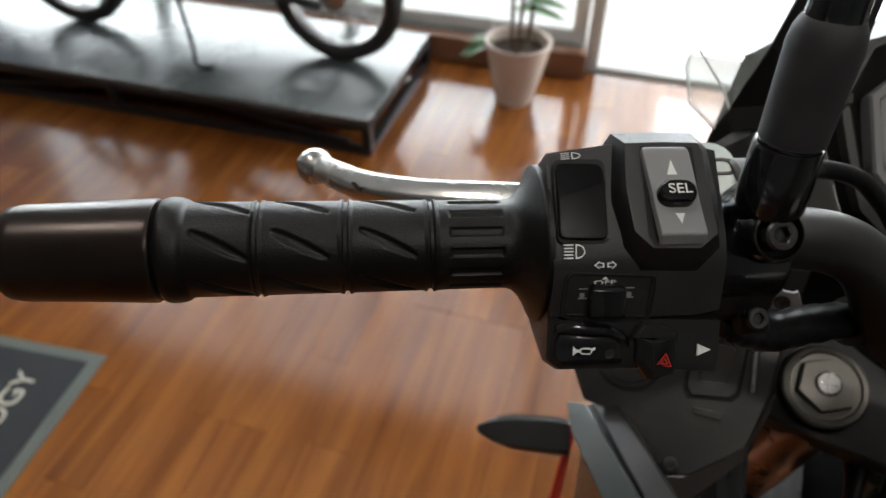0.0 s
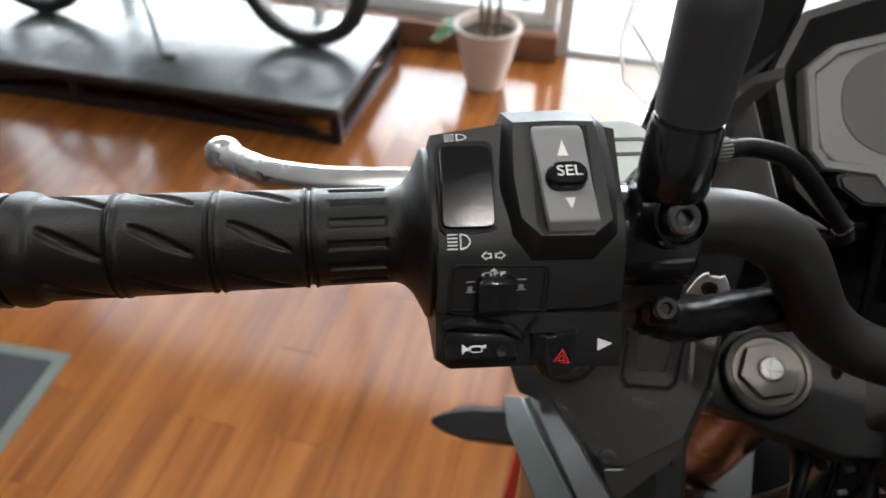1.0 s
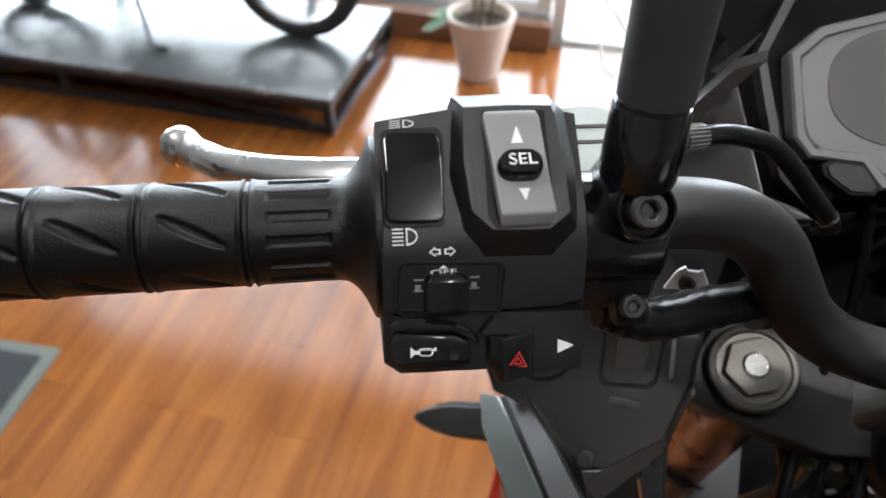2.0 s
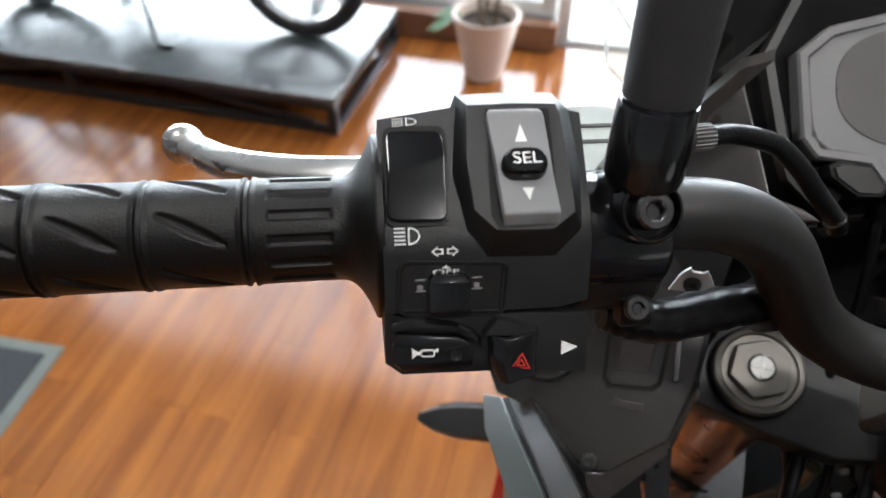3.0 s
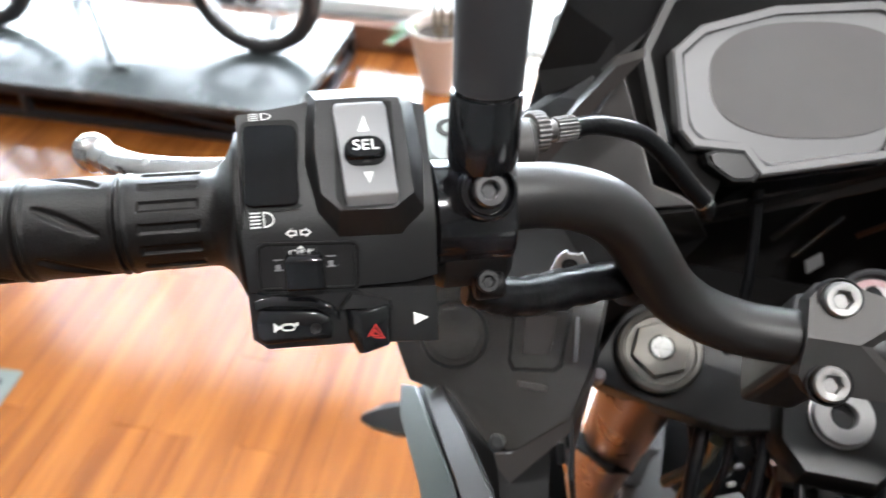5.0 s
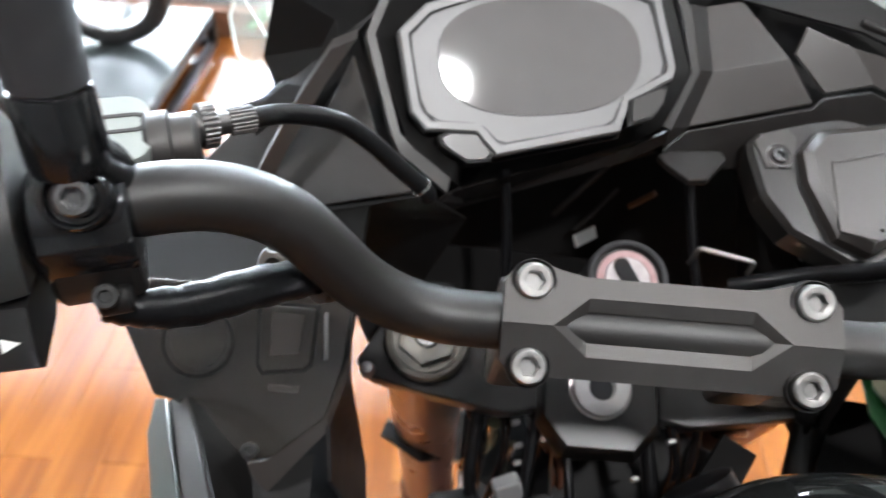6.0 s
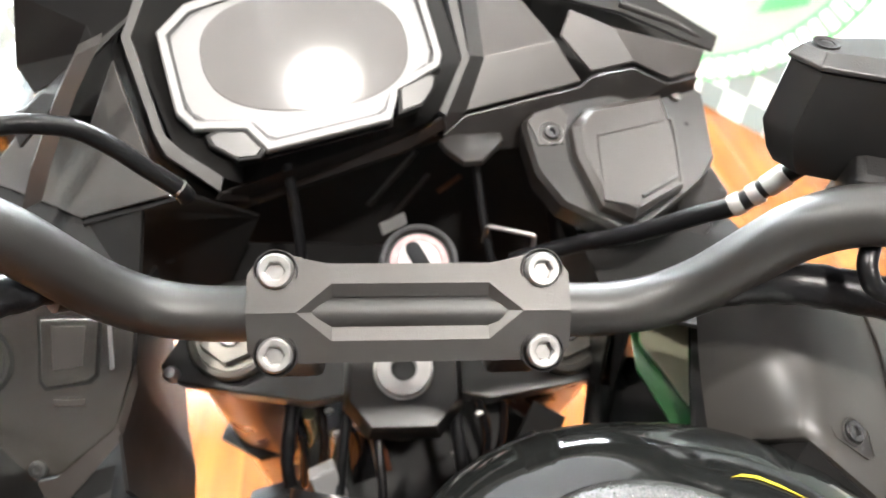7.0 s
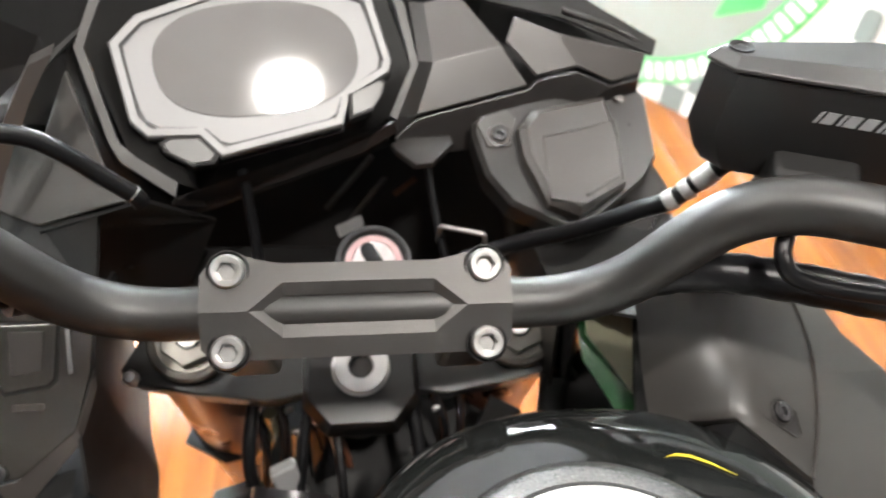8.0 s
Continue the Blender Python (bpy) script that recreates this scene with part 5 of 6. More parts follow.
throat = [(x, y, -9.0) for x, y in offset_ring(OUT, -2.0)]
bp("display_hood", loft([[(x, y, -12.0) for x, y in offset_ring(OUT, 2.0)], throat, [(x, y, z - 1) for x, y, z in RIM3], RIM3], caps=False), BLACKHOLE, None, DASH, "black recessed display hood")
bp("hood_rim", softened(loft([[(*a[:2], a[2] - 7), a, b, (b[0] * 1.01, b[1], b[2] - 9)] for a, b in BAND]), 0.5), RIMGREY, None, DASH, "grey moulded rim round the display")
# black skirt added behind the rim to close the slits
bp("hood_back_fill", loft([[(b[0] * k - 2 * (k > 1), b[1] * (k * 0.9 + 0.1), b[2] - d) for a, b in BAND] for k, d in ((1.0, 6), (1.2, 46), (1.25, 50), (1.02, 10))], caps=False), BLACKHOLE, None, DASH, "black filler added behind the display hood")
bp("hood_lip", softened(shell([(81, -17, -14), (70, -20, -28), (-22, -36, -34), (-31, -38, -29), (-42.3, -43.5, -4), (64, -29, -36), (-16, -44, -42), (-30, -46, -36), (-46, -46, -10), (84, -22, -22)], [(0, 1, 5, 9), (1, 2, 6, 5), (2, 3, 7, 6), (3, 4, 8, 7)], 2.0), 0.5), SHROUD, None, DASH, "dark lower lip of the display hood", angle=14)


# ---- left inner panel with its blanking plugs ----
panel = [(-82, 24), (-80, 3), (-59, -34), (-48, -36), (-20, -54), (-8, -62), (3, -60), (28, -39), (35, -10), (37, 26)]
inner_panel = bp("inner_panel", softened(prism(panel, -3.5, 0.0), 1.4), INNERGREY, None, INNER, "dark grey moulded inner panel with blanking plugs")
bp("round_plug", joined(lathe([(0.1, 16.8), (0.5, 16.6), (0.5, 15.2), (-0.6, 15.0), (-0.6, 14.4), (0.4, 14.0), (0.8, 13.2), (0.8, 0.1)], 48, "z")), INNERGREY, inner_panel, INNER @ Matrix.Translation((-39.2, -5.6, 0)), "round blanking plug")
# raised black ring draws the shaded groove round the plug
bp("plug_groove_shade", lathe([(0.05, 18.6), (0.35, 18.5), (0.35, 16.4), (0.05, 16.3)], 48, "z"), BLACKHOLE, inner_panel, INNER @ Matrix.Translation((-39.2, -5.6, 0)))
square = [(-9, 16), (-7.5, -14.5), (-4.5, -18.5), (15.5, -15.5), (18.6, -12), (19.6, 16)]
# shade round the square plug, laid on as a black plate
bp("square_groove_shade", prism([(x * 1.09 - 0.5, y * 1.07) for x, y in square], 0.05, 0.30), BLACKHOLE, inner_panel, INNER)
bp("square_plug", softened(taper(square, [(0.1, 1, 0, 0), (1.4, 0.97, 0.1, 0), (2.0, 0.90, 0.4, 0)]), 0.4), INNERGREY, inner_panel, INNER, "square blanking plug")
bp("square_inset", softened(prism([(-3, 12), (-1.5, -9.5), (12.5, -7.5), (13.5, 12)], 1.9, 2.5), 0.3), SHROUDL, inner_panel, INNER)
bp("panel_slot", softened(prism(rounded(6.0, -25.5, 15, 3.2, 0.8), -1.0, 0.9), 0.3), SHROUDL, inner_panel, INNER)
bp("panel_rib", softened(prism([(23.0, 14), (25.0, 14), (27.0, -9), (25.0, -10)], -0.2, 1.0), 0.4), BEZEL, inner_panel, INNER)
bp("panel_screw", socket_bolt(4.2, 2.6, 1.9), PLASTIC, inner_panel, INNER @ Matrix.Translation((-7.5, -57, 0)))
bp("panel_lip", softened(shell([(-178, 4, -124), (-170, 6, -124), (-142, 24, -106), (-134, 45, -86), (-134, 40, -95), (-141, 20, -114), (-168, -4, -136), (-178, -4, -134)], [(0, 1, 6, 7), (1, 2, 5, 6), (2, 3, 4, 5)], 2.0), 0.4), SHROUDL, inner_panel)
bp("panel_side", shell([(-134, 100, -72), (-134, 68, -62), (-135, 42, -88), (-142, 22, -108), (-138, 0, -130), (-126, 20, -222), (-134, 67, -226), (-146, 101, -231), (-156, 140, -236), (-150, 130, -150)], [(0, 1, 2, 9), (2, 3, 6, 7), (3, 4, 5, 6), (2, 7, 8, 9)], 2.0), BLACKHOLE, inner_panel)
bp("tag", softened(box(0, 0, 0, 14, 5, 0.8), 0.2), BEZEL, inner_panel, axes((-140.5, 59.5, -197), (0.2, -0.6, -0.75), (0.8, 0.4, 0.2)), "pale paper tag")
bp("tag", softened(box(0, 0, 0, 13, 2.5, 0.8), 0.2), BEZEL, inner_panel, axes((-137, 49, -131), (0.25, -0.5, -0.8), (0.8, 0.4, 0.2)))
bp("tag", softened(box(0, 0, 0, 14, 2.5, 0.8), 0.2), BEZEL, inner_panel, axes((-141, 40, -150), (0.25, -0.5, -0.8), (0.8, 0.4, 0.2)))

# ---- left tank shroud: grey-green outer band, grey inner band, black sheet for the dark hollow ----
shroud = bp("left_shroud", softened(shell([(-238, 37, -125), (-232, 12.6, -120), (-211, -30, -108), (-178, -110, -98), (-227.5, 30, -114), (-209, -5.5, -102), (-193, -36, -93), (-162, -110, -84)], [(0, 1, 5, 4), (1, 2, 6, 5), (2, 3, 7, 6)], 2.5), 1.0), SIDEPANEL, None, None, "grey-green painted side shroud beside the tank", angle=60)
bp("inner_band", softened(shell([(-224.5, 32, -112), (-206, -6, -100), (-188, -43, -89), (-166, -110, -82), (-216, 31, -105), (-195, -5, -92), (-175, -42, -82), (-152, -110, -76)], [(0, 1, 5, 4), (1, 2, 6, 5), (2, 3, 7, 6)], 2.5), 0.8), SHROUDL, shroud, None, "grey plastic inner band", angle=60)
bp("hollow", shell([(-216, 30, -106), (-195, -5, -94), (-175, -42, -84), (-152, -110, -78), (-206, 22, -108), (-178, 2, -128), (-172, -20, -140), (-140, -110, -150), (-150, 20, -140)], [(0, 1, 4), (1, 5, 4), (1, 2, 6, 5), (2, 3, 7, 6), (5, 6, 8), (6, 7, 8)], 2.0), BLACKHOLE, shroud)
# black strip added as the dark line between the two bands
bp("band_gap_fill", shell([(-234, 30, -124), (-216, -6, -112), (-200, -37, -103), (-170, -110, -94), (-219, 35, -115), (-200, -3, -102), (-182, -40, -92), (-156, -110, -86)], [(0, 1, 5, 4), (1, 2, 6, 5), (2, 3, 7, 6)], 1.5), BLACKHOLE, shroud)
bp("red_trim", softened(shell([(-233, 172, -328), (-238, 128, -388), (-242, 60, -440), (-228, 174, -330), (-229, 130, -390), (-230, 60, -444)], [(0, 1, 4, 3), (1, 2, 5, 4)], 4.0), 0.8), REDPAINT, shroud, None, "red painted trim edge")
bp("lower_cowl", shell([(-226, 34, -124), (-214, -10, -116), (-208, 100, -330), (-208, 50, -440), (-176, -110, -110), (-190, -80, -440)], [(0, 1, 3, 2), (1, 4, 5, 3)], 3.0), SHROUD, shroud)
IND = axes((-236, 166, -341), (-0.985, -0.10, -0.12), (0, 0.80, 0.60))
indicator = bp("indicator", softened(loft([[(x, y * k, z * k) for y, z in ((-13, -10), (13, -9), (16, 2), (9, 11), (-12, 8), (-17, -2))] for x, k in ((-6, 0.9), (8, 1.0), (46, 0.92), (66, 0.62), (78, 0.28), (80.5, 0.12))]), 1.5), INDICATOR, None, IND, "black front indicator on the left")
bp("indicator_top", softened(loft([[(x, 14 * k + y, z * k) for y, z in ((0, -6), (3.0, -4), (3.0, 6), (0, 9))] for x, k in ((-4, 0.9), (8, 1.0), (46, 0.92), (62, 0.66))]), 0.5), PLASTIC, indicator, IND)

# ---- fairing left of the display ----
# cowl and strut take the brightened grey: reflected light is in the colour
cowl_l = bp("left_cowl", softened(shell([(-142, 142, 28), (-159, 127, -6), (-128, 105, -4), (-120, 99, -9), (-196, 156, -12), (-240, 160, -60), (-200, 131, -50), (-166, 107, -44), (-128, 91.5, -20.5), (-101, 81.5, -5), (-107, 91, -7)], [(0, 1, 2, 3), (1, 7, 8, 2), (1, 4, 6, 7), (4, 5, 6), (2, 8, 9, 3), (3, 9, 10)], 2.0), 0.8), LITFAIRING, None, None, "dark grey faceted inner fairing left of the display", angle=20)
bp("cowl_strut", softened(loft([[Vector(p) + Vector(d) for d in ((-6, -3, -4), (6, -3, 2), (6, 3, 4), (-6, 3, -2))] for p in ((-141, 119, 48), (-157, 117, 24), (-178, 115, -13), (-191, 115, -39))]), 1.0), LITFAIRING, cowl_l)
bp("upper_cowl", softened(shell([(-150, 132, 30), (-181, 138, 11), (-186, 140, 25), (-176, 140, 62), (-166, 150, 104), (-120, 200, 112), (-127, 166, 46), (-150.5, 146, 44), (-156.5, 141, 32), (-153.5, 140, 29), (-148, 142, 35)], [(0, 1, 2, 8, 9), (2, 3, 7, 8), (3, 4, 5, 7), (5, 6, 10, 7), (6, 0, 9, 10), (7, 10, 9, 8)], 2.0), 0.5), BLACKHOLE, cowl_l, None, "black upper cowl behind the screen", angle=20)
bp("cowl_arm", softened(loft([[Vector(p) + Vector(d) for d in ((-4, -3, -5), (4, -3, 1), (4, 3, 5), (-4, 3, -1))] for p in ((-176, 136, 12), (-190, 132, 0), (-207, 131, -7), (-224, 140, -24))]), 1.0), PLASTIC, cowl_l)
bp("side_facet", softened(shell([(-156, 130, 30), (-172, 128, 17), (-193, 130, -2), (-190, 124, -12), (-158, 118, 22)], [(0, 1, 4), (1, 2, 3, 4)], 2.0), 0.5), PLASTIC, cowl_l, None, "", angle=20)
# three black sheets added to close the gaps round the cowl
bp("cowl_back_fill", shell([(-128, 172, 46), (-136, 154, 28), (-158, 142, -4), (-190, 158, -14), (-182, 172, 40), (-140, 190, 66)], [(0, 1, 4, 5), (1, 2, 3, 4)], 2.0), BLACKHOLE, cowl_l)
bp("cowl_floor_fill", shell([(-262, 66, -68), (-133, 68, -64), (-128, 93, -24), (-166, 110, -46), (-200, 136, -48), (-242, 166, -58)], [(0, 1, 3, 4, 5), (1, 2, 3)], 2.0), BLACKHOLE, cowl_l)
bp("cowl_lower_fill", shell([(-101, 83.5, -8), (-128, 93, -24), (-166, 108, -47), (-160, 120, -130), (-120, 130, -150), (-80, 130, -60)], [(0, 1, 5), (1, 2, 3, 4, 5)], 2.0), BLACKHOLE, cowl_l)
screen_m = bp("windscreen", softened(shell([(-190, 142, 10), (-205, 155, 16), (-211, 170, 30), (-208, 190, 46), (-200, 222, 92), (-150, 240, 120), (-140, 200, 80), (-170, 165, 40)], [(0, 1, 2, 7), (2, 3, 7), (3, 4, 5, 6, 7)], 3.0), 0.6), CLEARSCREEN, None, None, "clear windscreen wrapped in thin plastic film", angle=30)
bp("screen_edge", tube([(-190, 142, 10), (-205, 155, 16), (-211, 170, 30), (-208, 190, 46), (-200, 222, 92)], 1.1, 8), FILM, screen_m)
bp("screen_slot", tube([(-206, 178, 38), (-190, 160, 26), (-184, 152, 18)], 0.8, 8), CAPWHITE, screen_m)


def crumpled(cx, cy, cz, w, h, seed):
    rnd = random.Random(seed)
    bm = bmesh.new()
    n, m = 14, 16
    grid = []
    for i in range(n):
        row = []
        for j in range(m):
            u, v = i / (n - 1), j / (m - 1)
            p = Vector((cx + (u - 0.5) * w, cy + 45 * v + 8 * u, cz + v * h))
            k = noise.noise(Vector((u * 4, v * 5, seed))) * 9 + noise.noise(Vector((u * 11, v * 9, seed + 5))) * 4
            row.append(bm.verts.new(p + Vector((k * 0.3, -k, k * 0.4))))
        grid.append(row)
    for i in range(n - 1):
        for j in range(m - 1):
            bm.faces.new((grid[i][j], grid[i + 1][j], grid[i + 1][j + 1], grid[i][j + 1]))
    bmesh.ops.solidify(bm, geom=list(bm.faces), thickness=0.25)
    return bm


film = bp("protective_film", crumpled(-184, 182, 34, 76, 64, 3.0), FILM, screen_m, None, "crumpled clear protective film", angle=12)
film.visible_shadow = False

# ---- fairing right of the display ----
cowl_r = bp("right_cowl", softened(shell([(43.1, 215, 32.6), (66, 225, 33), (88.9, 192.4, 17), (46.8, 183, 11), (105, 179.7, -1.7), (36.4, 163.5, -12.5)], [(0, 1, 2, 3), (3, 2, 4, 5)], 2.0), 0.7), SHROUDL, None, None, "dark grey faceted fairing right of the display", angle=10)
bp("inner_facet", softened(shell([(33, 212, 35), (43.1, 215, 32.6), (46.8, 183, 11), (36.4, 163.5, -12.5), (24.5, 155.6, -21), (23, 158, -9), (37, 178, 14)], [(0, 1, 2, 6), (6, 2, 3, 5), (5, 3, 4)], 2.0), 0.5), SHROUD, cowl_r, None, "", angle=12)
bp("outer_facet", softened(shell([(97.6, 205, 30.4), (92.4, 196, 18.4), (110.9, 184, 2.5), (135.8, 186, 8.1), (123.5, 198, 23.3), (158, 182, 0), (178.3, 190, 1.6), (180, 195, 12)], [(0, 1, 2, 3, 4), (4, 3, 5, 6, 7)], 2.0), 0.7), SHROUDL, cowl_r, None, "", angle=10)
bp("top_fin", softened(shell([(60, 236, 46), (120, 226, 46), (188, 200, 18), (186, 196, 10), (128, 207, 28), (96, 213, 32), (54, 230, 34)], [(0, 1, 5, 6), (1, 2, 3, 4, 5)], 2.5), 0.6), BLACKHOLE, cowl_r, None, "", angle=20)
bp("fin_edge", tube([(128, 210, 33), (160, 203, 25), (187, 198, 14)], 2.0, 10), SHROUD, cowl_r)
bp("cowl_skirt", softened(shell([(24, 155, -22), (36, 162.5, -14), (105, 178.7, -3.7), (111, 183, 0.5), (136, 185, 5.6), (158, 181, -2), (178, 189, -1), (180, 192, -26), (120, 174, -30), (70, 160, -34), (30, 152, -34)], [(0, 1, 9, 10), (1, 2, 8, 9), (2, 3, 4, 5, 8), (5, 6, 7, 8)], 2.0), 0.6), SHROUD, cowl_r, None, "", angle=14)
# added black sheet behind the right fairing, fills its grooves with dark
bp("backing", shell([(20, 165, -30), (50, 200, 0), (52, 250, 25), (110, 240, 25), (190, 215, 5), (190, 215, -40), (120, 200, -60)], [(0, 1, 5, 6), (1, 2, 3, 4, 5)], 2.0), BLACKHOLE, cowl_r)
# cover box on the right
soc_base = [(-60, 20), (-53, 24.5), (-22, 29), (38, 33), (55, 34), (60, 23), (50, -20), (36, -34), (-12, -58), (-27, -55.5), (-53, -35), (-62, -14), (-62, 13)]
soc = bp("socket_cover", softened(taper(soc_base, [(-22, 0.94, 0, 0), (-3.0, 1.0, 0, 0), (0.0, 0.96, 0, 0)]), 1.0), SHROUD, None, SOCKET, "dark grey cover box with a raised lid", angle=25)
soc_lid = [(-36, 9), (-23, 20), (27, 23), (25.5, -10), (18, -39), (-18, -53.5), (-34, -43), (-39, -10)]
# black plate under the lid's edge draws the shade of its groove
bp("lid_groove_shade", prism([(x * 1.05, y * 1.04) for x, y in soc_lid], -0.5, 0.25), BLACKHOLE, soc, SOCKET)
bp("lid", softened(taper(soc_lid, [(0.0, 1.0, 0, 0), (5.0, 0.98, 0, -0.2), (8.5, 0.86, -0.8, -2.0)]), 0.9), SHROUDL, soc, SOCKET, "raised faceted lid", angle=25)
INSET = [(-22.4, -1.2), (23.9, 3.3), (22.5, -6.9), (15.1, -36.4), (-13.0, -45.6), (-30.8, -38.8)]
bp("lid_rim", softened(outline_ring([(x * 1.08, (y + 16) * 1.06 - 16) for x, y in INSET], INSET, 7.0, 9.0), 0.25), SHROUDL, soc, SOCKET)
bp("lid_inset", softened(prism(INSET, 6.0, 8.3), 0.3), SHROUD, soc, SOCKET)
bp("lid_ledge", softened(box(0, 0, 0, 26, 2.0, 1.6), 0.3), RIMGREY, soc, SOCKET @ pose(1.5, -37.6, 9.0, 0, 0, 19))
bp("screw_plate", softened(prism([(-58, 19), (-52, 22.5), (-37, 25.5), (-33, 19), (-41, 1), (-56, 2)], -0.5, 1.0), 0.4), SHROUDL, soc, SOCKET)
bp("cover_screw", joined(lathe([(0, 7.5), (1.0, 7.3), (1.2, 6.6), (-0.5, 5.2), (-0.5, 0.1)], 28, "z"), moved(socket_bolt(4.6, 3.2, 2.3), Matrix.Translation((0, 0, -0.2)))), BOLTBLACK, soc, SOCKET @ Matrix.Translation((-46.5, 8.5, 0)))
bp("cover_pin", lathe([(0, 3.6), (1.6, 3.2), (2.0, 0.1)], 20, "z"), SHROUDL, soc, SOCKET @ Matrix.Translation((39.5, 23, 0)))
bp("cover_bracket", softened(shell([(20.9, 149.1, -26.0), (29.9, 154.8, -26.0), (57.2, 157.5, -26.0), (58.3, 149.8, -26.0), (44.2, 129.8, -26.0), (33.8, 128.4, -26.0), (24.4, 141.1, -26.0)], [(0, 1, 2, 3, 4, 5, 6)], 4.0), 0.8), SHROUD, soc, None, "", angle=12)
bp("bracket_face", softened(shell([(26.5, 147.0, -25.2), (32.6, 150.9, -25.2), (51.2, 152.7, -25.2), (51.9, 147.5, -25.2), (42.3, 133.9, -25.2), (35.3, 132.9, -25.2), (28.9, 141.5, -25.2)], [(0, 1, 2, 3, 4, 5, 6)], 3.0), 0.6), SHROUDL, soc)
bp("side_flap", softened(shell([(176, 160, -30), (190, 128, -44), (168, 100, -66), (160, 120, -60)], [(0, 1, 2, 3)], 3.0), 0.8), SHROUD, soc)

# ---- dark space under the display: added black filler sheets, wires, brackets ----
bp("headstock_fill", shell([(-190, 150, -20), (-110, 215, 20), (-30, 240, 5), (40, 250, -10), (100, 240, -20), (185, 195, -30), (190, 150, -130), (130, 195, -165), (30, 205, -170), (-60, 205, -170), (-130, 185, -158), (-165, 116, -120)], [(0, 1, 10, 11), (1, 2, 9, 10), (2, 3, 8, 9), (3, 4, 7, 8), (4, 5, 6, 7)], 2.0), BLACKHOLE, None, None, "black filler sheet added behind the steering head")
bp("steering_gap_fill", shell([(-168, 150, -100), (-50, 162, -112), (20, 162, -116), (20, 150, -170), (-45, 150, -172), (-100, 131, -164), (-134, 113, -164)], [(0, 1, 4, 5, 6), (1, 2, 3, 4)], 2.0), BLACKHOLE, None, None, "black filler sheet added over the gap behind the steering head")
bp("wire_clip", softened(lathe([(-3, 5.5), (-1, 7.0), (2, 7.0), (3.5, 5.0), (3.5, 0.1)], 18, "z"), 0.4), SLEEVE, None, axes((-133, 124, -84), (0.9, 0.3, 0.2), (0, 0.7, 0.7)), "grey wiring clip")
for pts, r in (([(-66, 145, 5), (-56, 110, -70), (-58, 92, -120)], 3.0), ([(40, 170, -20), (52, 124, -78), (64, 100, -110)], 2.6)):
    bp("wire", tube(spline(pts, 8), r, 10), CABLE)
bp("bracket", tube([(-20, 206, -117), (13, 219, -80)], 2.2, 8), SHROUDL, None, None, "grey metal stay")
bp("bracket", tube([(-4, 200, -124), (22, 214, -96)], 1.6, 8), SHROUD, None, None, "dark metal stay")
bp("stay_clip", tube([(29, 202, -101), (42, 198, -85)], 1.8, 8), FORKTUBE)
bp("bright_tab", softened(box(0, 0, 0, 30, 8, 2, 0.6), 0.2), BEZEL, None, axes((-3, 168, -101), (33, 47, -21), (-0.3, 0.5, 0.8)), "bright metal tab")
bp("wire_guide", tube(bent([(50, 128, -80), (49.7, 120.5, -61.5), (73.5, 105, -55), (76, 112, -70)], 3.0), 1.4, 10), STEEL, None, None, "bent steel wire guide")
lower = bp("lower_triple_clamp", softened(prism(triple_outline(), -24, 0), 2.0), TRIPLEBLACK, None, RAKE @ Matrix.Translation((0, 0, -420)) @ Matrix.Diagonal((0.9, 0.9, 1, 1)), "black lower triple clamp")
bp("steering_stem", lathe([(-190, 20), (-40, 20)], 28, "z"), CLAMPMETAL, None, RAKE @ Matrix.Translation((0, -26, 0)), "black steering stem")
bp("head_tube", lathe([(-170, 30), (-165, 33), (-150, 33), (-146, 30), (-70, 30), (-66, 34), (-48, 34), (-46, 30)], 36, "z"), PLASTIC, None, RAKE @ Matrix.Translation((0, -28, 0)), "black head tube")
for pts, r in (([(-60, 84, -136), (-66, 36, -180), (-50, 30, -240), (-40, 20, -330)], 4.0), ([(-30, 64, -138), (-36, 14, -190), (-30, 0, -260)], 3.2), ([(-16, 60, -138), (-10, 4, -180), (-14, -10, -250)], 2.6), ([(30, 66, -138), (36, 12, -190), (20, 0, -250)], 4.0)):
    bp("wire", tube(spline(pts, 8), r, 10), CABLE)
bp("coupler", softened(box(0, 0, 0, 16, 12, 26, 2), 0.4), BEZEL, None, axes((-42, 26, -178), (0.9, 0.3, 0.2), (0, 0.9, -0.4)), "pale grey wiring coupler")
bp("coupler_black", softened(box(0, 0, 0, 30, 16, 34, 2), 0.4), PLASTIC, None, axes((-70, 24, -205), (0.9, 0.1, 0.3), (0, 0.9, -0.4)), "black wiring coupler")
bp("brace_plate", softened(shell([(84, 72, -165), (104, 64, -172), (90, 40, -205), (66, 48, -196)], [(0, 1, 2, 3)], 3.0), 0.5), BLACKHOLE)

for k, (z, r) in enumerate(((-34, 27.5), (-39, 28.5), (-44, 27.5))):
    bp("rubber_ring", moved(ring_mesh([(-1.8, r - 2), (0.0, r + 1.2), (1.8, r - 2), (0.0, r - 4)], 48), pose(0, 0, 0, 90, 0, 0)), GLOSS, None, RAKE @ Matrix.Translation((0, -30, z)), "black rubber ring on the steering stem")
for pts, r in (([(-26, 49, -150), (-12, 57, -185), (-5, 59, -232)], 2.2), ([(-30, 52, -150), (-17, 58, -185), (-9, 60, -232)], 1.9)):
    bp("brown_wire", tube(spline(pts, 8), r, 10), WIREBROWN, None, None, "brown wire at the steering head")
bp("relay_plate", softened(shell([(-32, 56, -165), (-19, 55, -165), (-12, 53, -232), (-30, 52, -232)], [(0, 1, 2, 3)], 5.0), 0.8), GLOSS, None, None, "gloss black relay with a bright edge")
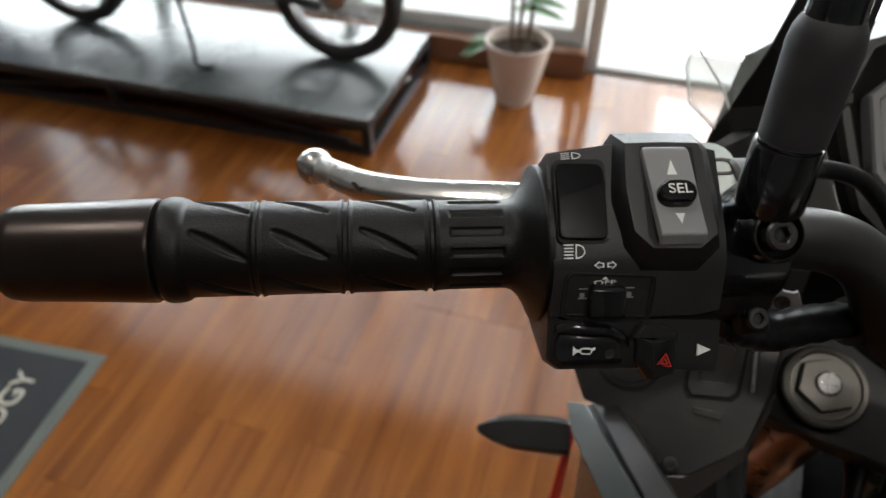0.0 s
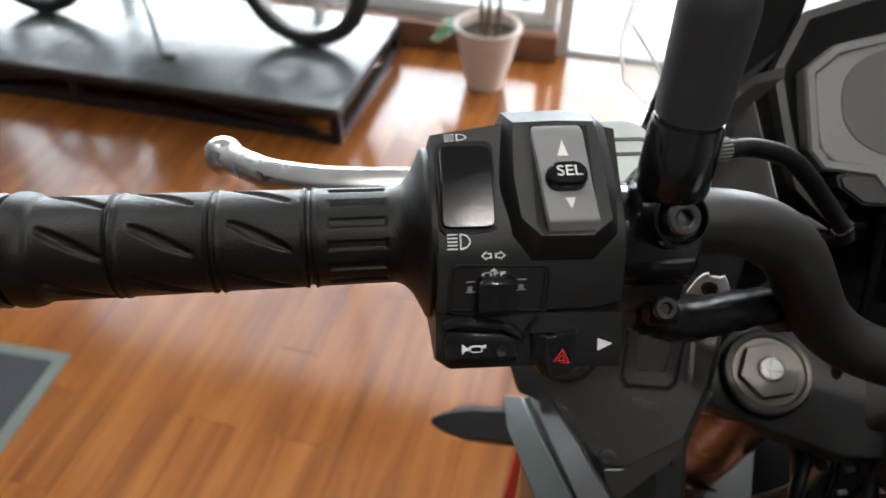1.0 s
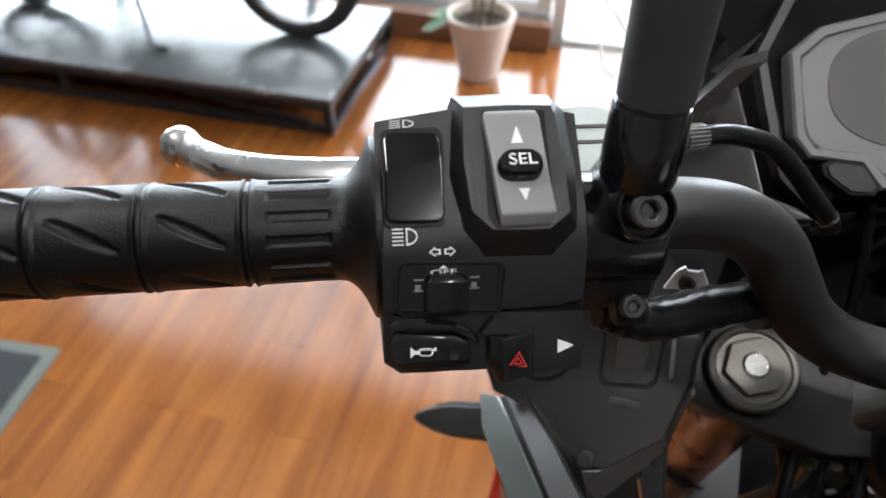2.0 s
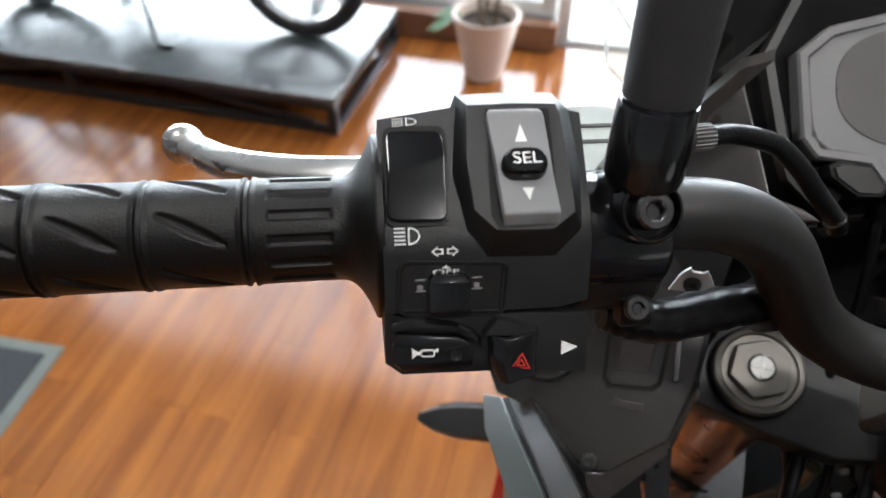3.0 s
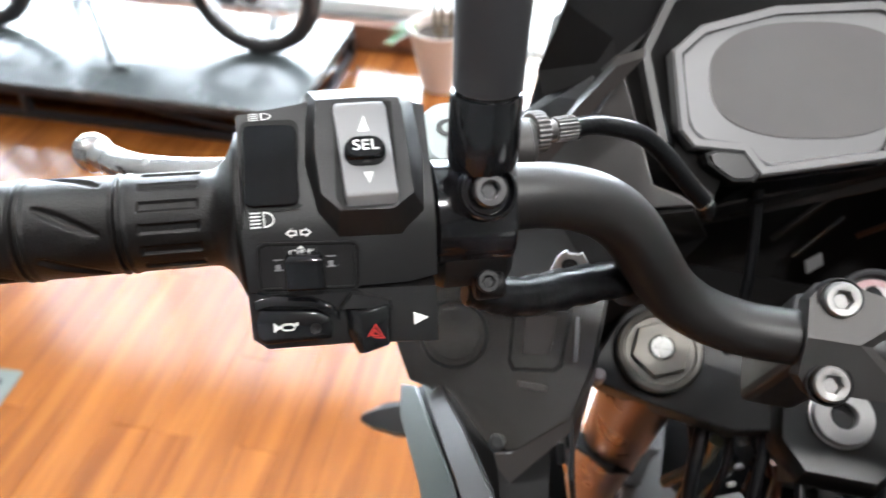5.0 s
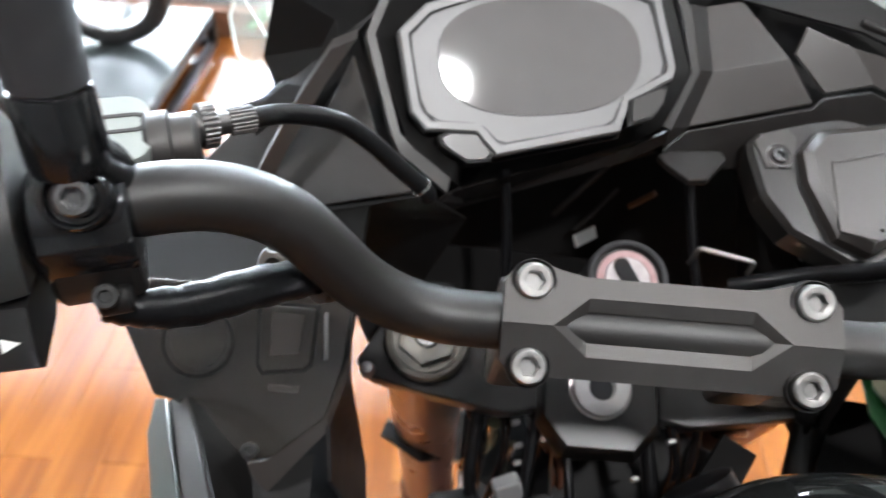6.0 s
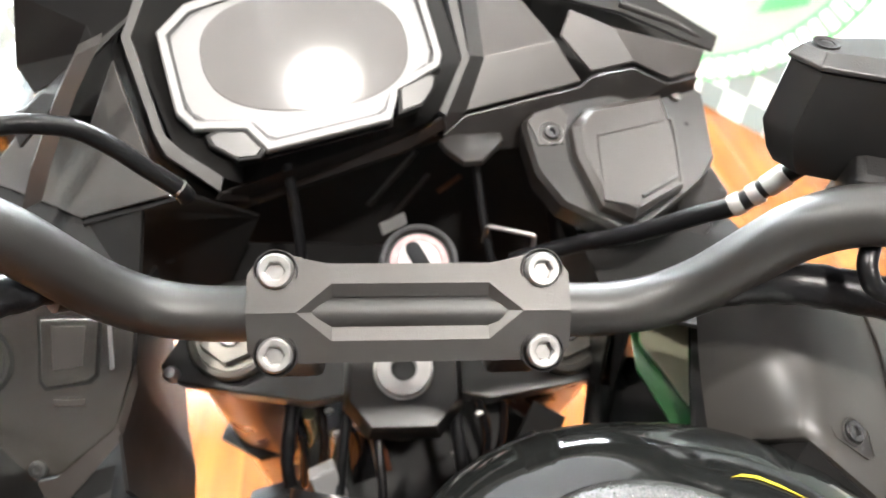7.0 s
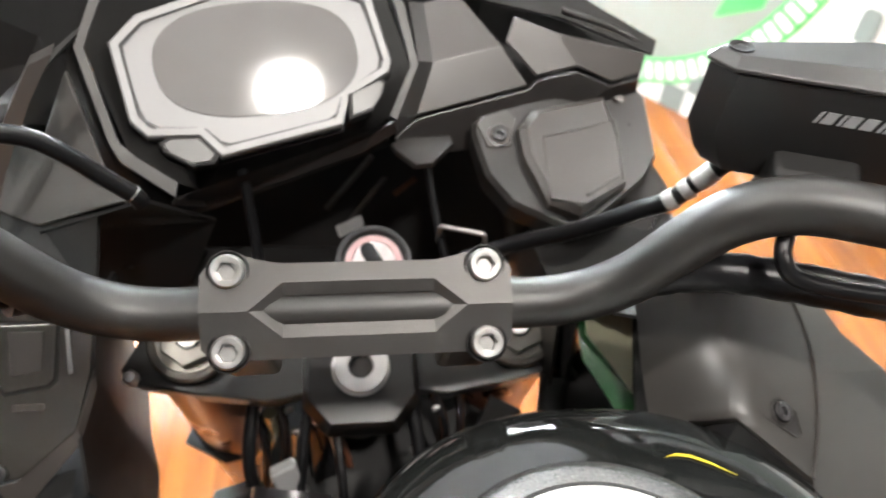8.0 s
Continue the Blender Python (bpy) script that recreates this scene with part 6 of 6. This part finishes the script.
bp("relay_edge", tube([(-19, 54.5, -166), (-15, 53.5, -200), (-11.5, 52.5, -231)], 1.0, 8), STEEL)
bp("clear_hose", tube(spline([(-54, 62, -158), (-55, 67, -190), (-68, 76, -232)], 8), 4.2, 12), HOSE, None, None, "translucent olive hose")
bp("clear_hose", tube(spline([(-40, 60, -176), (-42, 66, -205), (-46, 70, -235)], 8), 2.6, 12), HOSE, None, None, "translucent olive hose")
for p in ((-42, 58, -150), (-38, 57, -172), (-36, 60, -196), (46, 54, -150), (52, 50, -172), (34, 52, -190)):
    bp("wire_clip", softened(box(0, 0, 0, 5, 3, 5, 0.8), 0.2), ZINC, None, axes(p, (0.9, 0.3, 0.2), (0, 0.9, 0.4)))
for pts, r in (([(44, 60, -140), (52, 50, -170), (48, 40, -215)], 3.4), ([(60, 62, -140), (62, 52, -175), (54, 40, -220)], 2.8), ([(-70, 76, -150), (-60, 62, -185), (-62, 56, -230)], 3.4), ([(-48, 66, -146), (-46, 54, -180), (-54, 46, -228)], 2.6)):
    bp("wire", tube(spline(pts, 8), r, 10), GLOSS)
bp("frame_rod", tube([(122, 57, -120), (160, 51, -170)], 3.6, 14), PLASTIC, None, None, "black frame rod beside the tank")
# added black sheets keep the floor from showing through the dark parts
bp("frame_fill", shell([(-66, 205, -200), (-10, 210, -176), (60, 210, -176), (96, 205, -178), (100, 40, -222), (98, -90, -260), (-14, -70, -255), (-36, 48, -232), (-70, 80, -236)], [(0, 1, 7, 8), (1, 2, 6, 7), (2, 5, 6), (2, 3, 4, 5)], 2.0), BLACKHOLE, None, None, "black filler sheet added below the steering head")
bp("side_fill", shell([(-160, 120, -236), (-147, 100, -232), (-135, 66, -228), (-127, 20, -224), (-120, -100, -224), (-205, -100, -190), (-212, 20, -150)], [(0, 1, 2, 3, 4, 5, 6)], 2.0), BLACKHOLE, None, None, "black filler sheet added behind the inner panel")
bp("side_fill", shell([(124, 70, -120), (150, 60, -110), (170, 0, -100), (160, -100, -120), (112, -60, -180), (120, 30, -150)], [(0, 1, 2, 3, 4, 5)], 2.0), BLACKHOLE, None, None, "black filler sheet added beside the tank")

# another added black sheet, so no floor shows under the hose
bp("hose_gap_fill", shell([(104, 118, -66), (150, 128, -62), (192, 122, -58), (205, 70, -54), (225, 34, -48), (140, 30, -48), (112, 60, -70)], [(0, 1, 6), (1, 2, 3, 6), (3, 4, 5, 6)], 2.0), BLACKHOLE, None, None, "black filler sheet added below the brake hose")

# ---- tank, filler cap ----
def tank_ring(k, z, cx=92, cy=-165, a=118, b=150):
    out = []
    for i in range(72):
        t = math.tau * i / 72
        c, s = math.cos(t), math.sin(t)
        out.append((cx + a * k * math.copysign(abs(c) ** (2 / 2.4), c), cy + b * k * math.copysign(abs(s) ** (2 / 2.4), s), z))
    return out


tank = bp("fuel_tank", loft([tank_ring(0.92, -190), tank_ring(1.02, -130), tank_ring(1.05, -95), tank_ring(1.03, -68), tank_ring(1.01, -60), tank_ring(0.98, -52), tank_ring(0.95, -46.5), tank_ring(0.90, -42), tank_ring(0.84, -39.5), tank_ring(0.76, -38), tank_ring(0.6, -37), tank_ring(0.3, -36)]), TANKPAINT, None, None, "gloss black fuel tank with a silver filler cap", angle=60)
CAP = axes((82, -122, -35), (1, 0, 0), (0, 1, -0.02))
bp("cap_ring", lathe([(-8, 68), (1, 68), (3.6, 66), (5.0, 62), (4.4, 57), (2.0, 56)], 80, "z"), FLAKE, tank, CAP, "metal-flake filler ring", angle=60)
bp("filler_cap", lathe([(1.5, 55.6), (5.0, 55), (7.4, 52), (8.4, 42), (8.8, 0.1)], 80, "z"), CAPWHITE, tank, CAP, "silver filler cap", angle=60)


def on_tank(x, y):
    """A point on the tank's skin above x, y."""
    k = ((abs(x - 92) / 118) ** 2.4 + (abs(y + 165) / 150) ** 2.4) ** (1 / 2.4)
    rows = [(0.3, -36), (0.6, -37), (0.76, -38), (0.84, -39.5), (0.90, -42), (0.95, -46.5), (0.98, -52), (1.03, -68)]
    for (k0, z0), (k1, z1) in zip(rows, rows[1:]):
        if k <= k1:
            return (x, y, z0 + (z1 - z0) * (k - k0) / (k1 - k0) + 0.6)
    return (x, y, -70)


bp("yellow_tank_mark", shell([on_tank(122, -53.6), on_tank(127, -52.2), on_tank(133, -53.2), on_tank(140, -57.0), on_tank(149, -63.6), on_tank(139.5, -57.9), on_tank(132, -54.2), on_tank(126, -53.2)], [(0, 1, 7), (1, 2, 6, 7), (2, 3, 5, 6), (3, 4, 5)], 0.5), YELLOW, tank, None, "thin yellow mark on the tank")

bp("fork_guard", softened(shell([(-130, 118, -272), (-126, 133, -271), (-102, 109, -271), (-83, 102, -271), (-99, 99, -272)], [(0, 1, 2), (0, 2, 4), (2, 3, 4)], 3.0), 0.4), BLACKHOLE, None, None, "black guard beside the fork tube")

# ---- right tank shroud ----
def skin(points, faces, thick, ridge=()):
    """A moulded sheet: its outline stays crisp, its inside is curved; ridge edges stay half sharp."""
    bm = bmesh.new()
    vs = [bm.verts.new(p) for p in points]
    for f in faces:
        bm.faces.new([vs[i] for i in f])
    crease = bm.edges.layers.float.new("crease_edge")
    for a, b in ridge:
        bm.edges.get((vs[a], vs[b]))[crease] = 0.6
    for e in bm.edges:
        if e.is_boundary:
            e[crease] = 1.0
    bmesh.ops.recalc_face_normals(bm, faces=bm.faces)
    bmesh.ops.solidify(bm, geom=list(bm.faces), thickness=thick)
    for e in bm.edges:
        if e.calc_face_angle(0) > radians(65):
            e[crease] = 1.0
    return bm


def curved(ob, levels=2):
    """Let the sheet's faces bend smoothly."""
    ob.modifiers.clear()
    bend = ob.modifiers.new("curve", "SUBSURF")
    bend.levels = bend.render_levels = levels
    return ob


rs = curved(bp("right_shroud", skin([(130.5, 26.5, -24.0), (150.0, 18.3, -12.0), (176.1, 17.2, -12.0), (136.5, 7.0, -58.0), (151.5, -7.1, -36.0), (166.0, -15.2, -23.0), (134.5, -20.0, -66.0), (147.7, -33.1, -44.0), (157.3, -38.5, -34.0), (208.7, 28.6, -25.0), (213.4, 6.7, -36.0), (210.9, -12.3, -42.0), (203.8, -35.1, -49.0), (192.6, -57.8, -56.0), (160.6, -39.0, -40.0), (194.7, -59.9, -62.0), (150.6, -24.9, -66.0)], [(0, 1, 4, 3), (1, 2, 5, 4), (3, 4, 7, 6), (4, 5, 8, 7), (2, 9, 10, 5), (5, 10, 11), (5, 11, 12, 8), (8, 12, 13), (8, 13, 15, 14), (7, 8, 14), (6, 7, 14, 16)], 2.5, [(7, 8), (8, 13), (8, 14)]), TANKSIDE, None, None, "dark grey right-hand tank shroud with a screw", angle=80))
bp("outer_panel", softened(shell([(209.3, 28.6, -26.2), (214.0, 6.7, -37.2), (211.5, -12.3, -43.2), (204.4, -35.1, -50.2), (193.2, -57.8, -57.2), (229.4, 36.6, -34.0), (245.2, 17.2, -50.0), (270.7, 4.7, -66.0), (277.4, -18.4, -86.0), (253.8, -54.8, -96.0), (198.5, -62.8, -68.0)], [(0, 5, 6, 1), (1, 6, 7, 2), (2, 7, 8, 3), (3, 8, 9, 10, 4)], 2.5), 1.0, 2, 8), TANKSIDE, rs, None, "smooth dark grey outer panel", angle=60)
# two added sheets: black below the shroud and above the right cowl
bp("under_shroud_fill", shell([(142, -20, -56), (150, -23, -62), (160, -39.5, -37), (194, -61, -59), (199, -64, -65), (254, -56, -93), (256, -150, -130), (150, -150, -120), (140, -60, -110)], [(0, 1, 8), (1, 2, 8), (2, 3, 8), (3, 4, 7, 8), (4, 5, 6, 7)], 2.0), BLACKHOLE, rs)
bp("upper_fill", shell([(0, 222, 6), (80, 236, 6), (95, 262, 100), (-10, 250, 100)], [(0, 1, 2, 3)], 2.0), BLACKHOLE, cowl_r)
SCR = axes((183.2, -33.2, -40.6), (0.95, 0.087, -0.299), (0.034, 0.927, 0.374))
RECESS = [(-12.5, 5.5), (-11.5, 7.8), (-2.5, 8.0), (9.0, 0.5), (9.5, -9.5), (5.0, -10.0), (-9.5, -2.5)]
bp("screw_recess", softened(outline_ring([(x * 1.1, y * 1.1) for x, y in RECESS], RECESS, -0.6, 0.35), 0.15), TANKSIDE, rs, SCR)
bp("recess_floor", prism(RECESS, -1.6, -0.15), SHROUD, rs, SCR)
bp("screw_washer", lathe([(-0.4, 6.4), (0.5, 6.2), (0.8, 5.4), (0.2, 4.8)], 32, "z", False), SHROUD, rs, SCR)
bp("shroud_screw", moved(socket_bolt(4.4, 2.2, 2.0), Matrix.Translation((0, 0, 0.1))), BOLTBLACK, rs, SCR, "silver button-head screw")
# lighter grey tube added to draw the bright line of the edge
bp("shroud_edge_glint", tube(spline([(209.0, 28.6, -24.6), (213.7, 6.7, -35.6), (211.2, -12.3, -41.6), (204.1, -35.1, -48.6), (192.9, -57.8, -55.6)], 6), 0.9, 8), SHROUDL, rs)
bp("green_panel", softened(shell([(119.5, 61.7, -74.0), (155.5, 63.5, -74.0), (138.6, -5.4, -86.0), (131.2, -4.2, -88.0), (117.1, 29.9, -80.0)], [(0, 1, 2, 3, 4)], 2.0), 0.6), GREENPAINT, rs, None, "green painted panel")
bp("grey_panel", softened(shell([(123.9, 55.8, -71.5), (151.8, 58.7, -71.5), (138.8, 8.5, -80.6), (122.0, 44.0, -73.6)], [(0, 1, 2, 3)], 2.0), 0.6), OLIVE, rs, None, "olive grey panel face")
# black sheets added where floor would show beside and under the shroud
bp("frame_gap_fill", shell([(104, 118, -64), (112, 60, -68), (114, 50, -140), (130, 205, -205), (96, 250, -60)], [(0, 1, 2, 3, 4)], 2.0), BLACKHOLE, rs)
bp("side_gap_fill", shell([(110, 64, -64), (118, 50, -72), (190, 122, -54), (190, 150, -130), (152, 200, -192), (122, 52, -146)], [(0, 1, 5), (1, 2, 3, 5), (3, 4, 5), (0, 5, 4)], 2.0), BLACKHOLE, rs)
bp("shroud_gap_fill", shell([(142, 64, -82), (151, 40, -80), (139, 4, -82), (132, -14, -86), (160, -14, -110), (190, 60, -100)], [(0, 1, 5), (1, 2, 4, 5), (2, 3, 4)], 2.0), BLACKHOLE, rs)
bp("flap_edge", tube([(170, 166, -20), (176, 150, -40), (186, 128, -42)], 1.2, 8), SLEEVE, soc)
bp("post", softened(loft([[Vector(p) + Vector(d) for d in ((-3, -3, 0), (3, -3, 0), (3, 3, 0), (-3, 3, 0))] for p in ((153.2, 56.6, -62.0), (142.9, 18.9, -68.0), (136.2, -11.9, -78.0))]), 0.8), BLACKHOLE, rs)
bp("frame_tube", tube([(118, 60, -130), (112, 20, -180), (104, -40, -240)], 9, 16), PLASTIC, None, None, "black frame tube")

# ---- right-hand controls ----
MC = axes((142.4, 30.7, 89.6), (0.95, -0.31, 0.0), (0.31, 0.95, 0))
LID = [(0, 0), (118, 0), (118, 38), (56, 37), (-3.0, 17.5), (-9.6, 12.5), (-10.4, 8.5)]
mc = bp("brake_reservoir", softened(loft([[(x * k + 1.2 * (x < 5) + dx, y * k + 0.8 + dy, z) for x, y in LID] for z, k, dx, dy in ((-46, 0.86, 9, 4), (-40, 0.93, 5, 2), (-27, 0.985, -0.5, 0), (-1.0, 0.98, 0.6, 0))]), 1.6), PLASTIC, None, MC, "black brake fluid reservoir with a screwed lid", angle=25)
bp("reservoir_lid", softened(slab([(0, 0, 1.6), (118, -1, 1.6), (118, 38, 1.6), (56, 37, 1.6), (-3.0, 17.5, 1.6), (-9.6, 12.5, 1.6), (-10.4, 8.5, 1.6), (1.0, 4.0, 5.6), (60, 9, 6.4), (118, 12, 6.4), (118, 34, 6.4), (55, 33, 6.2), (-1.0, 15.6, 5.4), (-6.4, 10.6, 4.6)], [(0, 1, 9, 8, 7), (1, 2, 10, 9), (2, 3, 11, 10), (3, 4, 12, 11), (4, 5, 13, 12), (5, 6, 13), (6, 0, 7, 13), (7, 8, 11, 12, 13), (8, 9, 10, 11)], [0, 1, 2, 3, 4, 5, 6], 0.0, 0.5), 0.2), RESLID, mc, MC, "dark grey lid", angle=25)
bp("lid_screw", lathe([(2.0, 5.0), (2.8, 4.8), (2.4, 3.2), (1.6, 2.6), (1.6, 0.1)], 24, "z"), BLACKHOLE, mc, MC @ Matrix.Translation((1.6, 11.6, 3.2)))
for w, x in ((1.2, 36.0), (4.4, 40.0), (1.2, 44.6), (4.6, 48.4), (4.6, 54.6), (1.2, 59.6), (4.4, 63.6)):
    bp("raised_mark", prism([(x - w / 2 - 0.9, -15.2), (x + w / 2 - 0.9, -15.2), (x + w / 2 + 0.9, -10.2), (x - w / 2 + 0.9, -10.2)], -0.2, 0.35), SWGREY, mc, MC @ axes((0, 0.8, 0), (1, 0, 0), (0, 0, 1)))
bp("reservoir_foot", softened(box(0, 0, 0, 36, 18, 34, 4), 0.5), BLACKHOLE, mc, axes((184, 20, 42), (0.95, -0.31, 0.0), (0, 0.95, 0.3)))
bp("brake_hose", tube(spline([(60, 92, -62), (88, 84, -43), (106, 73.6, -28), (119.5, 65.5, -15), (136.4, 57.3, 1.2), (146.8, 51.1, 12), (157.4, 49.7, 25.6), (168, 47, 40)], 8), 4.5, 18), CABLE, None, None, "black brake hose with silver crimps", angle=60)
for centre, half, along in (((146.8, 51.1, 12.2), 2.6, (6.0, -1.6, 6.4)), ((152.6, 50.2, 18.8), 2.4, (5.5, -0.8, 6.8)), ((158.6, 49.2, 27.0), 5.0, (5.2, -0.8, 7.0))):
    along = Vector(along).normalized()
    side = Vector((0, 0, 1)).cross(along)
    bp("hose_crimp", lathe([(-half, 4.4), (-half, 4.8), (0.6 - half, 5.1), (half - 0.6, 5.1), (half, 4.8), (half, 4.4)], 20, "z"), ZINC, None, axes(centre, side, along.cross(side)))
bp("throttle_loom", tube(spline([(96, 28, -34), (118, 8, 2), (140, -3, 18), (175, -13, 20), (230, -28, 17), (300, -56, 24)], 8), [8.4 + 0.35 * math.sin(k * 2.3) for k in range(41)], 18), CABLE, None, None, "black taped throttle wiring loom")
bp("cable_loop", tube(spline([(176, 6, 46), (162, -10, 46), (158, -20, 40), (166, -26, 34), (200, -34, 32), (240, -44, 36)], 8), 3.4, 12), CABLE, None, None, "looped black cable")
bp("right_grip", lathe([(0, 11.5), (1, 20), (6, 17), (10, 15.5), (120, 15.5), (122, 13)], 32, "z"), RUBBER, None, axes((252, -46, 62.5), (0.36, 0.92, 0), (0, 0, 1)), "black rubber throttle grip")

# ---- lower machine: it carries the handlebar and stands on the floor ----
BODY = axes((0, 20, 0), (0.973, 0.23, 0), (-0.23, 0.973, 0))


def big_wheel(y, z, r, width, BODY):
    arc = [(width / 2 * math.cos(radians(a)), r - width * 0.42 + width * 0.42 * math.sin(radians(a))) for a in range(-40, 221, 20)]
    turn = Matrix.Translation((0, y, z)) @ pose(0, 0, 0, 0, 0, 90)
    w = bp("wheel", moved(ring_mesh(arc), turn), TYRE, None, BODY, "black motorcycle wheel")
    bp("rim", moved(ring_mesh([(-width * 0.4, r - width * 0.7), (width * 0.4, r - width * 0.7), (width * 0.36, r - width * 0.85), (-width * 0.36, r - width * 0.85)]), turn), PLATSTEEL, w, BODY)
    bp("hub", moved(lathe([(-60, 20), (-55, 55), (55, 55), (60, 20)], 32), turn @ pose(0, 0, 0, 0, 0, 90)), PLATSTEEL, w, BODY)
    for k in range(5):
        bp("spoke", moved(softened(box(0, 0, (r - width * 0.7 + 40) / 2, 24, 30, r - width * 0.7 - 30, 4), 0.5), Matrix.Translation((0, y, z)) @ Euler((math.tau * k / 5, 0, 0)).to_matrix().to_4x4()), PLATSTEEL, w, BODY)


big_wheel(322, -1089 + 305, 305, 110, Matrix.Identity(4))
big_wheel(-980, -1089 + 310, 310, 150, BODY)
bp("engine", joined(softened(box(0, -250, -720, 260, 360, 260, 30), 2), softened(box(0, -170, -520, 200, 180, 200, 20), 2)), PLATSTEEL, None, BODY, "black engine")
bp("main_frame", joined(tube([(-40, 0, -160), (-150, -250, -300), (-140, -520, -480)], 22, 14), tube([(60, 0, -160), (160, -250, -300), (140, -520, -480)], 22, 14)), PLATSTEEL, None, BODY, "black main frame")
bp("swing_arm", joined(tube([(-110, -520, -700), (-110, -980, -779)], 24, 14), tube([(110, -520, -700), (110, -980, -779)], 24, 14)), PLATSTEEL, None, BODY, "black swing arm")
bp("saddle", moved(softened(taper(rounded(0, 0, 260, 620, 90), [(0, 0.85, 0, 0), (40, 1.0, 0, 0), (80, 0.9, 0, 0)]), 4), Matrix.Translation((40, -700, -300))), PLASTIC, None, BODY, "black saddle")
bp("side_stand", tube([(-130, -330, -800), (-230, -380, -1075), (-250, -420, -1083)], 12, 12), PLATSTEEL, None, BODY, "black side stand")
bp("front_axle", tube([(-118, 322, -784), (118, 322, -784)], 14, 14), STEEL, None, None, "steel front axle")

# ---- floor planks: one shared mesh for whole boards, each board an object of its own ----
def planks():
    wide, long, gap = 0.095, 0.90, 0.0006
    meshes = {}
    rnd = random.Random(11)
    turn = pose(0, 0, 0, 0, 0, 3.5)

    def board(length):
        key = round(length, 3)
        if key not in meshes:
            bm = box(0, 0, -0.004, wide - gap, length - gap, 0.008)
            bmesh.ops.bevel(bm, geom=[e for e in bm.edges if e.verts[0].co.z > -0.001 and e.verts[1].co.z > -0.001], offset=0.0006, segments=1, affect="EDGES")
            me = bpy.data.meshes.new("plank")
            bm.to_mesh(me)
            bm.free()
            me.materials.append(WOOD)
            meshes[key] = me
        return meshes[key]

    rest = bmesh.new()
    count = 0
    x = X0
    while x < X1:
        y = Y0 - rnd.choice((0.0, 0.225, 0.45, 0.675))
        while y < Y1:
            a, b = max(y, Y0), min(y + long, Y1)
            if b - a > 0.03:
                cx, cy = x + wide / 2, (a + b) / 2
                if -2.3 < cx < 2.0 and cy > 0.0 and count < 300:
                    ob = new("plank", board(b - a))
                    ob.parent = floor
                    ob.matrix_basis = Matrix.Translation((cx, cy, 0))
                    count += 1
                else:
                    me = board(b - a)
                    n0 = len(rest.verts)
                    rest.from_mesh(me)
                    rest.verts.ensure_lookup_table()
                    bmesh.ops.translate(rest, verts=rest.verts[n0:], vec=(cx, cy, 0))
            y += long
        x += wide
    ob = as_object("far_planks", rest, WOOD)
    ob.parent = floor
    tagged(ob, kind="stuff")


planks()
